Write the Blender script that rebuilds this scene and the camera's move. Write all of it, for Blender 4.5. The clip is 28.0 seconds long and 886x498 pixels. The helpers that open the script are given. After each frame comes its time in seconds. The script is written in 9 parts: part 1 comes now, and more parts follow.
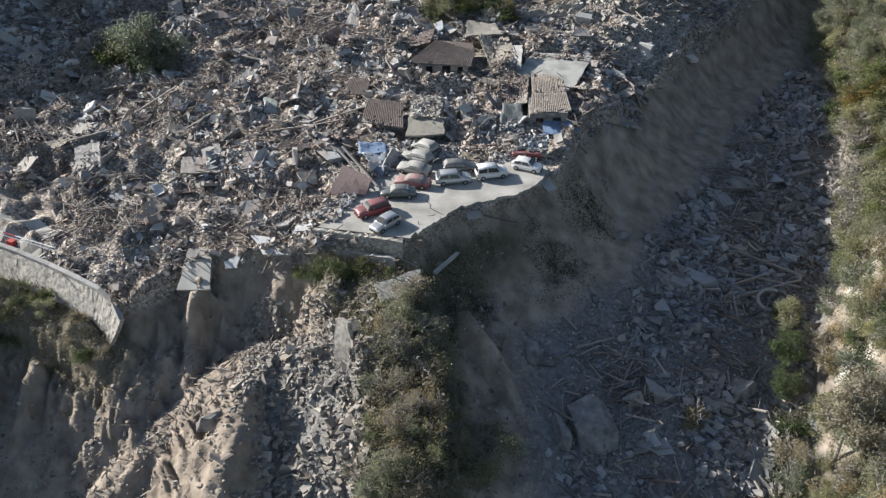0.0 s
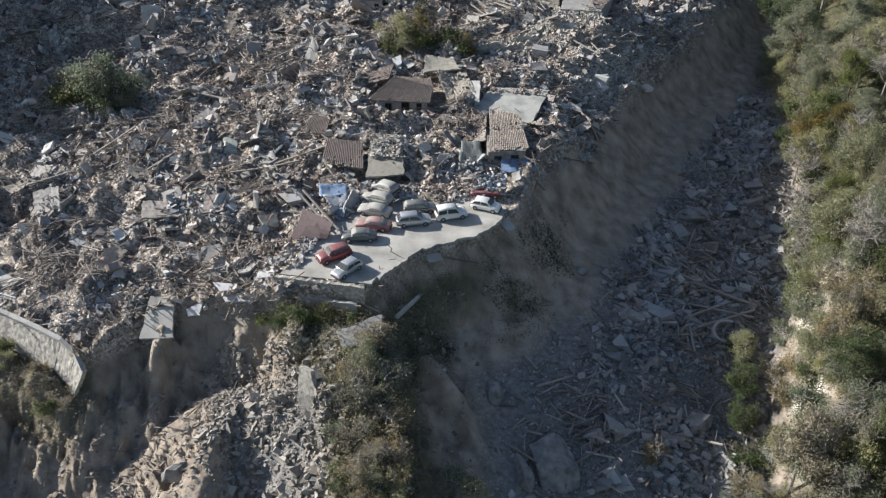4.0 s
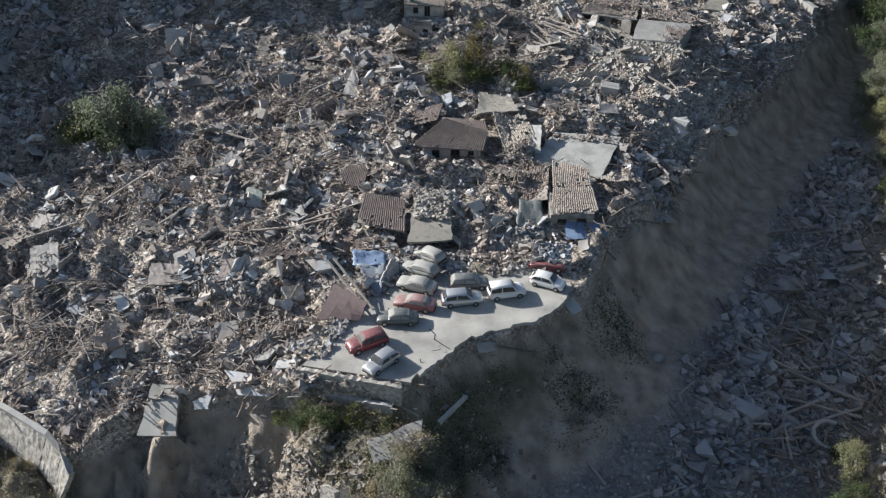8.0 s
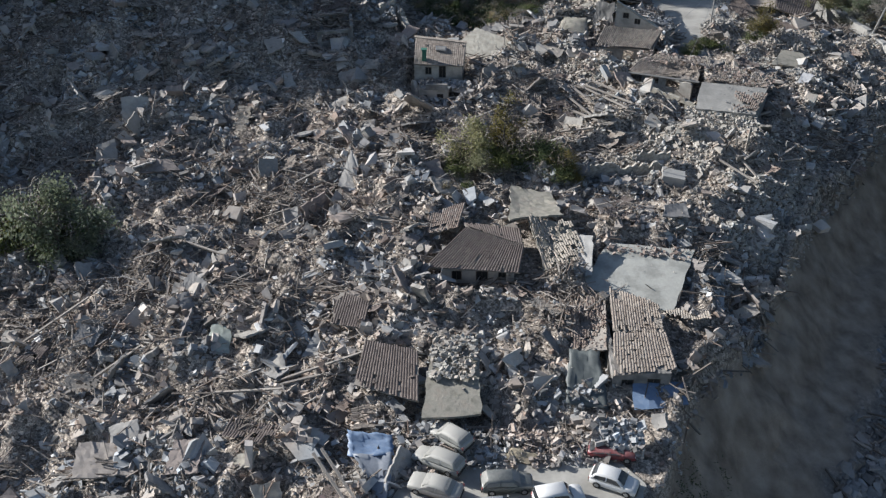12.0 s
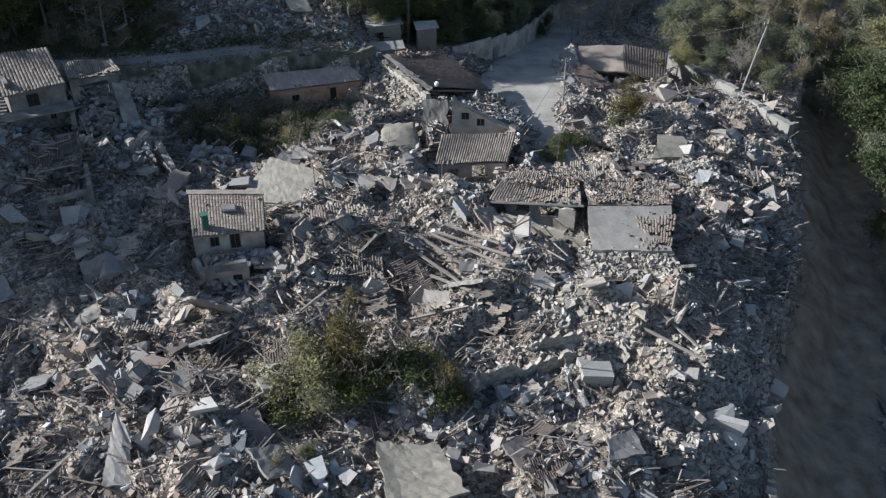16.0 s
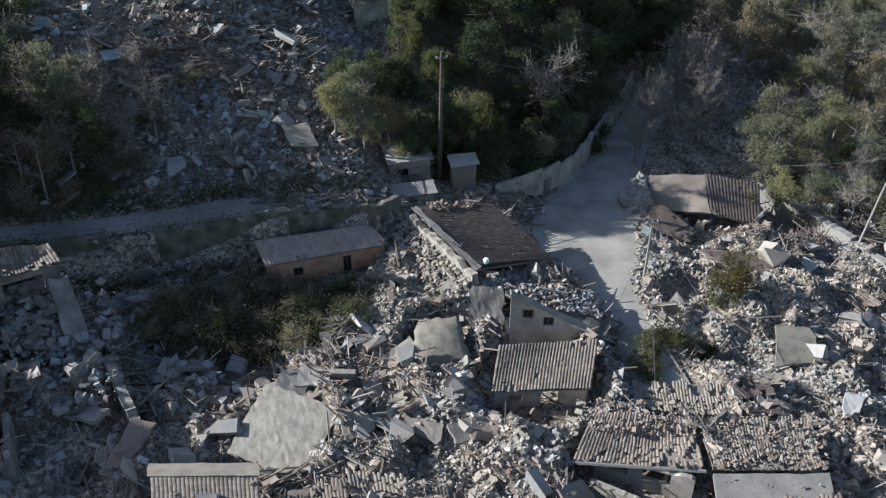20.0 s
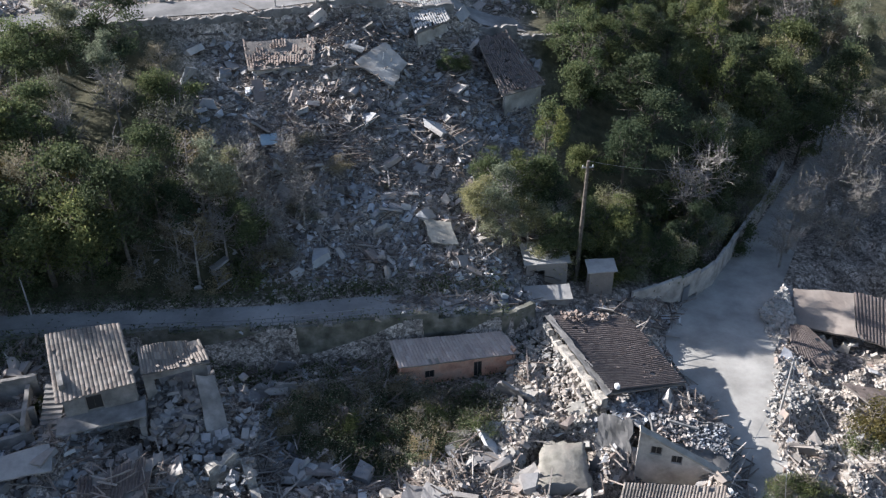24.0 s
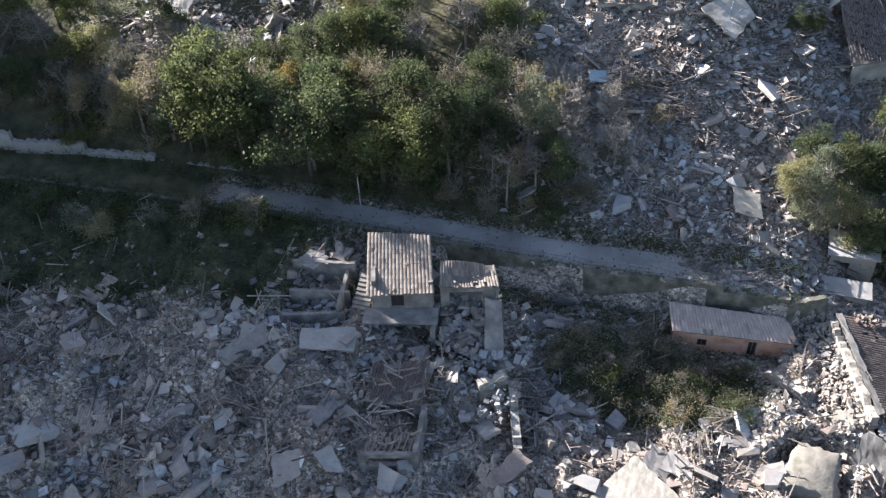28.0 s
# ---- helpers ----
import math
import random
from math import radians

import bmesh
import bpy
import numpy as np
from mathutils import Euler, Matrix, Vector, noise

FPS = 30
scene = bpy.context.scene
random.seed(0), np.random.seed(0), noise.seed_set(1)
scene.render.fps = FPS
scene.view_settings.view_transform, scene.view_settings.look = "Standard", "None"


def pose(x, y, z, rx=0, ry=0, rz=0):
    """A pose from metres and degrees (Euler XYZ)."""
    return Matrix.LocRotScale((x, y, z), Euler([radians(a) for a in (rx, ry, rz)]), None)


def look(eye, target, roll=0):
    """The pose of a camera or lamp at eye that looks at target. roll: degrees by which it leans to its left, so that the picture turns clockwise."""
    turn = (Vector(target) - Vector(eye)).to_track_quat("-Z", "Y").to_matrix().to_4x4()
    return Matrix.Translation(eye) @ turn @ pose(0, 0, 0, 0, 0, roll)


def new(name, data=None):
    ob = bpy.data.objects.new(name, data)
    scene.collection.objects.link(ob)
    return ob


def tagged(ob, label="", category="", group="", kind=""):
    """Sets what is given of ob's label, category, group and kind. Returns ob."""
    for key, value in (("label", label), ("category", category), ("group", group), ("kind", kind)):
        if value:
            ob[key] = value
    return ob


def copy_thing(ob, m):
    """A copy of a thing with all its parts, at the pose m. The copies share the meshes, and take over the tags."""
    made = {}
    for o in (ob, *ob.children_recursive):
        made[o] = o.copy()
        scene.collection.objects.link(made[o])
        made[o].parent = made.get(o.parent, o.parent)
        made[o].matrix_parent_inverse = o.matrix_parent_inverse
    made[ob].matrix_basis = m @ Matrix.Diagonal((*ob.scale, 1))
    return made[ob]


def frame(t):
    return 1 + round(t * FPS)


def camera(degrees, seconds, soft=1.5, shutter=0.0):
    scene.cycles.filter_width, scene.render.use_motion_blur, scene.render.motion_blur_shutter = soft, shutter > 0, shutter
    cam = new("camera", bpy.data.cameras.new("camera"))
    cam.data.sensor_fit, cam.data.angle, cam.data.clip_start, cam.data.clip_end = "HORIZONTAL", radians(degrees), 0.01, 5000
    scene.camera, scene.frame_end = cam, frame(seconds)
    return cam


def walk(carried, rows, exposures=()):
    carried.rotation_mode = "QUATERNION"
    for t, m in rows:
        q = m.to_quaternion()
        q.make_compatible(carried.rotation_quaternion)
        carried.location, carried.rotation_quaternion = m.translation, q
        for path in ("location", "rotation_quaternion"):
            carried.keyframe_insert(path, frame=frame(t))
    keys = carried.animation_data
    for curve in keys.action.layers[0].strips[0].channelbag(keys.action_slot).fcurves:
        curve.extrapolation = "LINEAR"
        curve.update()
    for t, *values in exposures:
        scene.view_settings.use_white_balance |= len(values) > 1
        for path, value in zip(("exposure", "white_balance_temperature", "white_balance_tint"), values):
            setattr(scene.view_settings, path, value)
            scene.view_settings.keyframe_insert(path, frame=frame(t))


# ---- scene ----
cam = camera(51.0, 28.0, soft=1.32)
PATH = [
    (0, (-0.01, 0.068, 58.505), (-0.011, 1.705, 57.356), 0.0),
    (0.5, (-0.046, 0.005, 58.497), (-0.034, 1.642, 57.348), 0.1),
    (1, (-0.154, -0.18, 59.248), (-0.126, 1.457, 58.099), 0.2),
    (1.5, (-0.18, -0.301, 60.327), (-0.14, 1.336, 59.179), 0.3),
    (2, (-0.156, -0.338, 61.442), (-0.105, 1.299, 60.294), 0.3),
    (2.5, (-0.037, -0.166, 62.535), (0.022, 1.472, 61.388), 0.3),
    (3, (0.065, 0.011, 63.298), (0.132, 1.647, 62.151), 0.4),
    (3.5, (0.43, 0.613, 63.468), (0.502, 2.249, 62.321), 0.4),
    (5.5, (0.797, 7.221, 62.481), (0.855, 8.856, 61.331), 0.3),
    (6, (0.793, 9.599, 62.032), (0.826, 11.235, 60.882), 0.2),
    (6.5, (0.741, 12.211, 61.633), (0.75, 13.847, 60.484), 0.1),
    (7, (0.636, 14.992, 61.323), (0.63, 16.629, 60.174), 0.0),
    (7.5, (0.444, 17.962, 61.003), (0.429, 19.598, 59.853), 0.0),
    (8, (0.179, 21.045, 60.724), (0.158, 22.681, 59.574), -0.0),
    (8.5, (0.04, 24.31, 60.372), (0.011, 25.945, 59.222), -0.1),
    (9, (-0.157, 27.619, 59.958), (-0.191, 29.256, 58.808), -0.2),
    (9.5, (-0.332, 30.889, 59.601), (-0.369, 32.525, 58.452), -0.2),
    (10, (-0.465, 34.909, 59.237), (-0.508, 36.545, 58.087), -0.3),
    (10.5, (-0.878, 38.575, 58.865), (-0.918, 40.211, 57.715), -0.2),
    (11, (-1.093, 42.984, 58.305), (-1.137, 44.621, 57.156), -0.3),
    (11.5, (-1.462, 47.028, 57.802), (-1.504, 48.665, 56.653), -0.2),
    (13.5, (-3.138, 66.264, 55.586), (-3.039, 67.906, 54.449), -1.6),
    (14, (-3.378, 71.599, 55.078), (-3.18, 73.232, 53.94), -1.3),
    (14.5, (-3.418, 76.261, 54.593), (-3.142, 77.883, 53.456), -1.2),
    (15, (-3.416, 81.706, 54.143), (-3.074, 83.315, 53.006), -0.8),
    (15.5, (-3.259, 86.371, 53.955), (-2.882, 87.973, 52.819), -0.5),
    (16, (-3.077, 91.653, 53.907), (-2.673, 93.249, 52.771), -0.3),
    (16.5, (-2.745, 96.173, 53.672), (-2.327, 97.766, 52.538), -0.2),
    (17, (-2.347, 101.185, 53.686), (-1.92, 102.775, 52.552), -0.1),
    (17.5, (-2.077, 105.423, 53.709), (-1.642, 107.013, 52.577), 0.0),
    (18, (-1.628, 110.081, 53.789), (-1.191, 111.671, 52.657), 0.1),
    (18.5, (-1.324, 113.931, 53.908), (-0.884, 115.522, 52.778), 0.1),
    (19, (-0.961, 118.127, 54.194), (-0.523, 119.718, 53.064), 0.2),
    (19.5, (-0.738, 121.521, 54.573), (-0.302, 123.114, 53.445), 0.4),
    (20, (-0.595, 124.529, 55.207), (-0.158, 126.121, 54.078), 0.4),
    (20.5, (-0.877, 126.085, 55.871), (-0.443, 127.68, 54.745), 0.5),
    (22.5, (-0.704, 128.414, 60.306), (-0.31, 130.02, 59.18), 0.5),
    (23, (-0.64, 128.873, 61.539), (-0.273, 130.485, 60.414), 0.4),
    (23.5, (-0.658, 129.189, 62.425), (-0.361, 130.817, 61.302), 0.2),
    (24, (-0.581, 129.566, 63.578), (-0.408, 131.211, 62.454), -0.3),
    (24.5, (-0.523, 129.86, 64.532), (-0.467, 131.515, 63.409), -0.6),
    (25, (-0.395, 130.003, 65.553), (-0.469, 131.655, 64.429), -1.0),
    (25.5, (-0.243, 130.105, 66.5), (-0.413, 131.733, 65.352), -1.5),
    (26, (-0.179, 130.375, 67.72), (-0.433, 131.984, 66.56), -1.8),
    (26.5, (0.345, 129.84, 67.959), (0.028, 131.421, 66.776), -2.3),
    (26.7, (0.18, 130.25, 68.85), (-0.145, 131.77, 67.595), -2.45),
    (26.9, (0.06, 130.5, 69.5), (-0.282, 131.945, 68.165), -2.6),
    (27, (0.052, 130.543, 69.623), (-0.291, 131.986, 68.281), -2.6),
    (27.5, (0.101, 130.57, 70.478), (-0.289, 132.004, 69.139), -2.8),
    (28, (0.126, 130.694, 71.842), (-0.332, 132.111, 70.507), -3.1),
]
walk(cam, [(t, look(eye, target, roll)) for t, eye, target, roll in PATH], [(0.0, 0.93, 6400, 10), (6.0, 0.89, 6350, 10), (11.0, 0.66, 6220, 10), (14.0, 0.64, 6150, 10), (18.0, 0.65, 6080, 10), (20.0, 0.63, 6080, 10), (23.0, 1.06, 6120, 13), (25.0, 1.42, 6200, 16), (26.0, 1.62, 6300, 17), (28.0, 1.79, 6450, 16)])

# ---- light ----
SUN_WAY = Vector((-0.93, 0.37, 0.0)).normalized()
SUN_UP = radians(26.3)
to_sun = Vector((SUN_WAY.x * math.cos(SUN_UP), SUN_WAY.y * math.cos(SUN_UP), math.sin(SUN_UP)))
world = bpy.data.worlds.new("sky")
scene.world = world
world.use_nodes = True
sky = world.node_tree.nodes.new("ShaderNodeTexSky")
sky.sky_type = "NISHITA"
sky.sun_disc = False
sky.sun_elevation = SUN_UP
sky.sun_rotation = math.atan2(SUN_WAY.x, SUN_WAY.y)
world.node_tree.links.new(sky.outputs[0], world.node_tree.nodes["Background"].inputs[0])
world.node_tree.nodes["Background"].inputs[1].default_value = 0.07
sun_data = bpy.data.lights.new("sun", "SUN")
sun_data.energy, sun_data.angle, sun_data.color = 4.6, radians(0.55), (1.0, 0.96, 0.9)
sun = new("sun", sun_data)
sun.matrix_world = look((0, 0, 200), Vector((0, 0, 200)) - to_sun)

# ---- materials ----
def node_material(name, colours, rough=0.9, by="island", grain=3.0, fine=30.0, mix=0.35, bump=0.3, metal=0.0, leaf=0.0, dust=0.0, zone=0.0):
    """A weathered surface: colours (a ramp) picked per piece, per object or by a coarse noise, with grain, stains and relief."""
    m = bpy.data.materials.new(name)
    m.use_nodes = True
    nt = m.node_tree
    bsdf = nt.nodes["Principled BSDF"]
    bsdf.inputs["Roughness"].default_value = rough
    bsdf.inputs["Metallic"].default_value = metal
    bsdf.inputs["Specular IOR Level"].default_value = 0.15 if leaf else 0.5
    ramp = nt.nodes.new("ShaderNodeValToRGB")
    while len(ramp.color_ramp.elements) < len(colours):
        ramp.color_ramp.elements.new(0.5)
    for i, (e, c) in enumerate(zip(ramp.color_ramp.elements, colours)):
        e.position = i / max(1, len(colours) - 1)
        e.color = (*c, 1)
    place = nt.nodes.new("ShaderNodeNewGeometry")
    coarse = nt.nodes.new("ShaderNodeTexNoise")
    coarse.inputs["Scale"].default_value = 1.0 / grain
    coarse.inputs["Detail"].default_value = 4
    nt.links.new(place.outputs["Position"], coarse.inputs["Vector"])
    small = nt.nodes.new("ShaderNodeTexNoise")
    small.inputs["Scale"].default_value = fine / 10
    small.inputs["Detail"].default_value = 5
    small.inputs["Roughness"].default_value = 0.7
    nt.links.new(place.outputs["Position"], small.inputs["Vector"])
    if by == "island":
        nt.links.new(place.outputs["Random Per Island"], ramp.inputs[0])
    elif by == "object":
        info = nt.nodes.new("ShaderNodeObjectInfo")
        nt.links.new(info.outputs["Random"], ramp.inputs[0])
    else:
        stretch = nt.nodes.new("ShaderNodeMapRange")
        stretch.inputs[1].default_value, stretch.inputs[2].default_value = 0.3, 0.7
        nt.links.new(coarse.outputs[0], stretch.inputs[0])
        nt.links.new(stretch.outputs[0], ramp.inputs[0])
    vary = nt.nodes.new("ShaderNodeMapRange")
    vary.inputs[1].default_value, vary.inputs[2].default_value = 0.25, 0.75
    vary.inputs[3].default_value, vary.inputs[4].default_value = 1 - mix, 1 + mix
    both = nt.nodes.new("ShaderNodeMath")
    both.operation = "ADD"
    half = nt.nodes.new("ShaderNodeMath")
    half.operation = "MULTIPLY"
    half.inputs[1].default_value = 0.5
    nt.links.new(coarse.outputs[0], both.inputs[0])
    nt.links.new(small.outputs[0], both.inputs[1])
    nt.links.new(both.outputs[0], half.inputs[0])
    nt.links.new(half.outputs[0], vary.inputs[0])
    tint = nt.nodes.new("ShaderNodeVectorMath")
    tint.operation = "MULTIPLY"
    nt.links.new(ramp.outputs[0], tint.inputs[0])
    nt.links.new(vary.outputs[0], tint.inputs[1])
    colour = tint.outputs[0]
    if zone:
        field = nt.nodes.new("ShaderNodeTexNoise")
        field.inputs["Scale"].default_value = 0.16
        field.inputs["Detail"].default_value = 3
        nt.links.new(place.outputs["Position"], field.inputs["Vector"])
        hue = nt.nodes.new("ShaderNodeValToRGB")
        for e, (where, c) in zip((hue.color_ramp.elements[0], hue.color_ramp.elements[1], hue.color_ramp.elements.new(0.5), hue.color_ramp.elements.new(0.57)), ((0.36, (0.86, 0.95, 1.06)), (0.66, (1.22, 0.92, 0.84)), (0.47, (1.0, 1.0, 1.0)), (0.56, (1.14, 1.0, 0.9)))):
            e.position, e.color = where, (*c, 1)
        nt.links.new(field.outputs[0], hue.inputs[0])
        warm = nt.nodes.new("ShaderNodeMix")
        warm.data_type = "RGBA"
        warm.blend_type = "MULTIPLY"
        warm.inputs[0].default_value = zone
        nt.links.new(colour, warm.inputs[6])
        nt.links.new(hue.outputs[0], warm.inputs[7])
        colour = warm.outputs[2]
    if dust:
        up = nt.nodes.new("ShaderNodeSeparateXYZ")
        nt.links.new(place.outputs["Normal"], up.inputs[0])
        lay = nt.nodes.new("ShaderNodeMath")
        lay.operation = "MULTIPLY"
        lay.use_clamp = True
        nt.links.new(up.outputs[2], lay.inputs[0])
        amount = nt.nodes.new("ShaderNodeMapRange")
        amount.inputs[1].default_value, amount.inputs[2].default_value = 0.35, 0.7
        amount.inputs[3].default_value, amount.inputs[4].default_value = 0.25 * dust, dust
        nt.links.new(small.outputs[0], amount.inputs[0])
        nt.links.new(amount.outputs[0], lay.inputs[1])
        powder = nt.nodes.new("ShaderNodeMix")
        powder.data_type = "RGBA"
        powder.inputs[7].default_value = (0.36, 0.34, 0.31, 1)
        nt.links.new(lay.outputs[0], powder.inputs[0])
        nt.links.new(colour, powder.inputs[6])
        colour = powder.outputs[2]
    if leaf:
        each = nt.nodes.new("ShaderNodeObjectInfo")
        shade = nt.nodes.new("ShaderNodeValToRGB")
        for e, (where, c) in zip((shade.color_ramp.elements[0], shade.color_ramp.elements[1], shade.color_ramp.elements.new(0.35), shade.color_ramp.elements.new(0.7)), ((0.0, (0.72, 0.80, 0.80)), (1.0, (1.2, 1.03, 0.86)), (0.35, (1.0, 1.0, 1.0)), (0.7, (1.30, 1.18, 0.90)))):
            e.position, e.color = where, (*c, 1)
        nt.links.new(each.outputs["Random"], shade.inputs[0])
        hued = nt.nodes.new("ShaderNodeMix")
        hued.data_type, hued.blend_type = "RGBA", "MULTIPLY"
        hued.inputs[0].default_value = 1.0
        nt.links.new(colour, hued.inputs[6])
        nt.links.new(shade.outputs[0], hued.inputs[7])
        colour = hued.outputs[2]
    nt.links.new(colour, bsdf.inputs["Base Color"])
    if bump:
        b = nt.nodes.new("ShaderNodeBump")
        b.inputs["Strength"].default_value = bump
        b.inputs["Distance"].default_value = 0.15
        nt.links.new(small.outputs[0], b.inputs["Height"])
        nt.links.new(b.outputs[0], bsdf.inputs["Normal"])
    if leaf:
        thin = nt.nodes.new("ShaderNodeBsdfTranslucent")
        nt.links.new(colour, thin.inputs[0])
        blend = nt.nodes.new("ShaderNodeMixShader")
        blend.inputs[0].default_value = leaf
        nt.links.new(bsdf.outputs[0], blend.inputs[1])
        nt.links.new(thin.outputs[0], blend.inputs[2])
        nt.links.new(blend.outputs[0], nt.nodes["Material Output"].inputs[0])
    return m


RUBBLE = node_material("rubble", [(0.066, 0.064, 0.062), (0.176, 0.165, 0.154), (0.286, 0.270, 0.251), (0.385, 0.369, 0.347), (0.220, 0.176, 0.149), (0.473, 0.457, 0.429), (0.253, 0.240, 0.226), (0.58, 0.57, 0.55)], dust=0.15, zone=1.0)
SLOPE_RUBBLE = node_material("pale_slope_rubble", [(0.08, 0.077, 0.074), (0.23, 0.223, 0.213), (0.34, 0.333, 0.322), (0.18, 0.155, 0.138), (0.46, 0.453, 0.44), (0.29, 0.28, 0.268), (0.70, 0.70, 0.69)], dust=0.15, zone=0.7)
STONES = node_material("stones", [(0.25, 0.235, 0.21), (0.37, 0.35, 0.31), (0.43, 0.41, 0.365), (0.32, 0.28, 0.24), (0.49, 0.47, 0.43)], dust=0.15, zone=0.35)
SOIL_BITS = node_material("earth_clods", [(0.14, 0.12, 0.10), (0.215, 0.19, 0.16), (0.28, 0.25, 0.212), (0.36, 0.335, 0.295), (0.18, 0.168, 0.15)], dust=0.1)
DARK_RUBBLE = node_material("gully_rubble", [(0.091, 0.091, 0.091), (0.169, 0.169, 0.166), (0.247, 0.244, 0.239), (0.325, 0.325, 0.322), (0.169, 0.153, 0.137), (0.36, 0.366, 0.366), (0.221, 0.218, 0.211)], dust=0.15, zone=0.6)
TIMBER = node_material("old_timber", [(0.062, 0.050, 0.043), (0.155, 0.129, 0.107), (0.258, 0.227, 0.197), (0.372, 0.338, 0.300), (0.114, 0.097, 0.084), (0.196, 0.141, 0.107), (0.299, 0.277, 0.251)], dust=0.2, fine=60)
CONCRETE = node_material("concrete", [(0.24, 0.235, 0.22), (0.33, 0.32, 0.30), (0.42, 0.41, 0.385), (0.30, 0.29, 0.275)], by="object", grain=1.2, mix=0.3, bump=0.25)
CONCRETE_BITS = node_material("concrete_bits", zone=0.8, colours= [(0.22, 0.215, 0.21), (0.33, 0.32, 0.30), (0.42, 0.41, 0.385), (0.30, 0.29, 0.275), (0.55, 0.54, 0.52)], grain=1.2, mix=0.3, dust=0.25)
PALE_BITS = node_material("white_debris", [(0.50, 0.495, 0.48), (0.66, 0.655, 0.64), (0.44, 0.44, 0.44), (0.56, 0.53, 0.48)], rough=0.7, mix=0.25, bump=0.1)
PLASTER = node_material("old_plaster", [(0.30, 0.28, 0.245), (0.42, 0.39, 0.345), (0.50, 0.47, 0.42)], by="noise", grain=1.5, mix=0.3)
PINK_PLASTER = node_material("pink_plaster", [(0.525, 0.275, 0.188), (0.625, 0.362, 0.250), (0.475, 0.338, 0.250)], by="noise", grain=1.0, mix=0.35)
GREY_PLASTER = node_material("dusty_grey_plaster", [(0.15, 0.145, 0.135), (0.22, 0.21, 0.195), (0.29, 0.275, 0.255)], by="noise", grain=1.2, mix=0.35)
STONE_WALL = node_material("stone_wall", [(0.26, 0.24, 0.21), (0.38, 0.355, 0.31), (0.46, 0.43, 0.38)], by="noise", grain=0.4, fine=60, mix=0.4, bump=0.8)
TILE_RED = node_material("clay_tiles", [(0.15, 0.108, 0.088), (0.205, 0.152, 0.124), (0.25, 0.195, 0.16), (0.17, 0.132, 0.112), (0.29, 0.25, 0.215)], grain=0.9, fine=70, mix=0.4, dust=0.2)
TILE_BROWN = node_material("dark_clay_tiles", [(0.085, 0.066, 0.058), (0.13, 0.102, 0.09), (0.11, 0.087, 0.078), (0.155, 0.125, 0.11)], grain=0.9, fine=70, mix=0.4, dust=0.12)
TILE_PALE = node_material("dusty_tiles", [(0.27, 0.24, 0.20), (0.36, 0.32, 0.27), (0.31, 0.26, 0.21)], grain=0.9, fine=70, mix=0.4, dust=0.25)
TILE_GREY = node_material("weathered_grey_tiles", [(0.13, 0.112, 0.097), (0.20, 0.172, 0.148), (0.27, 0.235, 0.20), (0.17, 0.135, 0.113)], grain=0.9, fine=70, mix=0.4, dust=0.15)
TILE_PINK = node_material("dusty_pink_tiles", [(0.34, 0.27, 0.24), (0.44, 0.36, 0.32), (0.38, 0.31, 0.275), (0.48, 0.41, 0.37)], grain=0.9, fine=70, mix=0.3, dust=0.2)
TILE_TAN = node_material("tan_tiles", [(0.20, 0.162, 0.133), (0.27, 0.225, 0.187), (0.33, 0.285, 0.24), (0.235, 0.188, 0.155)], grain=0.9, fine=70, mix=0.4, dust=0.15)
TILE_BITS = node_material("broken_tiles", [(0.22, 0.15, 0.12), (0.30, 0.22, 0.18), (0.37, 0.31, 0.265), (0.28, 0.24, 0.215), (0.36, 0.34, 0.31)], dust=0.4)
ASPHALT = node_material("dusty_asphalt", [(0.27, 0.26, 0.235), (0.35, 0.337, 0.305), (0.40, 0.385, 0.35)], by="noise", grain=3.0, fine=25, mix=0.18, bump=0.1)
ROAD = node_material("worn_road", [(0.19, 0.187, 0.18), (0.26, 0.256, 0.245), (0.32, 0.312, 0.298)], by="noise", grain=4.0, fine=25, mix=0.2, bump=0.1)
DARK_SCREED = node_material("dark_screed", [(0.085, 0.085, 0.083), (0.13, 0.128, 0.124), (0.17, 0.165, 0.158)], by="noise", grain=1.2, mix=0.3)
DARK_WALL = node_material("mossy_wall", [(0.08, 0.085, 0.065), (0.14, 0.138, 0.11), (0.22, 0.21, 0.185)], by="noise", grain=1.2, mix=0.35, bump=0.5)
GREY_ROAD = node_material("grey_road", [(0.15, 0.148, 0.142), (0.21, 0.205, 0.195), (0.27, 0.262, 0.25)], by="noise", grain=3.0, fine=25, mix=0.3, bump=0.1)
BARK = node_material("bark", [(0.09, 0.075, 0.06), (0.16, 0.14, 0.115)], by="noise", grain=0.3, mix=0.3)
PALE_BARK = node_material("pale_bark", [(0.22, 0.20, 0.18), (0.32, 0.30, 0.27)], by="noise", grain=0.3, mix=0.3)
LEAF_GREEN = node_material("green_leaves", [(0.062, 0.088, 0.045), (0.112, 0.145, 0.07), (0.155, 0.188, 0.09), (0.195, 0.208, 0.105)], rough=0.6, grain=2.5, mix=0.35, bump=0, leaf=0.5)
LEAF_YELLOW = node_material("autumn_leaves", [(0.136, 0.119, 0.049), (0.240, 0.190, 0.072), (0.301, 0.222, 0.088), (0.180, 0.166, 0.067)], rough=0.6, grain=2.5, mix=0.3, bump=0, leaf=0.5)
LEAF_GREY = node_material("grey_green_leaves", [(0.165, 0.185, 0.12), (0.25, 0.265, 0.18), (0.345, 0.352, 0.25)], rough=0.6, grain=2.5, mix=0.3, bump=0, leaf=0.5)
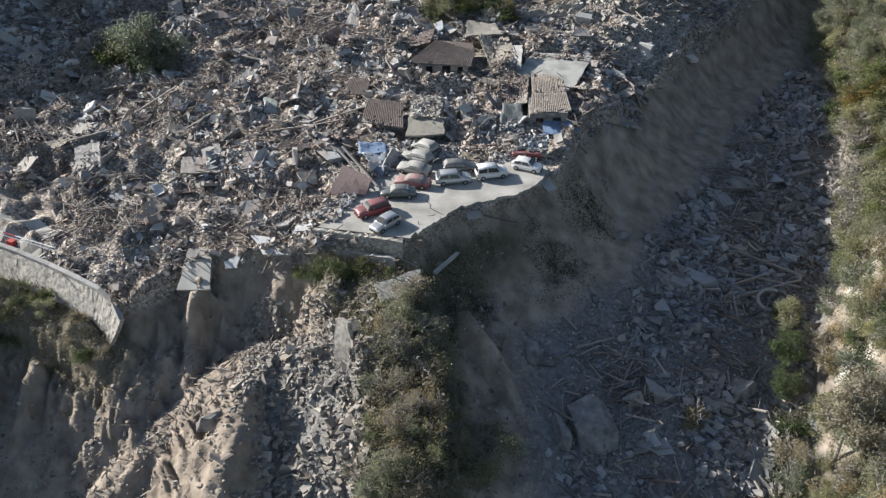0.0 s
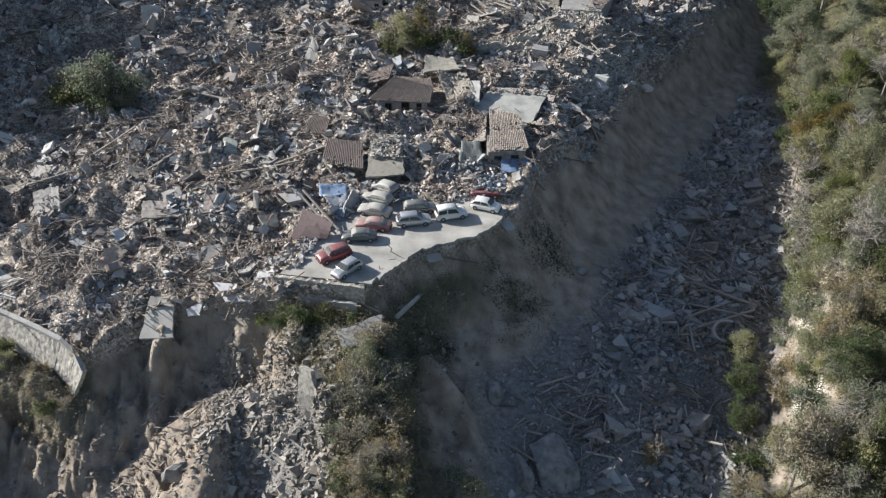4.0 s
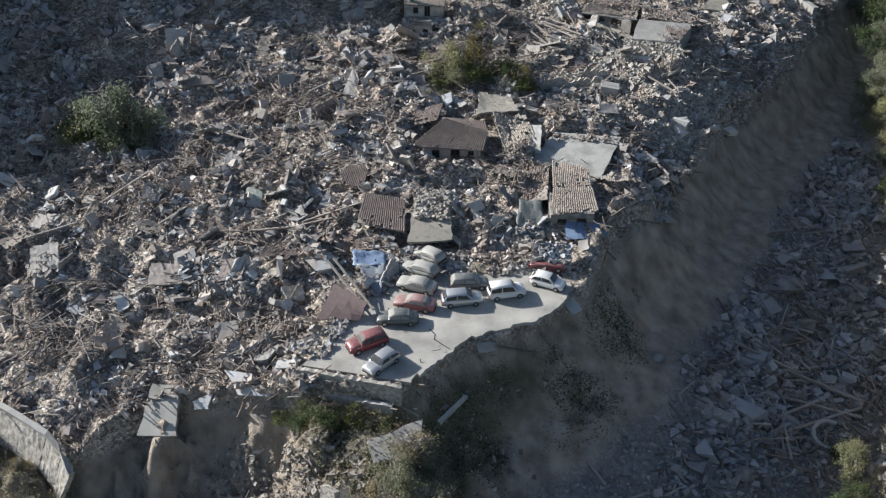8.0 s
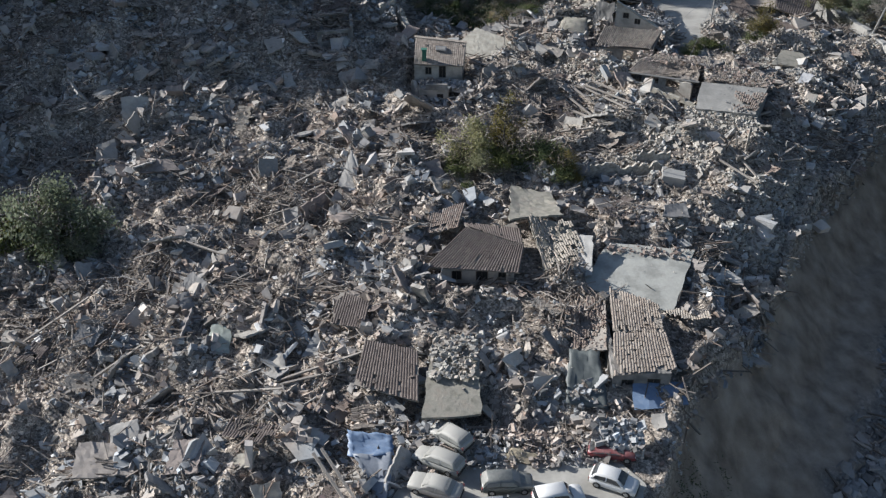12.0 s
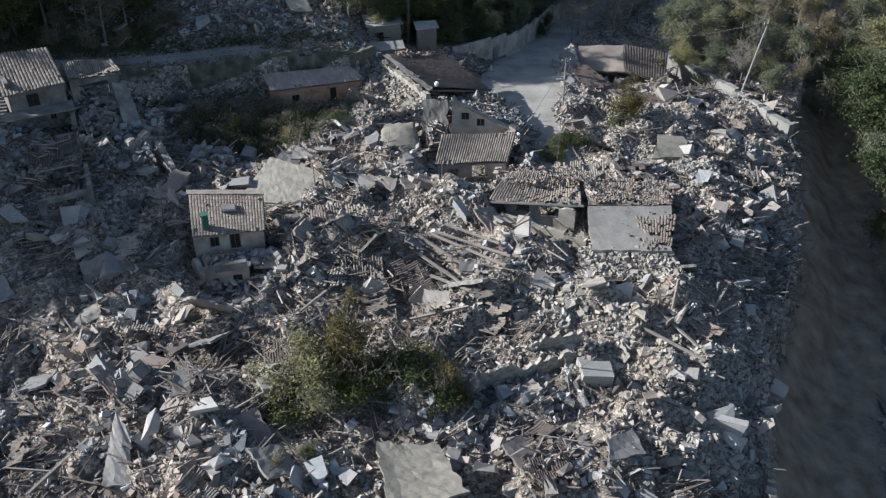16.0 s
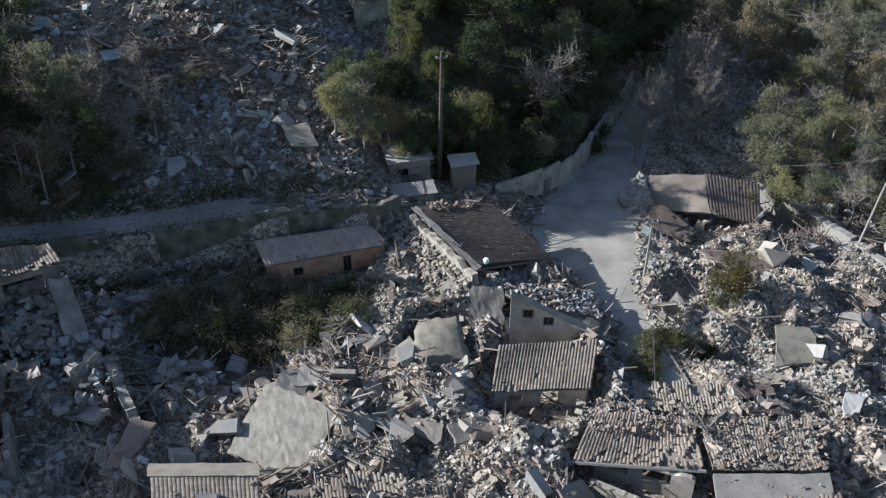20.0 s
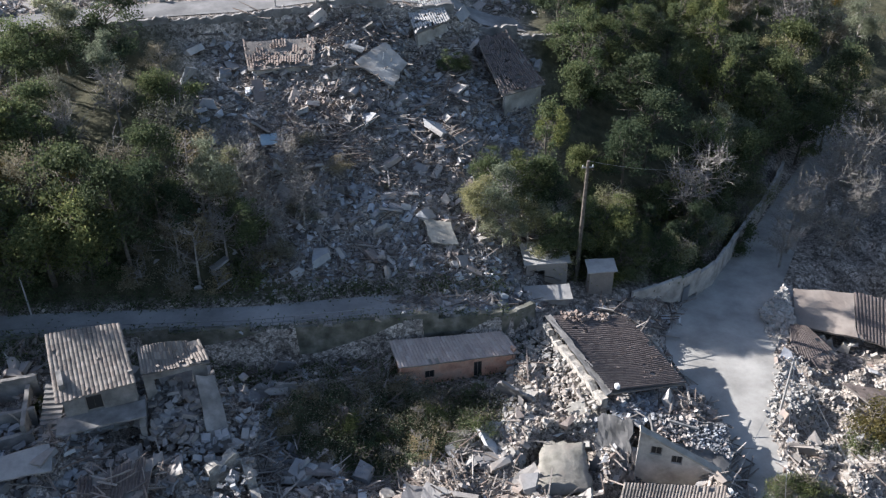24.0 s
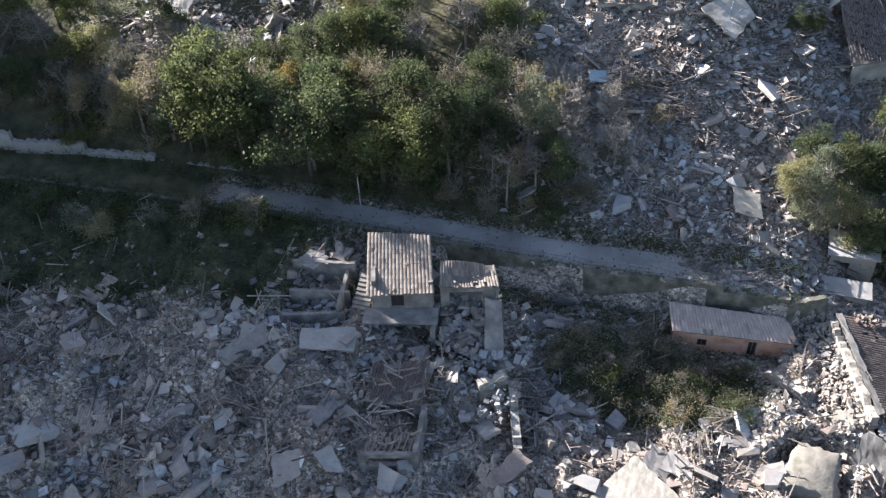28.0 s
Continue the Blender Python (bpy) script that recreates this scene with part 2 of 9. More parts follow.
LEAF_DRY = node_material("dry_brush", [(0.171, 0.149, 0.110), (0.253, 0.229, 0.174), (0.325, 0.297, 0.231), (0.198, 0.193, 0.132)], rough=0.8, grain=2.0, mix=0.3, bump=0, leaf=0.35)
LEAF_DARK = node_material("dark_leaves", [(0.045, 0.066, 0.038), (0.082, 0.108, 0.06), (0.125, 0.152, 0.085)], rough=0.6, grain=2.5, mix=0.35, bump=0, leaf=0.42)


def ground_material():
    """Earth, rubble dust and sparse growth, mixed by what each zone of the land is made of."""
    m = node_material("ground", [(0.20, 0.185, 0.165), (0.30, 0.28, 0.255), (0.38, 0.355, 0.32)], by="noise", grain=2.5, fine=25, mix=0.45, bump=0.8)
    nt = m.node_tree
    bsdf = nt.nodes["Principled BSDF"]
    colour = bsdf.inputs["Base Color"].links[0].from_socket
    place = nt.nodes.new("ShaderNodeNewGeometry")
    # small debris: cells of differing tone at two sizes, with relief
    crumbs = []
    for density, low, high in ((3.2, (0.35, 0.33, 0.31, 1), (1.6, 1.55, 1.5, 1)), (9.0, (0.5, 0.48, 0.46, 1), (1.5, 1.45, 1.4, 1))):
        cell = nt.nodes.new("ShaderNodeTexVoronoi")
        cell.inputs["Scale"].default_value = density
        nt.links.new(place.outputs["Position"], cell.inputs["Vector"])
        pick = nt.nodes.new("ShaderNodeSeparateColor")
        nt.links.new(cell.outputs["Color"], pick.inputs[0])
        tone = nt.nodes.new("ShaderNodeMix")
        tone.data_type = "RGBA"
        tone.inputs[6].default_value, tone.inputs[7].default_value = low, high
        nt.links.new(pick.outputs[0], tone.inputs[0])
        times = nt.nodes.new("ShaderNodeMix")
        times.data_type, times.blend_type = "RGBA", "MULTIPLY"
        times.inputs[0].default_value = 1.0
        nt.links.new(colour, times.inputs[6])
        nt.links.new(tone.outputs[2], times.inputs[7])
        colour = times.outputs[2]
        crumbs.append(pick.outputs[1])
    bumps = next(n_ for n_ in nt.nodes if n_.type == "BUMP")
    relief = nt.nodes.new("ShaderNodeMath")
    relief.operation = "ADD"
    nt.links.new(crumbs[0], relief.inputs[0])
    nt.links.new(bumps.inputs["Height"].links[0].from_socket, relief.inputs[1])
    nt.links.new(relief.outputs[0], bumps.inputs["Height"])
    bumps.inputs["Distance"].default_value = 0.3
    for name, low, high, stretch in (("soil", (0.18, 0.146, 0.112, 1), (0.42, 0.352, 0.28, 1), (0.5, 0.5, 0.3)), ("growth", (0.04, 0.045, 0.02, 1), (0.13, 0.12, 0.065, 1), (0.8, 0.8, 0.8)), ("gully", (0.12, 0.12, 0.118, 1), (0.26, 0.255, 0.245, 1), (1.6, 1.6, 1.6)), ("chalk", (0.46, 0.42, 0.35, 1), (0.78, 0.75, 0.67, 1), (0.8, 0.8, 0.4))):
        zone = nt.nodes.new("ShaderNodeAttribute")
        zone.attribute_name = name
        scale = nt.nodes.new("ShaderNodeVectorMath")
        scale.operation = "MULTIPLY"
        scale.inputs[1].default_value = stretch
        nt.links.new(place.outputs["Position"], scale.inputs[0])
        grain = nt.nodes.new("ShaderNodeTexNoise")
        grain.inputs["Scale"].default_value = 1.0
        grain.inputs["Detail"].default_value = 6
        nt.links.new(scale.outputs[0], grain.inputs["Vector"])
        tone = nt.nodes.new("ShaderNodeMapRange")
        tone.inputs[1].default_value, tone.inputs[2].default_value = 0.3, 0.7
        nt.links.new(grain.outputs[0], tone.inputs[0])
        own = nt.nodes.new("ShaderNodeMix")
        own.data_type = "RGBA"
        own.inputs[6].default_value, own.inputs[7].default_value = low, high
        nt.links.new(tone.outputs[0], own.inputs[0])
        over = nt.nodes.new("ShaderNodeMix")
        over.data_type = "RGBA"
        nt.links.new(zone.outputs["Fac"], over.inputs[0])
        nt.links.new(colour, over.inputs[6])
        nt.links.new(own.outputs[2], over.inputs[7])
        colour = over.outputs[2]
    nt.links.new(colour, bsdf.inputs["Base Color"])
    return m


GROUND = ground_material()


def paint(name, colour, rough=0.3, metal=0.0, mix=0.12, dust=0.35):
    return node_material(name, [colour, tuple(0.85 * c for c in colour)], rough=rough, by="noise", grain=1.5, mix=mix, bump=0, metal=metal, dust=dust)


GLASS = paint("car_glass", (0.03, 0.035, 0.04), 0.12, dust=0.25)
RUBBER = paint("tyre_rubber", (0.025, 0.025, 0.025), 0.8, dust=0.2)
STEEL = paint("grey_steel", (0.35, 0.36, 0.37), 0.4, 0.7, dust=0.1)
DARK = paint("dark_opening", (0.03, 0.028, 0.026), 0.9, dust=0.0)
BLUE = paint("blue_sheet", (0.12, 0.21, 0.36), 0.5, mix=0.3, dust=0.35)
CREAM = node_material("cream_plaster", [(0.32, 0.30, 0.255), (0.355, 0.333, 0.283), (0.39, 0.367, 0.315)], by="noise", grain=0.8, mix=0.25, bump=0.35)
RED = paint("red_plastic", (0.45, 0.06, 0.05), 0.5, dust=0.15)
GREEN = paint("green_plastic", (0.04, 0.165, 0.115), 0.5, dust=0.1)
WHITE = paint("white_paint", (0.75, 0.75, 0.74), 0.5, dust=0.1)

# ---- shape of the land ----
def smooth(a, b, x):
    t = np.clip((np.asarray(x, float) - a) / (b - a), 0, 1)
    return t * t * (3 - 2 * t)


def lattice(i, j, seed):
    h = (i.astype(np.int64) * 374761393 + j.astype(np.int64) * 668265263 + seed * 974634777) & 0xFFFFFFFF
    h = ((h ^ (h >> 13)) * 1274126177) & 0xFFFFFFFF
    return ((h ^ (h >> 16)) & 0xFFFF) / 65535.0


def waves(x, y, seed=1):
    i, j = np.floor(x), np.floor(y)
    u, v = x - i, y - j
    u, v = u * u * (3 - 2 * u), v * v * (3 - 2 * v)
    a, b = lattice(i, j, seed), lattice(i + 1, j, seed)
    c, d = lattice(i, j + 1, seed), lattice(i + 1, j + 1, seed)
    return (a * (1 - u) + b * u) * (1 - v) + (c * (1 - u) + d * u) * v - 0.5


def rough(x, y, size, octaves=4, seed=1):
    total, gain = 0, 1.0
    for k in range(octaves):
        total = total + gain * waves(x / size + 17.3 * k, y / size - 9.1 * k, seed + k)
        gain, size = gain * 0.55, size * 0.5
    return total


# The brink of the village's plateau, from the road in the west round the car park to the valley in the north-east.
BRINK = np.array([(-400, 126), (-140, 104), (-62, 95), (-56, 93.5), (-51, 91.2), (-46.5, 88.8), (-42.5, 86.6), (-39.5, 85.0), (-36.8, 83.0), (-32, 86.5), (-25, 89), (-19, 87.5), (-13.6, 86), (-4.7, 85.3), (0, 91), (5.6, 93.6), (9.3, 96.2), (14.6, 101.6), (16.9, 108), (19.8, 113), (26, 119.5), (33.5, 134), (39, 143), (52, 159.5), (61, 175), (68, 186), (84, 206), (140, 270), (300, 420)], float)


def beyond(x, y, line=BRINK):
    """Distance outside the brink; negative on the plateau."""
    x, y = np.asarray(x, float), np.asarray(y, float)
    near = np.full(x.shape, 1e9)
    inside = np.zeros(x.shape, bool)
    ring = np.vstack([line, [(300, 3000), (-400, 3000)]])
    for k in range(len(ring)):
        (ax, ay), (bx, by) = ring[k], ring[(k + 1) % len(ring)]
        dx, dy = bx - ax, by - ay
        if k < len(line) - 1:
            t = np.clip(((x - ax) * dx + (y - ay) * dy) / (dx * dx + dy * dy), 0, 1)
            near = np.minimum(near, np.hypot(x - ax - t * dx, y - ay - t * dy))
        if ay != by:
            hit = ((ay > y) != (by > y)) & (x < (bx - ax) * (y - ay) / (by - ay) + ax)
            inside ^= hit
    return np.where(inside, -near, near)


def along(x, y, line):
    """Distance from a line of (x, y, value) and the value there."""
    near, value = np.full(np.shape(x), 1e9), np.zeros(np.shape(x))
    for (ax, ay, az), (bx, by, bz) in zip(line[:-1], line[1:]):
        dx, dy = bx - ax, by - ay
        t = np.clip(((x - ax) * dx + (y - ay) * dy) / (dx * dx + dy * dy), 0, 1)
        d = np.hypot(x - ax - t * dx, y - ay - t * dy)
        value = np.where(d < near, az + t * (bz - az), value)
        near = np.minimum(near, d)
    return near, value


STREET = [(31, 172, 4.2), (32, 182, 4.0), (33, 190, 3.8), (34.5, 198, 3.3), (40, 207.5, 2.3), (47, 216, 1.1), (56, 227.5, 0.0), (70, 245, -1.2), (90, 275, -2.0)]
SPUR = [(-9, 85, -3.0), (-6.5, 80, -3.2), (-3.5, 75, -4.0), (-3, 69, -7.5), (-3, 60, -13.0), (-4, 50, -18.0)]
BANK = [(-8, 77, -6.2), (-14, 78, -8.7), (-20, 78.4, -10.2), (-26, 76, -12.8), (-31, 71.5, -16.0), (-38, 64, -20.0), (-46, 56, -24.0)]
RIDGE = [(-19, 78.6, -10.0), (-21, 73.5, -10.2), (-22, 68, -11.6), (-23.5, 60, -15.5), (-28, 50, -22.0)]
MOUND = [(-78, 91, -8.0), (-58, 88.6, -8.2), (-50, 85.6, -8.7), (-42, 81.8, -9.6), (-38.4, 79.4, -11.2)]

# Earth spines left standing on the broken front (the last an unseen ridge added for its shade), and the bare rock fin
# below the spur.
RIBS = [[(-28.4, 85.5, -5.2), (-29.0, 81.5, -10.2), (-28.6, 77.5, -13.2)], [(-37.0, 80.5, -12.0), (-38.4, 76.5, -15.6), (-41.0, 68.5, -22.5)], [(-12.4, 85.2, -2.6), (-12.2, 81.0, -3.4), (-12.5, 79.6, -7.0)], [(-46, 78, -12.0), (-48.5, 70, -20.0)], [(-54, 85, -9.0), (-57, 74, -9.5), (-60, 60, -11.0)]]
FIN = [(2.4, 79.6, -6.0), (5.2, 77.2, -8.6), (7.2, 74.2, -11.4), (9.8, 69.6, -15.4), (12.4, 64.0, -20.0)]


def lip(x):
    """Front edge of the terrace road."""
    return np.interp(x, [-200, -70, -37, -25, -11, 0, 12, 16, 20, 25, 31, 37.4, 43.4, 53, 60, 75, 90], [180, 193, 194.5, 194.8, 195.4, 195.8, 196.6, 198.5, 200.8, 203, 206, 210.2, 216, 229, 241, 262, 290])


def terrace(x):
    return np.interp(x, [-200, -60, -37, -25, -11, 0, 12, 16, 20, 25, 31, 37, 43, 53, 60, 90], [16, 13, 12.6, 12, 10.9, 10.9, 9.6, 7.6, 6.8, 6.4, 5.2, 4.4, 3.4, 2.2, 1.2, 1.0])


def top_road(x):
    return 234.0 + 0.17 * np.asarray(x)


# Footings of houses and fallen roofs: x, y, radius, height of the cleared ground.
PADS = [(15.8, 125.2, 5.6, 1.3), (13.8, 115.5, 5.0, 1.0), (0, 127, 5.2, 1.6), (6.6, 130.5, 5.6, 2.3), (-7.8, 111, 3.6, 1.0), (-2.2, 110.5, 3.6, 1.2), (-4.5, 164.5, 4.6, 3.4), (-5.2, 160, 3.2, 3.2), (25, 164.5, 5.2, 3.2), (32, 158, 6.0, 3.0), (21, 175.5, 5.4, 4.0), (22, 192, 6.0, 4.6), (24.5, 182, 3.6, 4.2), (7.5, 194.2, 5.5, 5.2), (14.6, 181, 3.4, 4.4), (-22, 187.5, 4.4, 10.2), (-16.4, 187.5, 3.6, 9.4), (-19.6, 176, 4.6, 7.0), (47, 199, 5.6, 0.8), (-30, 185.5, 3.6, 10.2), (31.5, 171, 3.8, 3.6), (1, 174.5, 3.8, 5.0), (22.2, 142.4, 1.6, 4.0)]


def meadow(x, y):
    """The overgrown slope under the western terrace."""
    return smooth(-30, -36, x) * smooth(179 + 0.12 * (x + 40), 184 + 0.12 * (x + 40), y + 3 * rough(x, y, 7, 3, 71)) * smooth(1.0, 0.0, y - lip(x))


def pads(x, y):
    cover = np.zeros(np.shape(x))
    for px, py, r, _ in PADS:
        cover = np.maximum(cover, 1 - smooth(0.8 * r, 1.15 * r, np.hypot(x - px, y - py)))
    return cover


def pad_level(x, y):
    total, weight = np.zeros(np.shape(x)), np.full(np.shape(x), 1e-9)
    for px, py, r, h in PADS:
        w = 1 / (0.05 + (np.hypot(x - px, y - py) / r) ** 4)
        total, weight = total + w * h, weight + w
    return total / weight


def plateau(x, y):
    c = np.interp(y, [80, 95, 105, 120, 135, 150, 165, 185, 195], [-0.2, -0.1, 0.3, 1.9, 3.1, 4.0, 4.8, 6.0, 6.4])
    u = -10 - x
    a = np.interp(y, [85, 95, 108, 130, 140, 158, 172, 183, 200], [-5, -2.6, -1.2, -2.8, -2.6, -0.5, 3.4, 5.6, 6])
    b = np.interp(y, [85, 95, 109, 123, 138, 150, 172, 183, 200], [-8.5, -7.0, -5.0, -5.2, -3.2, -1.7, 4.2, 6.5, 6.5])
    left = np.where(u < 20, a * np.clip(u, 0, 20) / 20, a + (b - a) * np.clip((u - 20) / 20, 0, 1))
    right = -0.15 * np.clip(x - 30, 0, 60) - 2.0 * smooth(20, 34, x) * smooth(178, 196, y)
    return c + left + right


def ground(x, y):
    x, y = np.asarray(x, float), np.asarray(y, float)
    z = plateau(x, y)
    heaps = 1.7 * rough(x, y, 13.0, 3, 5) + 2.1 * rough(x, y, 4.2, 3, 9) + 1.0 * rough(x, y, 1.7, 2, 13)
    lot = smooth(-1.0, 3.0, along(x, y, [(-9, 89.5, 0), (-2, 95, 0), (9, 101, 0)])[0] - 6.0)
    heaps = heaps * lot
    z = z * (0.15 + 0.85 * lot) - 0.3 * (1 - lot) + heaps * smooth(0, 6, lip(x) - y)
    worn = np.interp(y, [110, 122, 153, 166, 200], [0, 3.8, 3.8, 1.2, 0.6]) * smooth(20, 27, x)
    z = z - worn * smooth(-8.5, 0, beyond(x, y))
    z = z - pads(x, y) * np.clip(z - pad_level(x, y), 0, 9)
    # the street and the square
    s, level = along(x, y, STREET)
    wide = np.interp(y, [170, 186, 196, 206, 220], [2.2, 2.6, 6.0, 4.6, 2.8])
    paved = 1 - smooth(0, 2.5, s - wide)
    # terrace road and hillside
    l, t = lip(x), terrace(x)
    over = y - l
    rise = np.interp(x, [-60, 0, 15, 25, 60], [0.46, 0.44, 0.38, 0.40, 0.30])
    slope = t + rise * np.clip(over - 4.4, 0, np.where(x < 34, 400, 22)) + smooth(5, 12, over) * (2.0 * rough(x, y, 12.0, 3, 21) + 0.7 * rough(x, y, 3.5, 2, 23))
    high = top_road(x)
    top = t + rise * (high - l - 4.4)
    shelf = smooth(-1.2, 0.0, y - high)
    far = top + 1.8 + np.clip(y - high - 6, 0, 14) * 0.22 + 0.8 * rough(x, y, 5.0, 3, 31) * smooth(6, 10, y - high)
    slope = np.where(x < 34, slope * (1 - shelf) + far * shelf, slope)
    z = np.where(over > 0, slope, z)
    z = z * (1 - paved) + level * paved
    # cliffs, valley floor and spurs
    d = beyond(x, y) + 1.6 * rough(x, y, 5.0, 3, 41) * smooth(2.0, 6.0, np.abs(along(x, y, [(-13, 86, 0), (-4.7, 85.4, 0), (5, 93.5, 0), (14, 101, 0)])[0]))
    south = smooth(-5, -10, x)
    flutes = np.abs(rough(x * 1.6, y * 0.5, 4.5, 4, 43))
    creases = np.abs(rough(x, y * 0.28, 1.5, 4, 47)) + 0.6 * np.abs(rough(x + 0.3 * y, y * 0.4, 0.8, 3, 48))
    talus = 1.6 * smooth(0, 0.7, d) + 1.12 * np.clip(d - 0.3, 0, 6.3) + 0.43 * np.clip(d - 6.6, 0, 60) + smooth(0.6, 4, d) * (0.35 * flutes + 0.3 * rough(x, y, 1.6, 4, 45))
    torn = 2.4 * smooth(0, 0.7, d) + 1.15 * np.clip(d - 0.3, 0, 60) + smooth(0.6, 3, d) * (1.5 * flutes + 1.5 * creases + 1.5 * rough(x, y, 2.4, 5, 45))
    drop = talus * (1 - south) + torn * south
    cliff = (plateau(np.clip(x, -60, 90), y) - worn) * smooth(12, 0, d) - drop
    floor = np.interp(y, [-200, 40, 65, 80, 95, 108, 130, 165, 200, 400], [-45, -25.5, -22.5, -19.5, -16.4, -15.8, -14, -11, -9, -4])
    floor = floor + smooth(0, -30, x) * np.interp(y, [40, 60, 80], [0, 1.0, 3.0]) + 1.0 * rough(x, y, 7.0, 4, 51) + 0.5 * rough(x, y, 2.2, 3, 52)
    side = np.interp(y, [0, 40, 68, 90, 100, 121, 146, 165, 190, 230], [33, 36, 40, 47, 53.5, 60.5, 66, 68, 88, 130])
    bare = smooth(64, 72, y) * smooth(108, 101, y)
    bank = (1.15 + 1.0 * bare) * np.clip(x - side, 0, 4.5) + 1.15 * np.clip(x - side - 4.5, 0, 4.5 - 3 * bare) + 0.42 * np.clip(x - side - 9, 0, 100)
    low = floor + bank + 1.2 * rough(x, y, 6.0, 3, 57) * smooth(0, 4, bank)
    crag = 1.5 * rough(x, y, 2.6, 5, 67)
    for rib in RIBS:
        n, v = along(x, y, rib)
        low = np.maximum(low, v - 1.25 * np.clip(n - 0.5, 0, 30) + crag - smooth(0.2, 1.6, n) * (2.2 * creases + 1.2 * flutes))
    n, v = along(x, y, FIN)
    low = np.maximum(low, v - 1.9 * np.clip(n - 0.5, 0, 30) + 0.5 * rough(x, y, 2.0, 3, 68))
    n, v = along(x, y, SPUR)
    low = np.maximum(low, v - np.where(x > -3, 1.05 * np.clip(n - 1.5, 0, 90), 0.4 * np.clip(n - 1.5, 0, 4.4) + 1.9 * np.clip(n - 5.9, 0, 90)) + 1.6 * rough(x, y, 3.5, 4, 61) + smooth(0.5, 4, n) * (0.7 - 2.4 * np.abs(rough(x + 0.6 * y, y - 0.6 * x, 3.0, 5, 62))) - 0.3 * np.clip(n, 0, 3))
    # the lobe of slid debris: gentle towards the open side, folded by runnels
    n, v = along(x, y, BANK)
    runnels = np.abs(rough(0.85 * x + 0.5 * y, 0.22 * (y - 0.6 * x), 1.9, 4, 64))
    low = np.maximum(low, v - 0.62 * np.clip(n - 1.0, 0, 12) - 0.85 * np.clip(n - 13, 0, 90) + 0.9 * rough(x, y, 5.0, 3, 63) + 0.55 * rough(x, y, 1.3, 3, 66) - smooth(0.8, 4, n) * 0.8 * runnels)
    n, v = along(x, y, RIDGE)
    low = np.maximum(low, v - (0.62 + 0.35 * smooth(-23, -19, x)) * np.clip(n - 0.8, 0, 90) + 0.7 * rough(x, y, 5.0, 3, 70) + 0.7 * rough(x, y, 1.5, 4, 66) - smooth(0.6, 3, n) * (2.4 * runnels + 0.6 * creases))
    n, v = along(x, y, MOUND)
    front = smooth(-0.5, 2.5, np.interp(x, [-78, -58, -50, -42, -36], [88, 86, 83, 79.5, 76]) - y) * smooth(-36, -40, x)
    low = np.maximum(low, v - (0.8 + 1.7 * front) * np.clip(n - 1.5, 0, 90) + 1.3 * rough(x, y, 3.5, 4, 65) + smooth(0.5, 4, n) * (0.9 - 2.6 * flutes - 1.2 * creases) - 0.3 * np.clip(n, 0, 3))
    z = np.where(d > 0, np.maximum(cliff, low), z)
    # the mountainside in the south-west and the land out to the horizon
    # unseen crest, its heights set by where its shadow falls on the village
    crest = np.interp(y, [100, 130, 145, 162, 176, 185, 190, 195, 199, 208, 213, 219, 225], [2, 13, 24, 29, 32, 38, 43, 52, 56, 57, 51, 27, 13])
    z = z + smooth(-79, -96, x) * np.clip(crest - z, 0, 200)
    return z + 60 * smooth(320, 1200, y) + 40 * smooth(180, 900, x)


def at(x, y):
    return float(ground(np.array([x]), np.array([y]))[0])


def mesh_of(name, verts, faces):
    """A mesh from arrays of corners and equal-sided faces."""
    verts, faces = np.asarray(verts, np.float32), np.asarray(faces, np.int32)
    me = bpy.data.meshes.new(name)
    n, k = faces.shape
    me.vertices.add(len(verts))
    me.vertices.foreach_set("co", verts.ravel())
    me.loops.add(n * k)
    me.loops.foreach_set("vertex_index", faces.ravel())
    me.polygons.add(n)
    me.polygons.foreach_set("loop_start", np.arange(0, n * k, k, dtype=np.int32))
    me.polygons.foreach_set("use_smooth", np.zeros(n, bool))
    me.update(calc_edges=True)
    return me


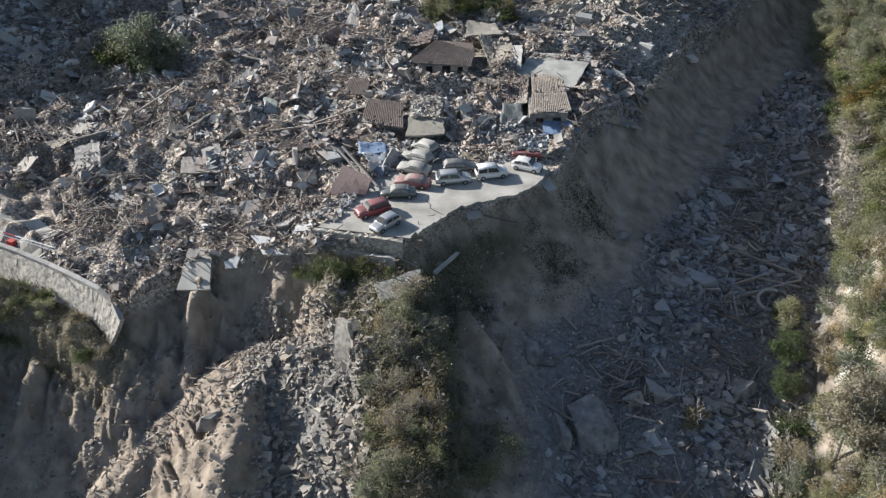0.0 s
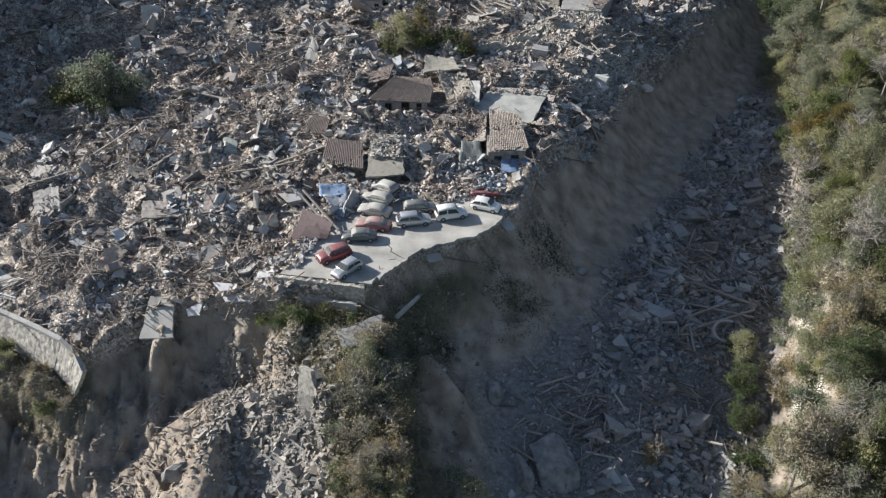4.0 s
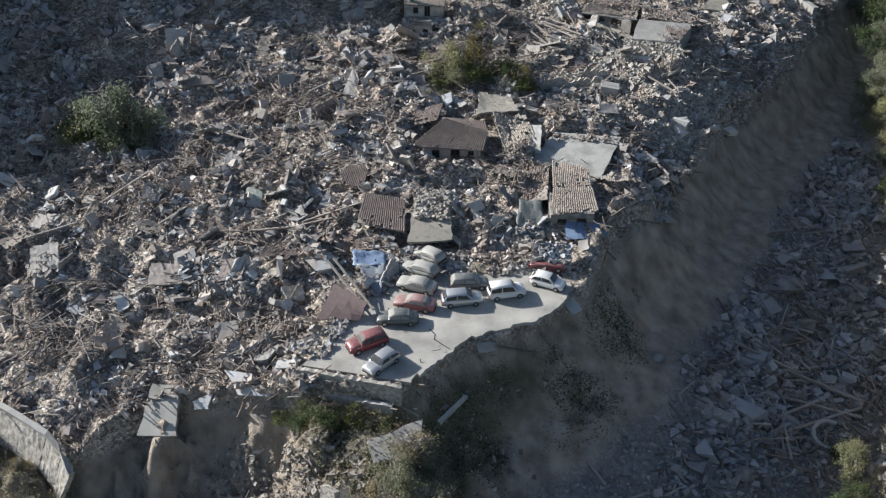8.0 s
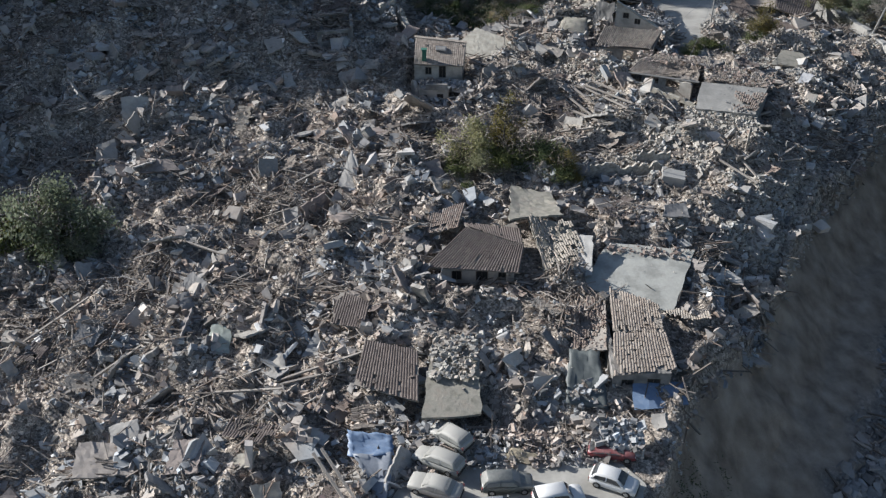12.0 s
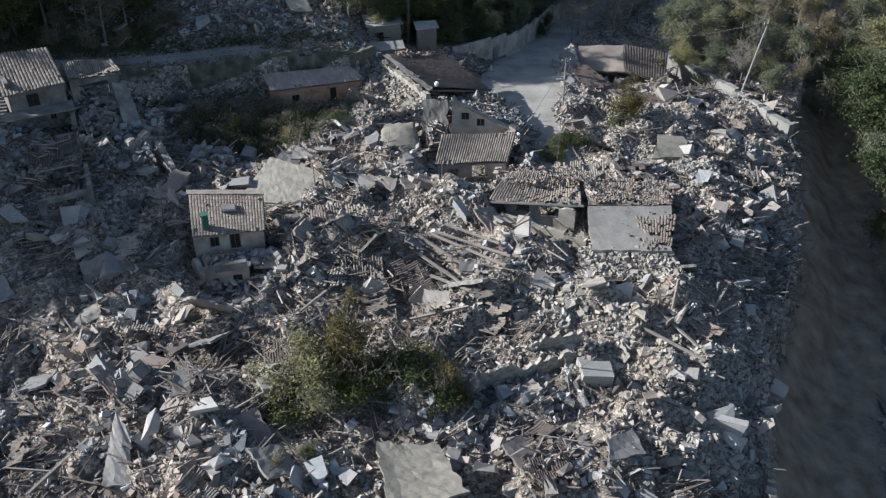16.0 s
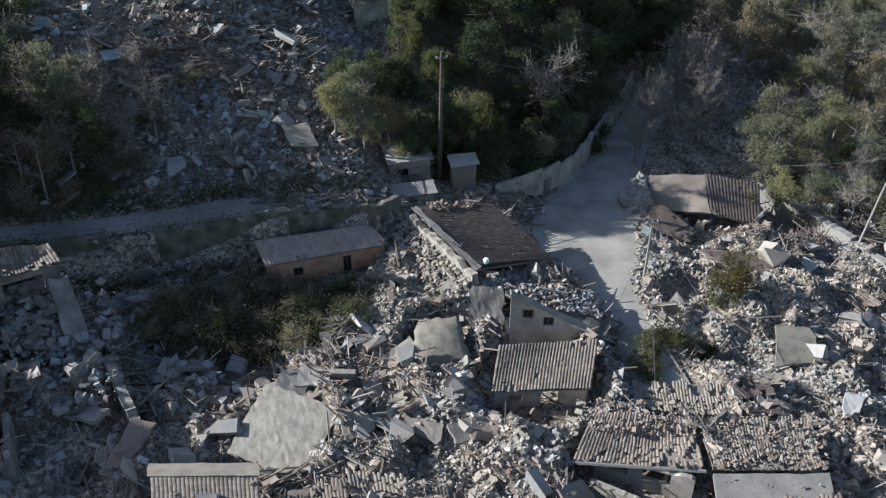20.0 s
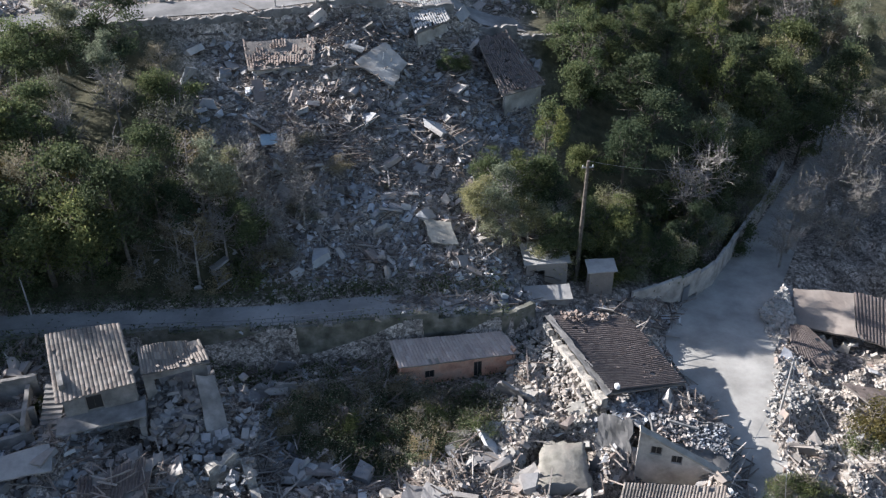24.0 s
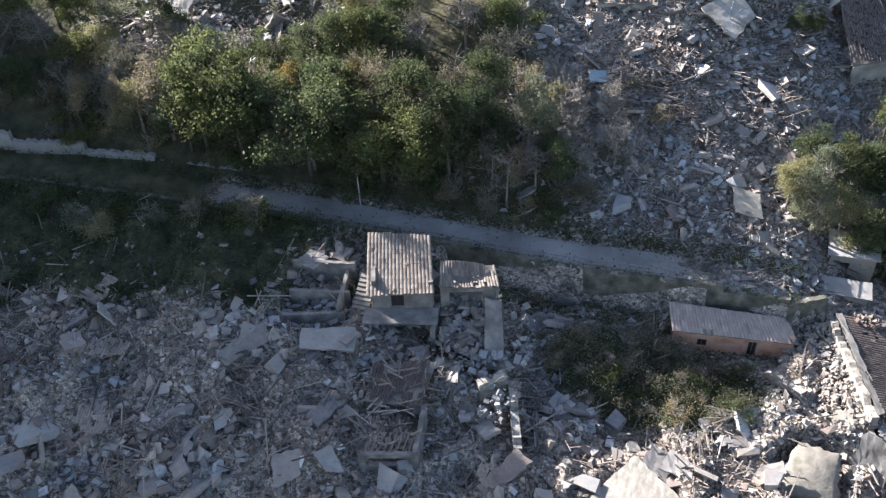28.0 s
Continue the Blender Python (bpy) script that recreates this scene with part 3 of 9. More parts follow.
def make_ground():
    def steps(fine_from, fine_to, fine, far_from, far_to, near):
        inner = np.arange(fine_from, fine_to + fine, fine)
        inner = np.concatenate([inner[inner < near[0]], np.arange(near[0], near[1], 0.24), inner[inner > near[1]]])
        lower, upper, step = [inner[0]], [inner[-1]], fine
        while lower[-1] > far_from:
            step *= 1.18
            lower.append(lower[-1] - step)
        step = fine
        while upper[-1] < far_to:
            step *= 1.18
            upper.append(upper[-1] + step)
        return np.concatenate([lower[:0:-1], inner, upper[1:]])

    xs, ys = steps(-66, 78, 0.55, -2500, 2500, (-62, 14)), steps(52, 246, 0.55, -1500, 3500, (54, 94))
    gx, gy = np.meshgrid(xs, ys)
    z = ground(gx, gy)
    nx, ny = len(xs), len(ys)
    k = np.arange(nx * ny).reshape(ny, nx)
    faces = np.stack([k[:-1, :-1], k[:-1, 1:], k[1:, 1:], k[1:, :-1]], -1).reshape(-1, 4)
    me = mesh_of("ground", np.stack([gx, gy, z], -1).reshape(-1, 3), faces)
    d = beyond(gx, gy)
    out = smooth(0.0, 1.0, d)
    side = np.interp(gy, [0, 40, 68, 90, 100, 121, 146, 165, 190, 230], [33, 36, 40, 47, 53.5, 60.5, 66, 68, 88, 130])
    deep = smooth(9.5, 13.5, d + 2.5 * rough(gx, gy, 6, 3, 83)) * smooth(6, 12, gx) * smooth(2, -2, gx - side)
    # hollow between spur and bank: grey debris, darkened as well in place of shade
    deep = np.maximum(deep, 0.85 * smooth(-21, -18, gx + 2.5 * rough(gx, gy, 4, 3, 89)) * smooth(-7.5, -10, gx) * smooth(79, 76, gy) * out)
    chalk = smooth(66, 72, gy) * smooth(106, 101, gy) * np.clip(smooth(2.0, 2.8, gx - side + 0.8 * rough(gx, gy, 4, 2, 86)) * smooth(5.0, 4.2, gx - side + 0.8 * rough(gx, gy, 4, 2, 86)) * (0.1 + 1.1 * smooth(82, 92, gy) + 2.0 * rough(gx, gy, 5, 4, 85)), 0, 1)
    spur = 1 - smooth(3, 7, along(gx, gy, SPUR)[0])
    wood = smooth(0.5, 3, gx - side) * out * (1 - 0.9 * smooth(106, 101, gy) * smooth(66, 72, gy) * smooth(6.5, 5.0, gx - side))
    wood = np.maximum(wood, 0.75 * out * smooth(1.0, 2.5, d) * smooth(15, 9, d) * smooth(9, 4, gx - 0.5 * (gy - 88) + 3 * rough(gx, gy, 5, 3, 87)) * smooth(-6, -2, gx))
    wood = np.maximum(wood, smooth(4.4, 5.5, gy - lip(gx)) * smooth(-4, -12, gx + 0.5 * (gy - 205)) * smooth(3, -3, gy - top_road(gx)))
    wood = np.maximum(wood, smooth(2, 5, gy - lip(gx)) * smooth(19, 24, gx))
    wood = np.maximum(wood, smooth(-0.5, 0.5, gy - lip(gx)) * smooth(-44, -48, gx) * smooth(3, -3, gy - top_road(gx)))
    wood = np.maximum(wood, smooth(-80, -90, gx))
    wood = np.maximum(wood, smooth(255, 265, gy))
    wood = np.maximum(wood, smooth(4, 2, np.hypot((gx - 1) / 2.2, gy - 187.5) - 1.5))
    wood = np.maximum(wood, 0.85 * spur * out)
    wood = np.maximum(wood, meadow(gx, gy))
    wood = np.maximum(wood, 0.55 * (1 - smooth(2, 6, along(gx, gy, MOUND)[0])) * out)
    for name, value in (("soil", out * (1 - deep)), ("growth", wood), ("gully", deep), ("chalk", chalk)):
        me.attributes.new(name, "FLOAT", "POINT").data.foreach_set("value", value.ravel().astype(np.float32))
    me.materials.append(GROUND)
    me.polygons.foreach_set("use_smooth", np.ones(len(faces), bool))
    ob = new("ground", me)
    return tagged(ob, "hillside of earth, rubble dust and broken cliffs", "ground", kind="structure")


make_ground()

# ---- building tools ----
class Geo:
    """Corners and faces of one mesh under construction."""

    def __init__(self):
        self.v, self.f = [], []

    def add(self, verts, faces):
        n = len(self.v)
        self.v += [tuple(p) for p in verts]
        self.f += [tuple(n + i for i in f) for f in faces]
        return self

    def box(self, x0, y0, z0, x1, y1, z1, m=None, taper=0.0):
        t = taper
        pts = [(x0, y0, z0), (x1, y0, z0), (x1, y1, z0), (x0, y1, z0), (x0 + t, y0 + t, z1), (x1 - t, y0 + t, z1), (x1 - t, y1 - t, z1), (x0 + t, y1 - t, z1)]
        if m is not None:
            pts = [m @ Vector(p) for p in pts]
        return self.add(pts, [(3, 2, 1, 0), (4, 5, 6, 7), (0, 1, 5, 4), (1, 2, 6, 5), (2, 3, 7, 6), (3, 0, 4, 7)])

    def prism(self, outline, z0, z1, m=None):
        """An upright prism over an outline of (x, y)."""
        n = len(outline)
        pts = [Vector((x, y, z0)) for x, y in outline] + [Vector((x, y, z1)) for x, y in outline]
        if m is not None:
            pts = [m @ p for p in pts]
        return self.add(pts, [tuple(range(n))[::-1], tuple(range(n, 2 * n))] + [(i, (i + 1) % n, n + (i + 1) % n, n + i) for i in range(n)])

    def tube(self, points, radii, sides=6):
        """A tapered tube through points."""
        rings = []
        for i, p in enumerate(points):
            p = Vector(p)
            way = (Vector(points[min(i + 1, len(points) - 1)]) - Vector(points[max(i - 1, 0)])).normalized()
            a = way.orthogonal().normalized()
            b = way.cross(a)
            r = float(radii[i] if hasattr(radii, "__len__") else radii)
            rings.append([p + r * (math.cos(2 * math.pi * k / sides) * a + math.sin(2 * math.pi * k / sides) * b) for k in range(sides)])
        faces = []
        for i in range(len(rings) - 1):
            for k in range(sides):
                faces.append((i * sides + k, i * sides + (k + 1) % sides, (i + 1) * sides + (k + 1) % sides, (i + 1) * sides + k))
        faces.append(tuple(range(sides))[::-1])
        faces.append(tuple((len(rings) - 1) * sides + k for k in range(sides)))
        return self.add([p for ring in rings for p in ring], faces)

    def mesh(self, name, material, soft=False):
        me = bpy.data.meshes.new(name)
        me.from_pydata(self.v, [], self.f)
        bm = bmesh.new()
        bm.from_mesh(me)
        bmesh.ops.remove_doubles(bm, verts=bm.verts, dist=0.0005)
        bmesh.ops.recalc_face_normals(bm, faces=bm.faces)
        bm.to_mesh(me)
        bm.free()
        me.materials.append(material)
        if soft:
            me.polygons.foreach_set("use_smooth", np.ones(len(me.polygons), bool))
        return me


def part(name, geo, material, parent=None, label="", m=None, soft=False):
    """Links a Geo or a mesh as one object under a thing or a part."""
    me = geo.mesh(name, material, soft) if isinstance(geo, Geo) else geo
    ob = new(name, me)
    if parent is not None:
        ob.parent = parent
    if m is not None:
        ob.matrix_basis = m
    return tagged(ob, label)


def thing(name, x, y, z=0.0, turn=0.0, label="", category="", group="", kind="", rx=0.0, ry=0.0):
    ob = new(name)
    ob.empty_display_size = 0.3
    ob.matrix_basis = pose(x, y, z, rx, ry, turn)
    return tagged(ob, label, category, group, kind)


rng = np.random.default_rng(7)


def turns(n, tilt):
    """n random turns: any heading, leaning by about tilt degrees."""
    yaw = rng.uniform(0, 2 * np.pi, n)
    a, b = np.radians(rng.normal(0, tilt, n)), np.radians(rng.normal(0, tilt, n))
    cz, sz, cx, sx, cy, sy = np.cos(yaw), np.sin(yaw), np.cos(a), np.sin(a), np.cos(b), np.sin(b)
    one, o = np.ones(n), np.zeros(n)
    rz = np.stack([cz, -sz, o, sz, cz, o, o, o, one], -1).reshape(n, 3, 3)
    rx = np.stack([one, o, o, o, cx, -sx, o, sx, cx], -1).reshape(n, 3, 3)
    ry = np.stack([cy, o, sy, o, one, o, -sy, o, cy], -1).reshape(n, 3, 3)
    return rz @ rx @ ry


CUBE = np.array([(-1, -1, -1), (1, -1, -1), (1, 1, -1), (-1, 1, -1), (-1, -1, 1), (1, -1, 1), (1, 1, 1), (-1, 1, 1)]) * 0.5
CUBE_FACES = np.array([(3, 2, 1, 0), (4, 5, 6, 7), (0, 1, 5, 4), (1, 2, 6, 5), (2, 3, 7, 6), (3, 0, 4, 7)])


def chunks(name, x, y, sizes, material, tilt=25, jag=0.25, lift=0.2, label="", category="debris", slope=0.0):
    """Broken pieces strewn over the ground, each a jagged block of its own size."""
    n = len(x)
    z = ground(x, y)
    pts = CUBE[None] * (1 + rng.uniform(-jag, jag, (n, 8, 3)))
    if jag > 0.2:
        keen = rng.uniform(0.25, 1.0, (n, 2, 2))
        pts[:, 2:4, :2] *= keen[:, :1, :]
        pts[:, 6:8, :2] *= keen[:, :1, :]
        pts[:, 4:6, 2:] *= keen[:, 1:, 1:]
    pts = pts * sizes[:, None, :]
    pts = np.einsum("nij,nkj->nki", turns(n, tilt), pts)
    centre = np.stack([x, y, z + lift * sizes.min(1) + 0.1 * sizes[:, 2]], -1)
    pts = pts + centre[:, None, :]
    faces = (CUBE_FACES[None] + 8 * np.arange(n)[:, None, None]).reshape(-1, 4)
    me = mesh_of(name, pts.reshape(-1, 3), faces)
    me.materials.append(material)
    return tagged(new(name, me), label, category, kind="stuff")


def heaped(name, corners, n, sizes, material, label, category="rubble", tilt=25, lift=0.15):
    """Loose pieces lying on a sloping plate between four corners."""
    a, b, c, d = (np.array(p, float) for p in corners)
    u, v = rng.uniform(0, 1, (n, 1)), rng.uniform(0, 1, (n, 1))
    at_ = (a * (1 - u) + b * u) * (1 - v) + (d * (1 - u) + c * u) * v
    pts = CUBE[None] * (1 + rng.uniform(-0.25, 0.25, (n, 8, 3))) * sizes[:, None, :]
    pts = np.einsum("nij,nkj->nki", turns(n, tilt), pts) + (at_ + np.array([0, 0, lift]) * rng.uniform(0.3, 2.2, (n, 1)))[:, None, :]
    me = mesh_of(name, pts.reshape(-1, 3), (CUBE_FACES[None] + 8 * np.arange(n)[:, None, None]).reshape(-1, 4))
    me.materials.append(material)
    return tagged(new(name, me), label, category, kind="stuff")


def strewn(n, x0, x1, y0, y1, keep):
    """n random places in a rectangle, thinned by keep(x, y) between 0 and 1."""
    xs, ys = np.zeros(0), np.zeros(0)
    while len(xs) < n:
        x, y = rng.uniform(x0, x1, 2 * n), rng.uniform(y0, y1, 2 * n)
        ok = rng.uniform(0, 1, 2 * n) < keep(x, y)
        xs, ys = np.concatenate([xs, x[ok]]), np.concatenate([ys, y[ok]])
    return xs[:n], ys[:n]

# ---- fields of rubble ----
def on_lot(x, y):
    return smooth(1.2, -0.2, along(x, y, [(-9, 89.5, 0), (-2, 95, 0), (9, 101, 0)])[0] - 5.0)


def on_street(x, y):
    s = along(x, y, STREET)[0]
    return smooth(0.6, -0.6, s - np.interp(y, [170, 186, 196, 206, 220], [1.6, 2.0, 5.6, 4.4, 2.6]))


def garden(x, y):
    return smooth(1.2, 0.8, np.hypot((x - 1) / 9.5, (y - 188) / 4.8))


def village(x, y):
    d = beyond(x, y)
    keep = smooth(1.6, 0.2, d) * smooth(0.3, -0.8, y - lip(x)) * (1 - on_lot(x, y)) * (1 - on_street(x, y)) * (1 - 0.97 * garden(x, y)) * (1 - 0.95 * meadow(x, y)) * (1 - 0.72 * pads(x, y))
    west = smooth(-52, -46, x) + smooth(102, 108, y)
    return keep * np.clip(west, 0, 1) * smooth(-85, -70, x)


def back_slope(x, y):
    over = y - lip(x)
    keep = smooth(4.6, 6, over) * smooth(0.5, -1.5, y - top_road(x)) * smooth(-22, -8, x + 4 * rough(x, y, 8, 2, 3)) * smooth(23, 17, x + (y - 205) * 0.0)
    beyond_top = smooth(5.0, 7.0, y - top_road(x)) * smooth(26, 18, x)
    left = smooth(-35, -45, x) * smooth(10, 16, over) * smooth(0.5, -1.5, y - top_road(x))
    spill = smooth(0.2, 1.5, over) * smooth(4.8, 4.4, over) * smooth(0, 5, x) * smooth(19, 16, x)
    return np.clip(keep + beyond_top + left + spill, 0, 1)


def valley(x, y):
    side = np.interp(y, [0, 40, 68, 90, 100, 121, 146, 165, 190, 230], [33, 36, 40, 47, 53.5, 60.5, 66, 68, 88, 130])
    return smooth(10.5, 14.0, beyond(x, y) + 2.5 * rough(x, y, 6, 3, 83)) * smooth(8, 16, x + 0.1 * (y - 70)) * smooth(1, -1, x - side)


def sizes_of(n, low, high, flat, power=2.2):
    s = low + (high - low) * rng.uniform(0, 1, n) ** power
    return np.stack([s * rng.uniform(0.7, 1.5, n), s * rng.uniform(0.6, 1.1, n), s * rng.uniform(*flat, n)], -1)


def pale_stone(x, y):
    zones = sum(np.exp(-(((x - px) / rx) ** 2 + ((y - py) / ry) ** 2)) for px, py, rx, ry in ((26, 148, 15, 9), (14, 187, 7, 7), (47, 174, 9, 12), (17, 168, 9, 6), (33, 137, 8, 8), (38, 188, 8, 8), (57, 177, 9, 13)))
    return np.clip(0.08 + 1.15 * zones + 0.5 * rough(x, y, 9, 3, 77), 0, 1)


def coarse(x, y):
    """Where the rubble is coarse (towards 1) or crushed fine (towards 0)."""
    return np.clip(0.5 + 1.9 * rough(x, y, 7.0, 3, 91), 0, 1)


def beams_here(x, y):
    """Where roofs came down and timber lies thick."""
    return np.clip(0.22 + 3.0 * np.clip(rough(x, y, 8.0, 3, 93), 0, 1), 0, 1)


n = 125000
x, y = strewn(n, -75, 70, 84, 206, village)
stony = rng.uniform(0, 1, n) < pale_stone(x, y)
s = sizes_of(n, 0.08, 0.95, (0.15, 0.7), 7.0) * (0.6 + 0.55 * coarse(x, y))[:, None]
chunks("rubble", x[~stony], y[~stony], s[~stony], RUBBLE, 32, 0.32, label="grey and brown rubble of collapsed houses", category="rubble")
chunks("rubble_stones", x[stony], y[stony], 0.85 * s[stony], STONES, 30, label="pale field stones fallen out of walls", category="stones")
n = 31000
x, y = strewn(n, -75, 70, 84, 206, lambda a, b: village(a, b) * (1 - 0.85 * pale_stone(a, b)) * beams_here(a, b))
length = 0.3 + 4.4 * rng.uniform(0, 1, n) ** 4.0
chunks("loose_timber", x, y, np.stack([length, rng.uniform(0.025, 0.05, n) + 0.018 * length, rng.uniform(0.025, 0.045, n) + 0.010 * length], -1), TIMBER, 24, 0.08, 3.0, "splintered beams, laths and boards in the rubble", "timber")
n = 16000
x, y = strewn(n, -75, 70, 84, 206, lambda a, b: village(a, b) * (1 - 0.8 * pale_stone(a, b)))
length = 0.2 + 1.6 * rng.uniform(0, 1, n) ** 3.0
chunks("splinters", x, y, np.stack([length, rng.uniform(0.02, 0.07, n), rng.uniform(0.02, 0.05, n)], -1), TIMBER, 26, 0.08, 3.0, "splinters, laths and slats among the rubble", "timber")
n = 2600
x, y = strewn(n, -75, 70, 84, 206, lambda a, b: village(a, b) * (0.25 + 0.75 * coarse(a, b)))
chunks("wall_fragments", x, y, sizes_of(n, 0.35, 2.1, (0.08, 0.4), 3.6), CONCRETE_BITS, 34, 0.35, 0.8, "broken slabs and wall pieces lying on the rubble", "rubble")
n = 2600
x, y = strewn(n, -75, 70, 84, 206, lambda a, b: village(a, b) * coarse(a, b) * (1 - 0.6 * pale_stone(a, b)))
chunks("wall_lumps", x, y, sizes_of(n, 0.25, 1.1, (0.3, 0.8), 3.0), RUBBLE, 34, 0.4, 0.2, "lumps of masonry torn from house walls", "rubble")
n = 34000
x, y = strewn(n, 2, 64, 128, 200, lambda a, b: village(a, b) * np.clip(1.6 * pale_stone(a, b) - 0.5, 0, 1))
chunks("fallen_stones", x, y, sizes_of(n, 0.10, 0.42, (0.45, 0.9), 3.6), STONES, 30, 0.35, 0.5, label="heaps of pale wall stones", category="stones")
n = 1300
x, y = strewn(n, -75, 70, 84, 206, village)
chunks("pale_scraps", x, y, sizes_of(n, 0.2, 0.9, (0.06, 0.3), 3.0), PALE_BITS, 25, 0.2, 1.0, "white appliances, doors and plaster scraps in the rubble", "debris")
n = 2200
x, y = strewn(n, -75, 70, 84, 206, village)
chunks("tile_scraps", x, y, sizes_of(n, 0.2, 0.5, (0.1, 0.3), 2.0), TILE_BITS, 25, 0.2, 0.6, "broken red-brown roof tiles in the rubble", "tiles")
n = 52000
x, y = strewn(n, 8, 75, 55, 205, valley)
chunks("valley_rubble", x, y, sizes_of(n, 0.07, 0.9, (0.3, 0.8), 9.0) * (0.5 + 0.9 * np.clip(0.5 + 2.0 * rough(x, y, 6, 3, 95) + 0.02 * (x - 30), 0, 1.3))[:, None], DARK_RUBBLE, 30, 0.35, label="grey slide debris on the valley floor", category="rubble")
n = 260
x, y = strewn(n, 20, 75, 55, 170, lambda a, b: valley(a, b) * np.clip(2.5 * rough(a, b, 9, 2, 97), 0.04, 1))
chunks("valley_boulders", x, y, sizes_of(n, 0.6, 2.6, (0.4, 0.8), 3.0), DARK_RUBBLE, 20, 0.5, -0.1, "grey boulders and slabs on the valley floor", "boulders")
n = 900
x, y = strewn(n, 8, 75, 55, 170, lambda a, b: valley(a, b) * (0.25 + np.exp(-(((a - 41) / 8) ** 2 + ((b - 101) / 9) ** 2))))
length = 1.2 + 5 * rng.uniform(0, 1, n) ** 2
chunks("valley_timber", x, y, np.stack([length, rng.uniform(0.08, 0.25, n), rng.uniform(0.08, 0.2, n)], -1), TIMBER, 14, 0.08, 2.0, "beams and trunks washed into the valley", "timber")
n = 30000
x, y = strewn(n, -70, 34, 195, 262, back_slope)
chunks("slope_rubble", x, y, sizes_of(n, 0.08, 0.9, (0.15, 0.7), 6.0) * (0.6 + 0.6 * coarse(x, y))[:, None], SLOPE_RUBBLE, 30, label="pale grey house rubble spilt down the back slope", category="rubble")
n = 9000
x, y = strewn(n, -70, 34, 195, 262, lambda a, b: back_slope(a, b) * (0.3 + 0.7 * beams_here(a, b)))
length = 0.4 + 3.4 * rng.uniform(0, 1, n) ** 3
chunks("slope_timber", x, y, np.stack([length, rng.uniform(0.04, 0.14, n), rng.uniform(0.03, 0.09, n)], -1), TIMBER, 18, 0.08, 2.0, "broken beams and boards on the back slope", "timber")
n = 9000
x, y = strewn(n, -12, 20, 198, 234, lambda a, b: back_slope(a, b) * np.clip(0.5 + 1.6 * rough(a, b, 5, 3, 99), 0.1, 1))
chunks("slope_scree", x, y, sizes_of(n, 0.08, 0.75, (0.15, 0.6), 4.5), SLOPE_RUBBLE, 32, 0.35, 0.3, "grey rubble heaped thick on the back slope", "rubble")
n = 5000
x, y = strewn(n, -12, 20, 198, 234, lambda a, b: back_slope(a, b) * beams_here(a, b))
length = 0.4 + 2.8 * rng.uniform(0, 1, n) ** 2.5
chunks("slope_laths", x, y, np.stack([length, rng.uniform(0.03, 0.1, n), rng.uniform(0.03, 0.07, n)], -1), TIMBER, 26, 0.08, 2.5, "splintered laths piled on the back slope", "timber")
n = 1000
x, y = strewn(n, -70, 34, 195, 262, back_slope)
chunks("slope_fragments", x, y, sizes_of(n, 0.4, 2.0, (0.1, 0.4), 3.2), CONCRETE_BITS, 30, 0.3, 0.8, "broken slabs on the back slope", "rubble")
n = 16000
x, y = strewn(n, -66, 14, 52, 92, lambda x, y: smooth(1.5, 4, beyond(x, y)) * smooth(12, 6, x) * np.clip((1 - smooth(3.0, 9.0, along(x, y, BANK)[0])) * smooth(-27, -20, x + 3 * rough(x, y, 5, 2, 74)) * (0.6 + 1.4 * rough(x, y, 3, 3, 73)) + 0.03, 0, 1))
chunks("cliff_stones", x, y, sizes_of(n, 0.06, 0.6, (0.3, 0.8), 5.5), SOIL_BITS, 30, label="stones and clods on the broken slope", category="stones")


n = 9000
x, y = strewn(n, -24, -7, 50, 79, lambda a, b: smooth(-22, -18, a + 2.5 * rough(a, b, 4, 3, 89)) * smooth(-7, -9.5, a) * np.clip(0.6 + 1.5 * rough(a, b, 3, 3, 90), 0.1, 1))
chunks("bank_rubble", x, y, sizes_of(n, 0.07, 1.0, (0.15, 0.7), 7.0), SOIL_BITS, 30, 0.35, 0.2, "grey house debris slid down between spur and bank", "rubble")
n = 130
x, y = strewn(n, -23, -9, 54, 77, lambda a, b: np.clip(0.5 + 1.8 * rough(a, b, 4, 3, 92), 0.05, 1))
chunks("bank_slabs", x, y, sizes_of(n, 0.4, 1.7, (0.12, 0.4), 2.8), SOIL_BITS, 28, 0.35, 0.3, "broken slabs slid down the bank", "rubble")


def piles(name, x, y, low, high, material, label):
    """Bundles of nearly parallel beams and boards, fanned out and stacked."""
    xs, ys, ls, rs = [], [], [], []
    for px, py in zip(x, y):
        k = int(rng.integers(low, high))
        yaw, long = rng.uniform(0, 180), rng.uniform(1.6, 4.2)
        for _ in range(k):
            xs.append(px + rng.normal(0, 0.7)), ys.append(py + rng.normal(0, 0.7))
            ls.append((long * rng.uniform(0.5, 1.2), rng.uniform(0.06, 0.15), rng.uniform(0.04, 0.11)))
            rs.append((rng.normal(0, 6), rng.normal(0, 14), yaw + rng.normal(0, 22)))
    n_ = len(xs)
    rot = np.array([Euler([radians(a) for a in r_]).to_matrix() for r_ in rs])
    pts = CUBE[None] * (1 + rng.uniform(-0.06, 0.06, (n_, 8, 3))) * np.array(ls)[:, None, :]
    centre = np.stack([np.array(xs), np.array(ys), ground(np.array(xs), np.array(ys)) + rng.uniform(0.15, 0.8, n_)], -1)
    pts = np.einsum("nij,nkj->nki", rot, pts) + centre[:, None, :]
    me = mesh_of(name, pts.reshape(-1, 3), (CUBE_FACES[None] + 8 * np.arange(n_)[:, None, None]).reshape(-1, 4))
    me.materials.append(material)
    return tagged(new(name, me), label, "timber", kind="stuff")


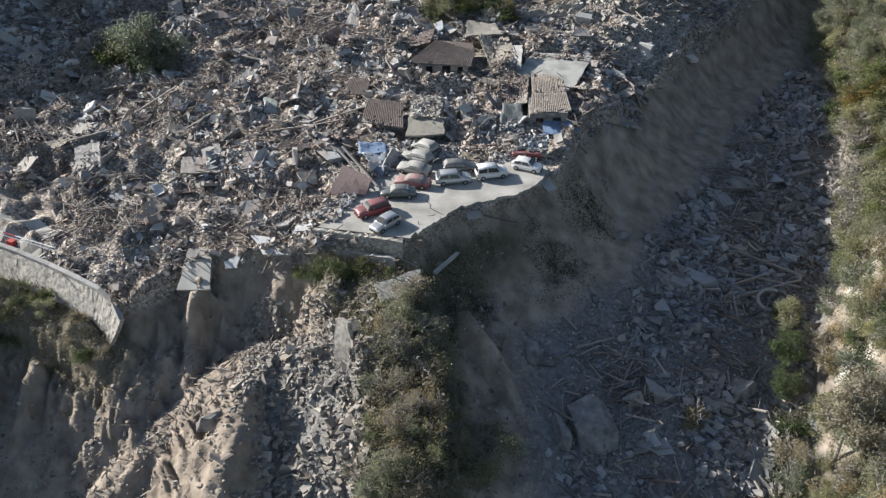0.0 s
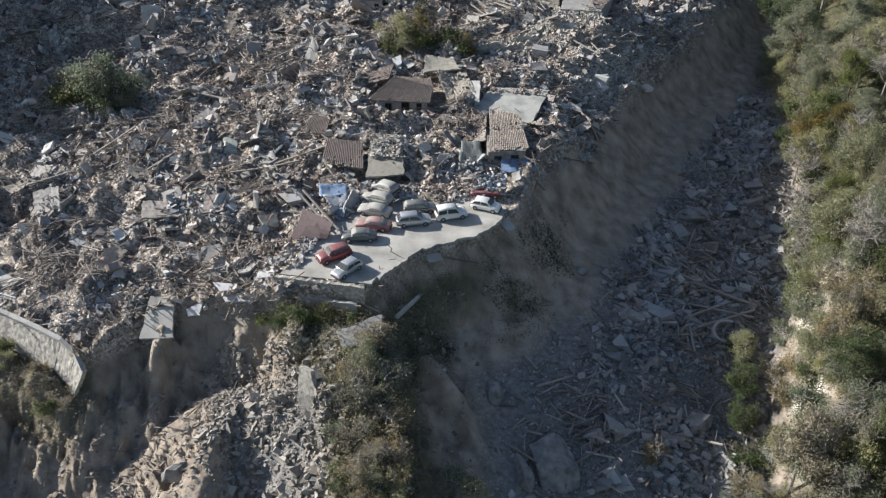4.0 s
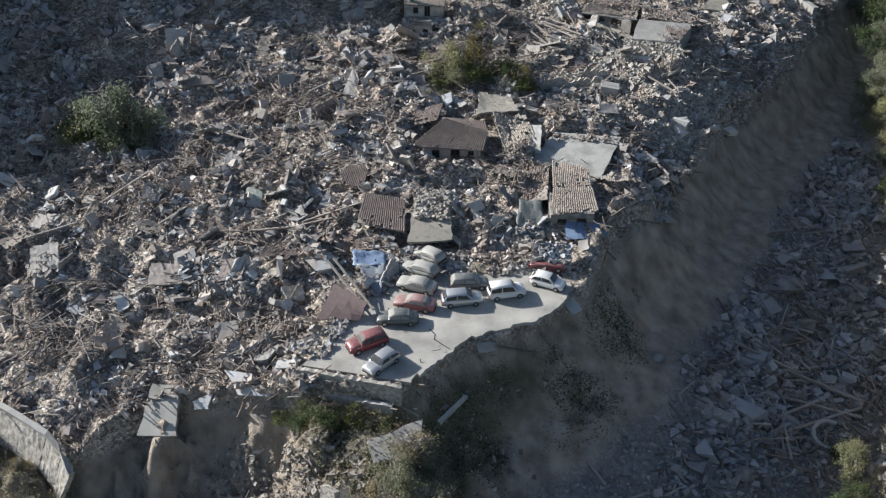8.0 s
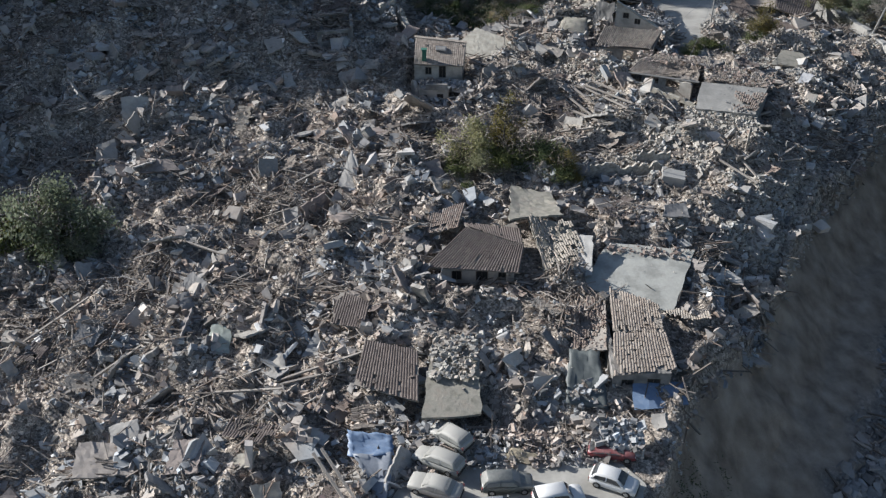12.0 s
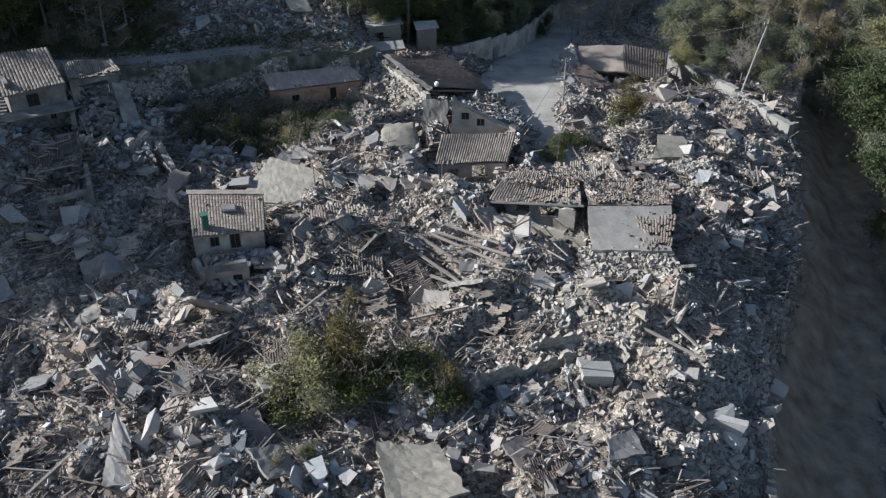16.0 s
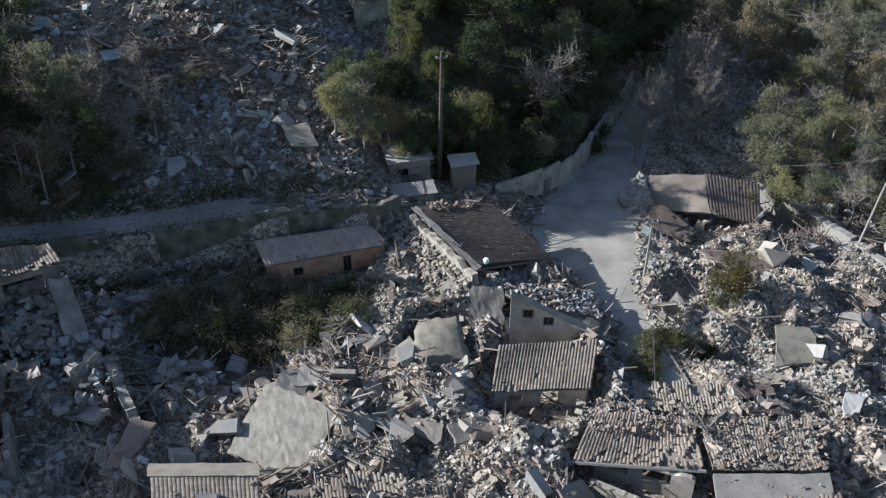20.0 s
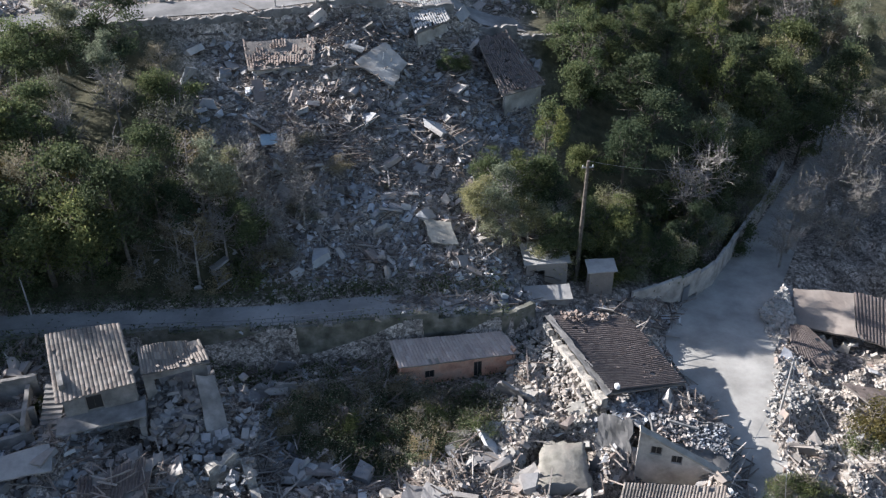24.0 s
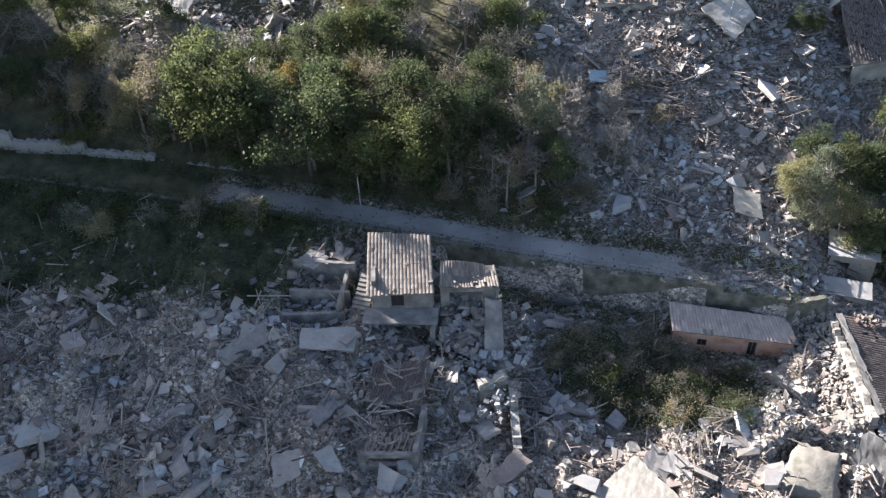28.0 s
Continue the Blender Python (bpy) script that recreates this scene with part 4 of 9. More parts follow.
x, y = strewn(150, -72, 60, 90, 200, lambda a, b: village(a, b) * (1 - 0.7 * pale_stone(a, b)) * beams_here(a, b))
piles("timber_piles", x, y, 7, 18, TIMBER, "bundles of collapsed roof beams and boards")
x, y = strewn(50, -60, 24, 202, 232, back_slope)
piles("slope_timber_piles", x, y, 6, 14, TIMBER, "bundles of broken boards on the back slope")
x, y = strewn(26, 14, 60, 70, 140, valley)
piles("valley_timber_piles", x, y, 6, 14, TIMBER, "tangled trunks and beams in the valley")
n = 500
x, y = strewn(n, -40, 6, 60, 82, lambda x, y: smooth(1.5, 4, beyond(x, y)) * (1 - smooth(1, 6, along(x, y, BANK)[0])))
chunks("bank_timber", x, y, np.stack([0.5 + 2.0 * rng.uniform(0, 1, n) ** 2, rng.uniform(0.05, 0.16, n), rng.uniform(0.04, 0.1, n)], -1), TIMBER, 22, 0.08, 2.0, "broken boards on the rubble bank", "timber")
n = 300
x, y = strewn(n, 8, 75, 55, 170, lambda a, b: valley(a, b) * (0.06 + np.exp(-(((a - 30) / 5) ** 2 + ((b - 84) / 10) ** 2)) + 0.7 * np.exp(-(((a - 29) / 4) ** 2 + ((b - 96) / 5) ** 2))))
chunks("valley_blocks", x, y, sizes_of(n, 0.25, 1.3, (0.3, 0.7), 3.0), DARK_RUBBLE, 24, 0.35, 0.4, "pale broken blocks among the slide debris", "blocks")
n = 500
x, y = strewn(n, -70, 34, 195, 262, back_slope)
chunks("slope_scraps", x, y, sizes_of(n, 0.15, 0.7, (0.06, 0.3), 3.0), PALE_BITS, 25, 0.2, 1.0, "white doors, appliances and plaster on the back slope", "debris")
n = 24000
x, y = strewn(n, -64, 8, 54, 90, lambda a, b: smooth(0.8, 2.5, beyond(a, b)) * smooth(8, 3, a) * np.clip(0.5 + 1.3 * rough(a, b, 2.5, 3, 81), 0.05, 1))
chunks("cliff_grit", x, y, sizes_of(n, 0.03, 0.2, (0.4, 0.9), 4.0), SOIL_BITS, 30, 0.3, 0.2, "grit and small stones on the broken front", "stones")

# ---- kinds of things ----
def grid_panel(corners, across, down, thick, jag=0.0, warp=0.0, seed=0, sag=0.0):
    """A thick, slightly warped plate between four corners (top left, top right, bottom right, bottom left) with a broken outline."""
    r = np.random.default_rng(seed)
    a, b, c, d = (np.array(p, float) for p in corners)
    up = np.cross(b - a, d - a)
    up = up / np.linalg.norm(up)
    up = up if up[2] > 0 else -up
    g = Geo()
    rows = []
    for j in range(down + 1):
        for i in range(across + 1):
            u, v = i / across, j / down
            if 0 < i < across:
                u += r.uniform(-0.2, 0.2) / across
            if 0 < j < down:
                v += r.uniform(-0.2, 0.2) / down
            p = (a * (1 - u) + b * u) * (1 - v) + (d * (1 - u) + c * u) * v
            if i in (0, across) or j in (0, down):
                p = p + (r.uniform(-1, 1) * (b - a) / np.linalg.norm(b - a) + r.uniform(-1, 1) * (d - a) / np.linalg.norm(d - a)) * jag
            rows.append(p + up * (r.uniform(-warp, warp) - sag * 4 * u * (1 - u) * math.sin(math.pi * min(1, max(0, v)))))
    n = len(rows)
    w = across + 1
    verts = rows + [p - up * thick for p in rows]
    faces = []
    for j in range(down):
        for i in range(across):
            k = j * w + i
            faces += [(k, k + 1, k + w + 1, k + w), (n + k, n + k + w, n + k + w + 1, n + k + 1)]
    rim = [i for i in range(w)] + [j * w + across for j in range(1, down + 1)] + [down * w + i for i in range(across - 1, -1, -1)] + [j * w for j in range(down - 1, 0, -1)]
    for k, m in zip(rim, rim[1:] + rim[:1]):
        faces.append((k, m, n + m, n + k))
    return g.add(verts, faces)


def slab(corners, thick=0.2, material=None, name="concrete_slab", label="broken grey concrete slab lying on rubble", category="slab", jag=0.18, warp=0.03, seed=1, group=""):
    a, b, c, d = (np.array(p, float) for p in corners)
    across, down = max(2, int(np.linalg.norm(b - a) / 0.9)), max(2, int(np.linalg.norm(d - a) / 0.9))
    base = (a + b + c + d) / 4
    g = grid_panel([p - base for p in (a, b, c, d)], across, down, thick, jag, warp, seed)
    ob = part(name, g, material or CONCRETE)
    ob.location = base
    return tagged(ob, label, category, group)


def tile_rows(corners, material, pitch=0.24, sag=0.06, gaps=0.0, seed=2, course=0.5, slip=0.012, roll=1.0):
    """Ridged roof tiles between four corners (ridge left, ridge right, eave right, eave left), lapped in courses, with slips and holes."""
    r = np.random.default_rng(seed)
    a, b, c, d = (np.array(p, float) for p in corners)
    up = np.cross(b - a, d - a)
    up = up / np.linalg.norm(up)
    up = up if up[2] > 0 else -up
    wide, long = (np.linalg.norm(b - a) + np.linalg.norm(c - d)) / 2, (np.linalg.norm(d - a) + np.linalg.norm(c - b)) / 2
    ribs, rows = max(3, int(wide / pitch)), max(2, int(long / course))
    g = Geo()
    across, down = np.meshgrid(np.arange(ribs) * 0.19, np.arange(rows) * 0.37)
    loss = rough(across, down, 1.0, 3, seed) + 0.07 * r.uniform(-1, 1, (rows, ribs))
    hollow = loss > np.quantile(loss, 1 - min(0.6, 1.2 * gaps + 0.004))
    for j in range(rows):
        for i in range(ribs):
            if hollow[j, i]:
                continue
            if j == rows - 1 and r.uniform() < 0.12 + gaps:
                continue
            shift, skew = r.uniform(-slip, slip), 0.09 * r.normal() * (0.4 + 12 * slip) / ribs
            pts = []
            for v, lift in ((j / rows, 0.0), ((j + 1.12) / rows, 0.024)):
                for s, h in ((0.0, 0.0), (0.22, 0.05 * roll), (0.5, 0.07 * roll), (0.78, 0.05 * roll), (1.0, 0.0)):
                    u = (i + s) / ribs + skew * (1 if lift else -1)
                    vv = min(1.03, v + shift)
                    p = (a * (1 - u) + b * u) * (1 - vv) + (d * (1 - u) + c * u) * vv
                    dip = sag * (4 * u * (1 - u) * math.sin(math.pi * min(1, v)) + 0.5 * math.sin(5 * u + 3 * v + seed))
                    pts.append(p + up * (h + lift - dip))
            g.add(pts, [(k, k + 1, k + 6, k + 5) for k in range(4)])
    return g


def roof(parent, corners, material, name="roof", label="", thick=0.14, board=None, **how):
    """A tiled roof slope: the boards under it, and its tiles on them."""
    sag = how.get("sag", 0.06)
    low = [Vector(p) - Vector((0, 0, 0.06 + 0.5 * sag)) for p in corners]
    deck = part(name, grid_panel(low, 8, 6, thick, 0.05, 0.01, 5, sag), board or TIMBER, parent, label)
    tagged(part("tiles", tile_rows(corners, material, **how), material, deck), kind="stuff")
    # slipped tiles and crumbs lying on the slope
    a, b, c, d = (np.array(p, float) for p in corners)
    r = np.random.default_rng(how.get("seed", 2) + 700)
    n_ = int(2.2 * np.linalg.norm(b - a) * np.linalg.norm(d - a) * (0.06 + 4 * how.get("gaps", 0.0)))
    g = Geo()
    for _ in range(n_):
        u, v = r.uniform(0, 1), r.uniform(0, 1) ** 0.7
        p = (a * (1 - u) + b * u) * (1 - v) + (d * (1 - u) + c * u) * v
        l_, w_ = r.uniform(0.08, 0.42), r.uniform(0.06, 0.2)
        g.box(-l_ / 2, -w_ / 2, -0.03, l_ / 2, w_ / 2, 0.04, pose(p[0], p[1], p[2] + 0.10 - sag * 4 * u * (1 - u) * math.sin(math.pi * v), r.normal(0, 16), r.normal(0, 16), r.uniform(0, 360)), 0.01)
    if n_:
        tagged(part("loose_tiles", g, material, deck), kind="stuff")
    return deck


def wall(parent, p0, p1, z0, z1, thick=0.45, openings=(), material=None, ragged=0.0, name="wall", label="", seed=3, fade=0.0):
    """An upright wall from p0 to p1 with openings (u0, u1, v0, v1) in metres along and up, and a broken top."""
    r = np.random.default_rng(seed)
    p0, p1 = Vector((*p0, 0)), Vector((*p1, 0))
    long, way = (p1 - p0).length, (p1 - p0).normalized()
    side = Vector((-way.y, way.x, 0)) * thick
    high = z1 - z0
    us = sorted({0.0, long, *[u for o in openings for u in o[:2]], *(np.arange(0.4, long - 0.1, 0.4) if ragged or fade else ())})
    vs = sorted({0.0, high, *[v for o in openings for v in o[2:]]})
    g = Geo()
    tops = [high - (abs(r.normal(0, ragged)) if ragged else 0.0) - fade * u / long for u in us]
    for (u, ta), (uu, tb) in zip(zip(us[:-1], tops[:-1]), zip(us[1:], tops[1:])):
        for v, vv in zip(vs[:-1], vs[1:]):
            mu, mv = (u + uu) / 2, (v + vv) / 2
            if any(o[0] < mu < o[1] and o[2] < mv < o[3] for o in openings):
                continue
            ha, hb = min(vv, ta), min(vv, tb)
            if max(ha, hb) <= v + 0.02:
                continue
            ha, hb = max(ha, v + 0.01), max(hb, v + 0.01)
            a, b = p0 + way * u, p0 + way * uu
            g.add([Vector((*(q.xy), z0 + h)) for q, h in ((a, v), (b, v), (b + side, v), (a + side, v), (a, ha), (b, hb), (b + side, hb - 0.1 * ragged), (a + side, ha - 0.1 * ragged))], [(3, 2, 1, 0), (4, 5, 6, 7), (0, 1, 5, 4), (1, 2, 6, 5), (2, 3, 7, 6), (3, 0, 4, 7)])
    ob = part(name, g, material or PLASTER, parent, label)
    return ob, p0, way, side


def window_in(parent, p0, way, side, z0, hole, name="window"):
    """A frame with a dark pane set back in a hole of a wall."""
    u0, u1, v0, v1 = hole
    g, pane = Geo(), Geo()
    back = side * 0.35

    def bar(a, b, c, d, geo, depth):
        base = [p0 + way * a + back, p0 + way * b + back]
        geo.add([Vector((*(q + side.normalized() * s).xy, z0 + h)) for h in (c, d) for q, s in ((base[0], 0), (base[1], 0), (base[1], depth), (base[0], depth))], [(3, 2, 1, 0), (4, 5, 6, 7), (0, 1, 5, 4), (1, 2, 6, 5), (2, 3, 7, 6), (3, 0, 4, 7)])

    f = 0.08
    bar(u0, u0 + f, v0, v1, g, 0.06), bar(u1 - f, u1, v0, v1, g, 0.06), bar(u0 + f, u1 - f, v0, v0 + f, g, 0.06), bar(u0 + f, u1 - f, v1 - f, v1, g, 0.06)
    bar((u0 + u1) / 2 - 0.03, (u0 + u1) / 2 + 0.03, v0 + f, v1 - f, g, 0.06)
    bar(u0 + f, u1 - f, v0 + f, v1 - f, pane, 0.02)
    w = part(name, g, TIMBER, parent)
    part("pane", pane, DARK, w, "dark glass pane")
    return w


def beam(a, b, wide=0.18, high=0.16, material=None, name="beam", label="grey weathered roof beam lying on the rubble", category="beam", group=""):
    a, b = Vector(a), Vector(b)
    m = (b - a).to_track_quat("X", "Z").to_matrix().to_4x4()
    long = (b - a).length
    g = Geo().box(0, -wide / 2, -high / 2, long * 0.5, wide / 2, high / 2).box(long * 0.5 - 0.02, -wide * 0.46, -high * 0.48, long, wide * 0.44, high * 0.45)
    ob = part(name, g, material or TIMBER)
    ob.matrix_basis = Matrix.Translation(a) @ m
    return tagged(ob, label, category, group)


def car(x, y, turn, long, wide, high, material, style, label, z=0.06, rx=0.0, ry=0.0, crushed=0.0, name="car", seed=1, glass=None):
    """A parked car: body, cabin glass, roof, pillars, lamps, bumpers, mirrors and four wheels. Its front looks along turn."""
    th = thing(name, x, y, z, turn, label, "car", "cars in the car park", rx=rx, ry=ry)
    h, w, l = high, wide / 2, long / 2
    sh = 0.60 * h if style != "van" else 0.52 * h
    nose = {"van": 0.60, "suv": 0.66, "sedan": 0.60, "hatch": 0.60, "wagon": 0.58}[style] * h
    tail = {"van": 0.56, "suv": 0.62, "sedan": 0.66, "hatch": 0.62, "wagon": 0.60}[style] * h
    stations = [(-l, 0.80, 0.40 * h, tail * 0.86), (-l + 0.08, 0.93, 0.22, tail * 0.97), (-0.62 * l, 1.0, 0.2, max(tail, sh)), (-0.1 * l, 1.0, 0.2, sh), (0.38 * l, 1.0, 0.2, sh), (0.62 * l, 0.98, 0.2, nose * 1.0), (l - 0.2, 0.92, 0.22, nose * 0.86), (l - 0.04, 0.82, 0.25, nose * 0.72), (l, 0.70, 0.34 * h, nose * 0.6)]
    body, rings = Geo(), []
    for sx, sw, z0, z1 in stations:
        ww = w * sw
        half = [(0.80 * ww, z0), (0.97 * ww, z0 + 0.12 * (z1 - z0)), (ww, z0 + 0.5 * (z1 - z0)), (0.97 * ww, z0 + 0.82 * (z1 - z0)), (0.86 * ww, z1), (0.4 * ww, z1 + 0.02)]
        rings.append([(sx, yy, zz) for yy, zz in half] + [(sx, -yy, zz) for yy, zz in reversed(half)])
    k = len(rings[0])
    faces = [(i * k + j, i * k + (j + 1) % k, (i + 1) * k + (j + 1) % k, (i + 1) * k + j) for i in range(len(rings) - 1) for j in range(k)]
    body.add([p for r_ in rings for p in r_], faces + [tuple(range(k)), tuple(range((len(rings) - 1) * k, len(rings) * k))[::-1]])
    part("body", body, material, th, soft=True)
    xr0, xr1, xf1, xf0 = {"van": (-0.97, -0.90, 0.22, 0.50), "suv": (-0.93, -0.80, 0.16, 0.46), "sedan": (-0.72, -0.40, 0.14, 0.46), "hatch": (-0.93, -0.68, 0.14, 0.50), "wagon": (-0.95, -0.74, 0.16, 0.50)}[style]
    top = h - 0.05 - crushed
    wb, wt, tall_ = 0.93 * w, 0.74 * w, h - 0.05 - crushed - sh
    stations = [(xr0 * l, 0.0), ((0.45 * xr0 + 0.55 * xr1) * l, 0.66), (xr1 * l, 0.94), ((xr1 + xf1) / 2 * l, 1.0), (xf1 * l, 0.95), ((xf1 + xf0) / 2 * l, 0.55), (xf0 * l, 0.0)]
    rings = []
    for sx, f in stations:
        z1, wf = sh - 0.04 + f * (tall_ + 0.04), wb - (wb - wt) * f
        half = [(wb, sh - 0.06), ((wb + wf) / 2 + 0.02 * f, (sh + z1) / 2), (wf, z1 - 0.05 * f), (0.8 * wf, z1 + 0.02 * f), (0.3 * wf, z1 + 0.05 * f)]
        rings.append([(sx, yy, zz) for yy, zz in half] + [(sx, -yy, zz) for yy, zz in reversed(half)])
    k = len(rings[0])
    part("cabin", Geo().add([p for r_ in rings for p in r_], [(i * k + j, i * k + (j + 1) % k, (i + 1) * k + (j + 1) % k, (i + 1) * k + j) for i in range(len(rings) - 1) for j in range(k)]), material, th, soft=True)

    def pane(name, quad):
        part(name, Geo().add(quad, [tuple(range(r_ * 2, r_ * 2 + 2)) + (r_ * 2 + 3, r_ * 2 + 2) for r_ in range(len(quad) // 2 - 1)]), glass or GLASS, th, "dust-covered car glass" if glass else "dark car glass")

    def skin(sx, v, sy):
        f = float(np.interp(sx, [p[0] for p in stations], [p[1] for p in stations]))
        wf = wb - (wb - wt) * f
        return (sx, sy * (wb + (wf - wb) * v + 0.035 + 0.02 * math.sin(math.pi * v)), sh + (f * tall_ - 0.05) * v)

    for sy in (-1, 1):
        a, b, c = stations[1][0], stations[3][0], stations[5][0]
        if style != "van":
            a = 0.4 * stations[0][0] + 0.6 * a
        pane("side_window", [skin(a + 0.10, 0.18, sy), skin(0.4 * a + 0.6 * stations[2][0], 0.86, sy), skin(b - 0.05, 0.18, sy), skin(b - 0.05, 0.88, sy)])
        pane("side_window", [skin(b + 0.05, 0.18, sy), skin(b + 0.05, 0.88, sy), skin(c + 0.08, 0.18, sy), skin(stations[4][0] + 0.02, 0.86, sy)])
    for nm, (p, q, e) in (("windscreen", (stations[4], stations[5], stations[6])), ("rear_window", (stations[2], stations[1], stations[0]))):
        out, way = 0.03, (1 if nm == "windscreen" else -1)
        rows = []
        for f0, (sx, f) in ((0.12, p), (0.0, q), (-0.16, e)):
            f1 = f * (1 - max(0, f0)) + (0.12 if f0 < 0 else 0)
            x_ = sx + way * out + (way * f0 * 0.6 * abs(p[0] - e[0]))
            y_ = (wb - (wb - wt) * f1) * 0.86
            rows += [(x_, -y_, sh + f1 * tall_ + 0.05), (x_, y_, sh + f1 * tall_ + 0.05)]
        pane(nm, rows)
    for sx in (-0.62, 0.62):
        for sy in (-1, 1):
            c = Vector((sx * l, sy * (w - 0.08), 0.31))
            tyre = part("wheel", Geo().tube([c - Vector((0, 0.11, 0)), c + Vector((0, 0.11, 0))], 0.31, 14), RUBBER, th, "black tyre")
            part("rim", Geo().tube([c + Vector((0, sy * 0.10, 0)), c + Vector((0, sy * 0.122, 0))], [0.2, 0.17], 10), STEEL, tyre, "dull steel rim")
    for sy in (-1, 1):
        part("headlight", Geo().box(l - 0.26, sy * 0.62 * w - 0.17, nose * 0.60, l - 0.02, sy * 0.62 * w + 0.17, nose * 0.76, taper=0.03), WHITE, th, "clear headlight")
        part("tail_light", Geo().box(-l - 0.005, sy * 0.74 * w - 0.12, tail * 0.66, -l + 0.16, sy * 0.74 * w + 0.12, tail * 0.92, taper=0.02), RED, th, "red tail light")
        part("mirror", Geo().box(0.40 * l, sy * (w + 0.06) - 0.08, sh + 0.0, 0.40 * l + 0.12, sy * (w + 0.06) + 0.08, sh + 0.14, taper=0.02), material, th)
    part("front_bumper", Geo().box(l - 0.18, -0.74 * w, 0.26, l + 0.04, 0.74 * w, 0.44, taper=0.03), RUBBER, th)
    part("rear_bumper", Geo().box(-l - 0.05, -0.78 * w, 0.28, -l + 0.12, 0.78 * w, 0.46, taper=0.03), RUBBER, th)
    return th


def leaf_mesh(name, blobs, clusters, leaves, size, material, seed, spread=0.31):
    """Small leaves in many clusters near the skin of uneven blobs (x, y, z, rx, ry, rz)."""
    r = np.random.default_rng(seed)
    weight = np.array([b[3] * b[5] for b in blobs])
    pick = r.choice(len(blobs), clusters, p=weight / weight.sum())
    pick = np.concatenate([pick, pick, r.choice(len(blobs), clusters, p=weight / weight.sum())])
    way = r.normal(0, 1, (len(pick), 3))
    way /= np.linalg.norm(way, axis=1)[:, None]
    way[:, 2] = np.where(way[:, 2] < -0.45, -way[:, 2], way[:, 2])
    reach = r.uniform(0.3, 1.3, len(pick)) ** 0.7
    bl = np.array(blobs)[pick]
    mid = bl[:, :3] + way * bl[:, 3:] * reach[:, None]
    step = 0.45 * float(np.mean(bl[:, 3:])) + 0.25
    open_ = rough(mid[:, 0] + 0.7 * mid[:, 2], mid[:, 1] - 0.5 * mid[:, 2], 2 * step, 2, seed) + 0.7 * rough(mid[:, 0] - mid[:, 1], mid[:, 2], 1.6 * step, 2, seed + 9)
    best = np.argsort(-open_)[:clusters]
    mid, bl = mid[best], bl[best]
    n = clusters * leaves
    mid = mid + r.normal(0, 0.12, (clusters, 3)) * bl[:, 3:]
    c = np.repeat(mid, leaves, 0) + r.normal(0, 1, (n, 3)) * np.repeat(spread * r.uniform(0.5, 1.5, (clusters, 1)), leaves, 0) * (1, 1, 0.55)
    a = r.normal(0, 1, (n, 3))
    a /= np.linalg.norm(a, axis=1)[:, None]
    b = np.cross(a, r.normal(0, 1, (n, 3)))
    b /= np.linalg.norm(b, axis=1)[:, None]
    s = size * r.uniform(0.6, 1.4, (n, 1))
    pts = np.stack([c - a * s, c + b * s * 0.55, c + a * s, c - b * s * 0.55], 1)
    faces = np.arange(4 * n).reshape(n, 4)
    me = mesh_of(name, pts.reshape(-1, 3), faces)
    me.materials.append(material)
    return me


def limbs(seed, high, spread, count, thick, twigs=0, start=0.35):
    """A tapered trunk with limbs, and twigs on them."""
    r = np.random.default_rng(seed)
    g = Geo()
    lean = r.uniform(-0.06, 0.06, 2) * high
    spine = [Vector((lean[0] * t * t + 0.1 * math.sin(3 * t + seed), lean[1] * t * t, high * t)) for t in np.linspace(0, 0.9, 6)]
    g.tube(spine, [thick * (1 - 0.8 * t) for t in np.linspace(0, 1, 6)], 7)
    ends = []
    for i in range(count):
        t = r.uniform(start, 0.88)
        base = spine[0].lerp(spine[-1], t / 0.9)
        ang = r.uniform(0, 2 * math.pi)
        out = spread * r.uniform(0.55, 1.0) * (1.15 - 0.5 * t)
        tip = base + Vector((math.cos(ang) * out, math.sin(ang) * out, out * r.uniform(0.35, 1.0)))
        mid = base.lerp(tip, 0.5) + Vector((0, 0, -0.08 * out))
        g.tube([base, mid, tip], [thick * 0.42 * (1 - 0.5 * t), thick * 0.26, 0.02], 5)
        ends.append((mid, tip))
        for _ in range(twigs):
            f = r.uniform(0.3, 1)
            p = mid.lerp(tip, f)
            q = p + Vector(r.normal(0, 0.28 * spread, 3)) + Vector((0, 0, 0.12 * spread))
            g.tube([p, p.lerp(q, 0.5) + Vector(r.normal(0, 0.05, 3)), q], [0.035, 0.025, 0.01], 3)
    return g


def lumps(blobs, seed, high):
    """Breaks the round blobs of a crown into many uneven ones."""
    r = np.random.default_rng(seed + 50)
    out = []
    for bx, by, bz, rx, ry, rz in blobs:
        out.append((bx, by, bz, 0.72 * rx, 0.72 * ry, 0.8 * rz))
        for _ in range(4):
            w = r.normal(0, 1, 3)
            w /= np.linalg.norm(w)
            s = r.uniform(0.28, 0.6)
            out.append((bx + w[0] * rx * 0.85, by + w[1] * ry * 0.85, max(0.12 * high, bz + w[2] * rz * 0.85), rx * s, ry * s * r.uniform(0.7, 1.3), rz * s * r.uniform(0.8, 1.5)))
    return out


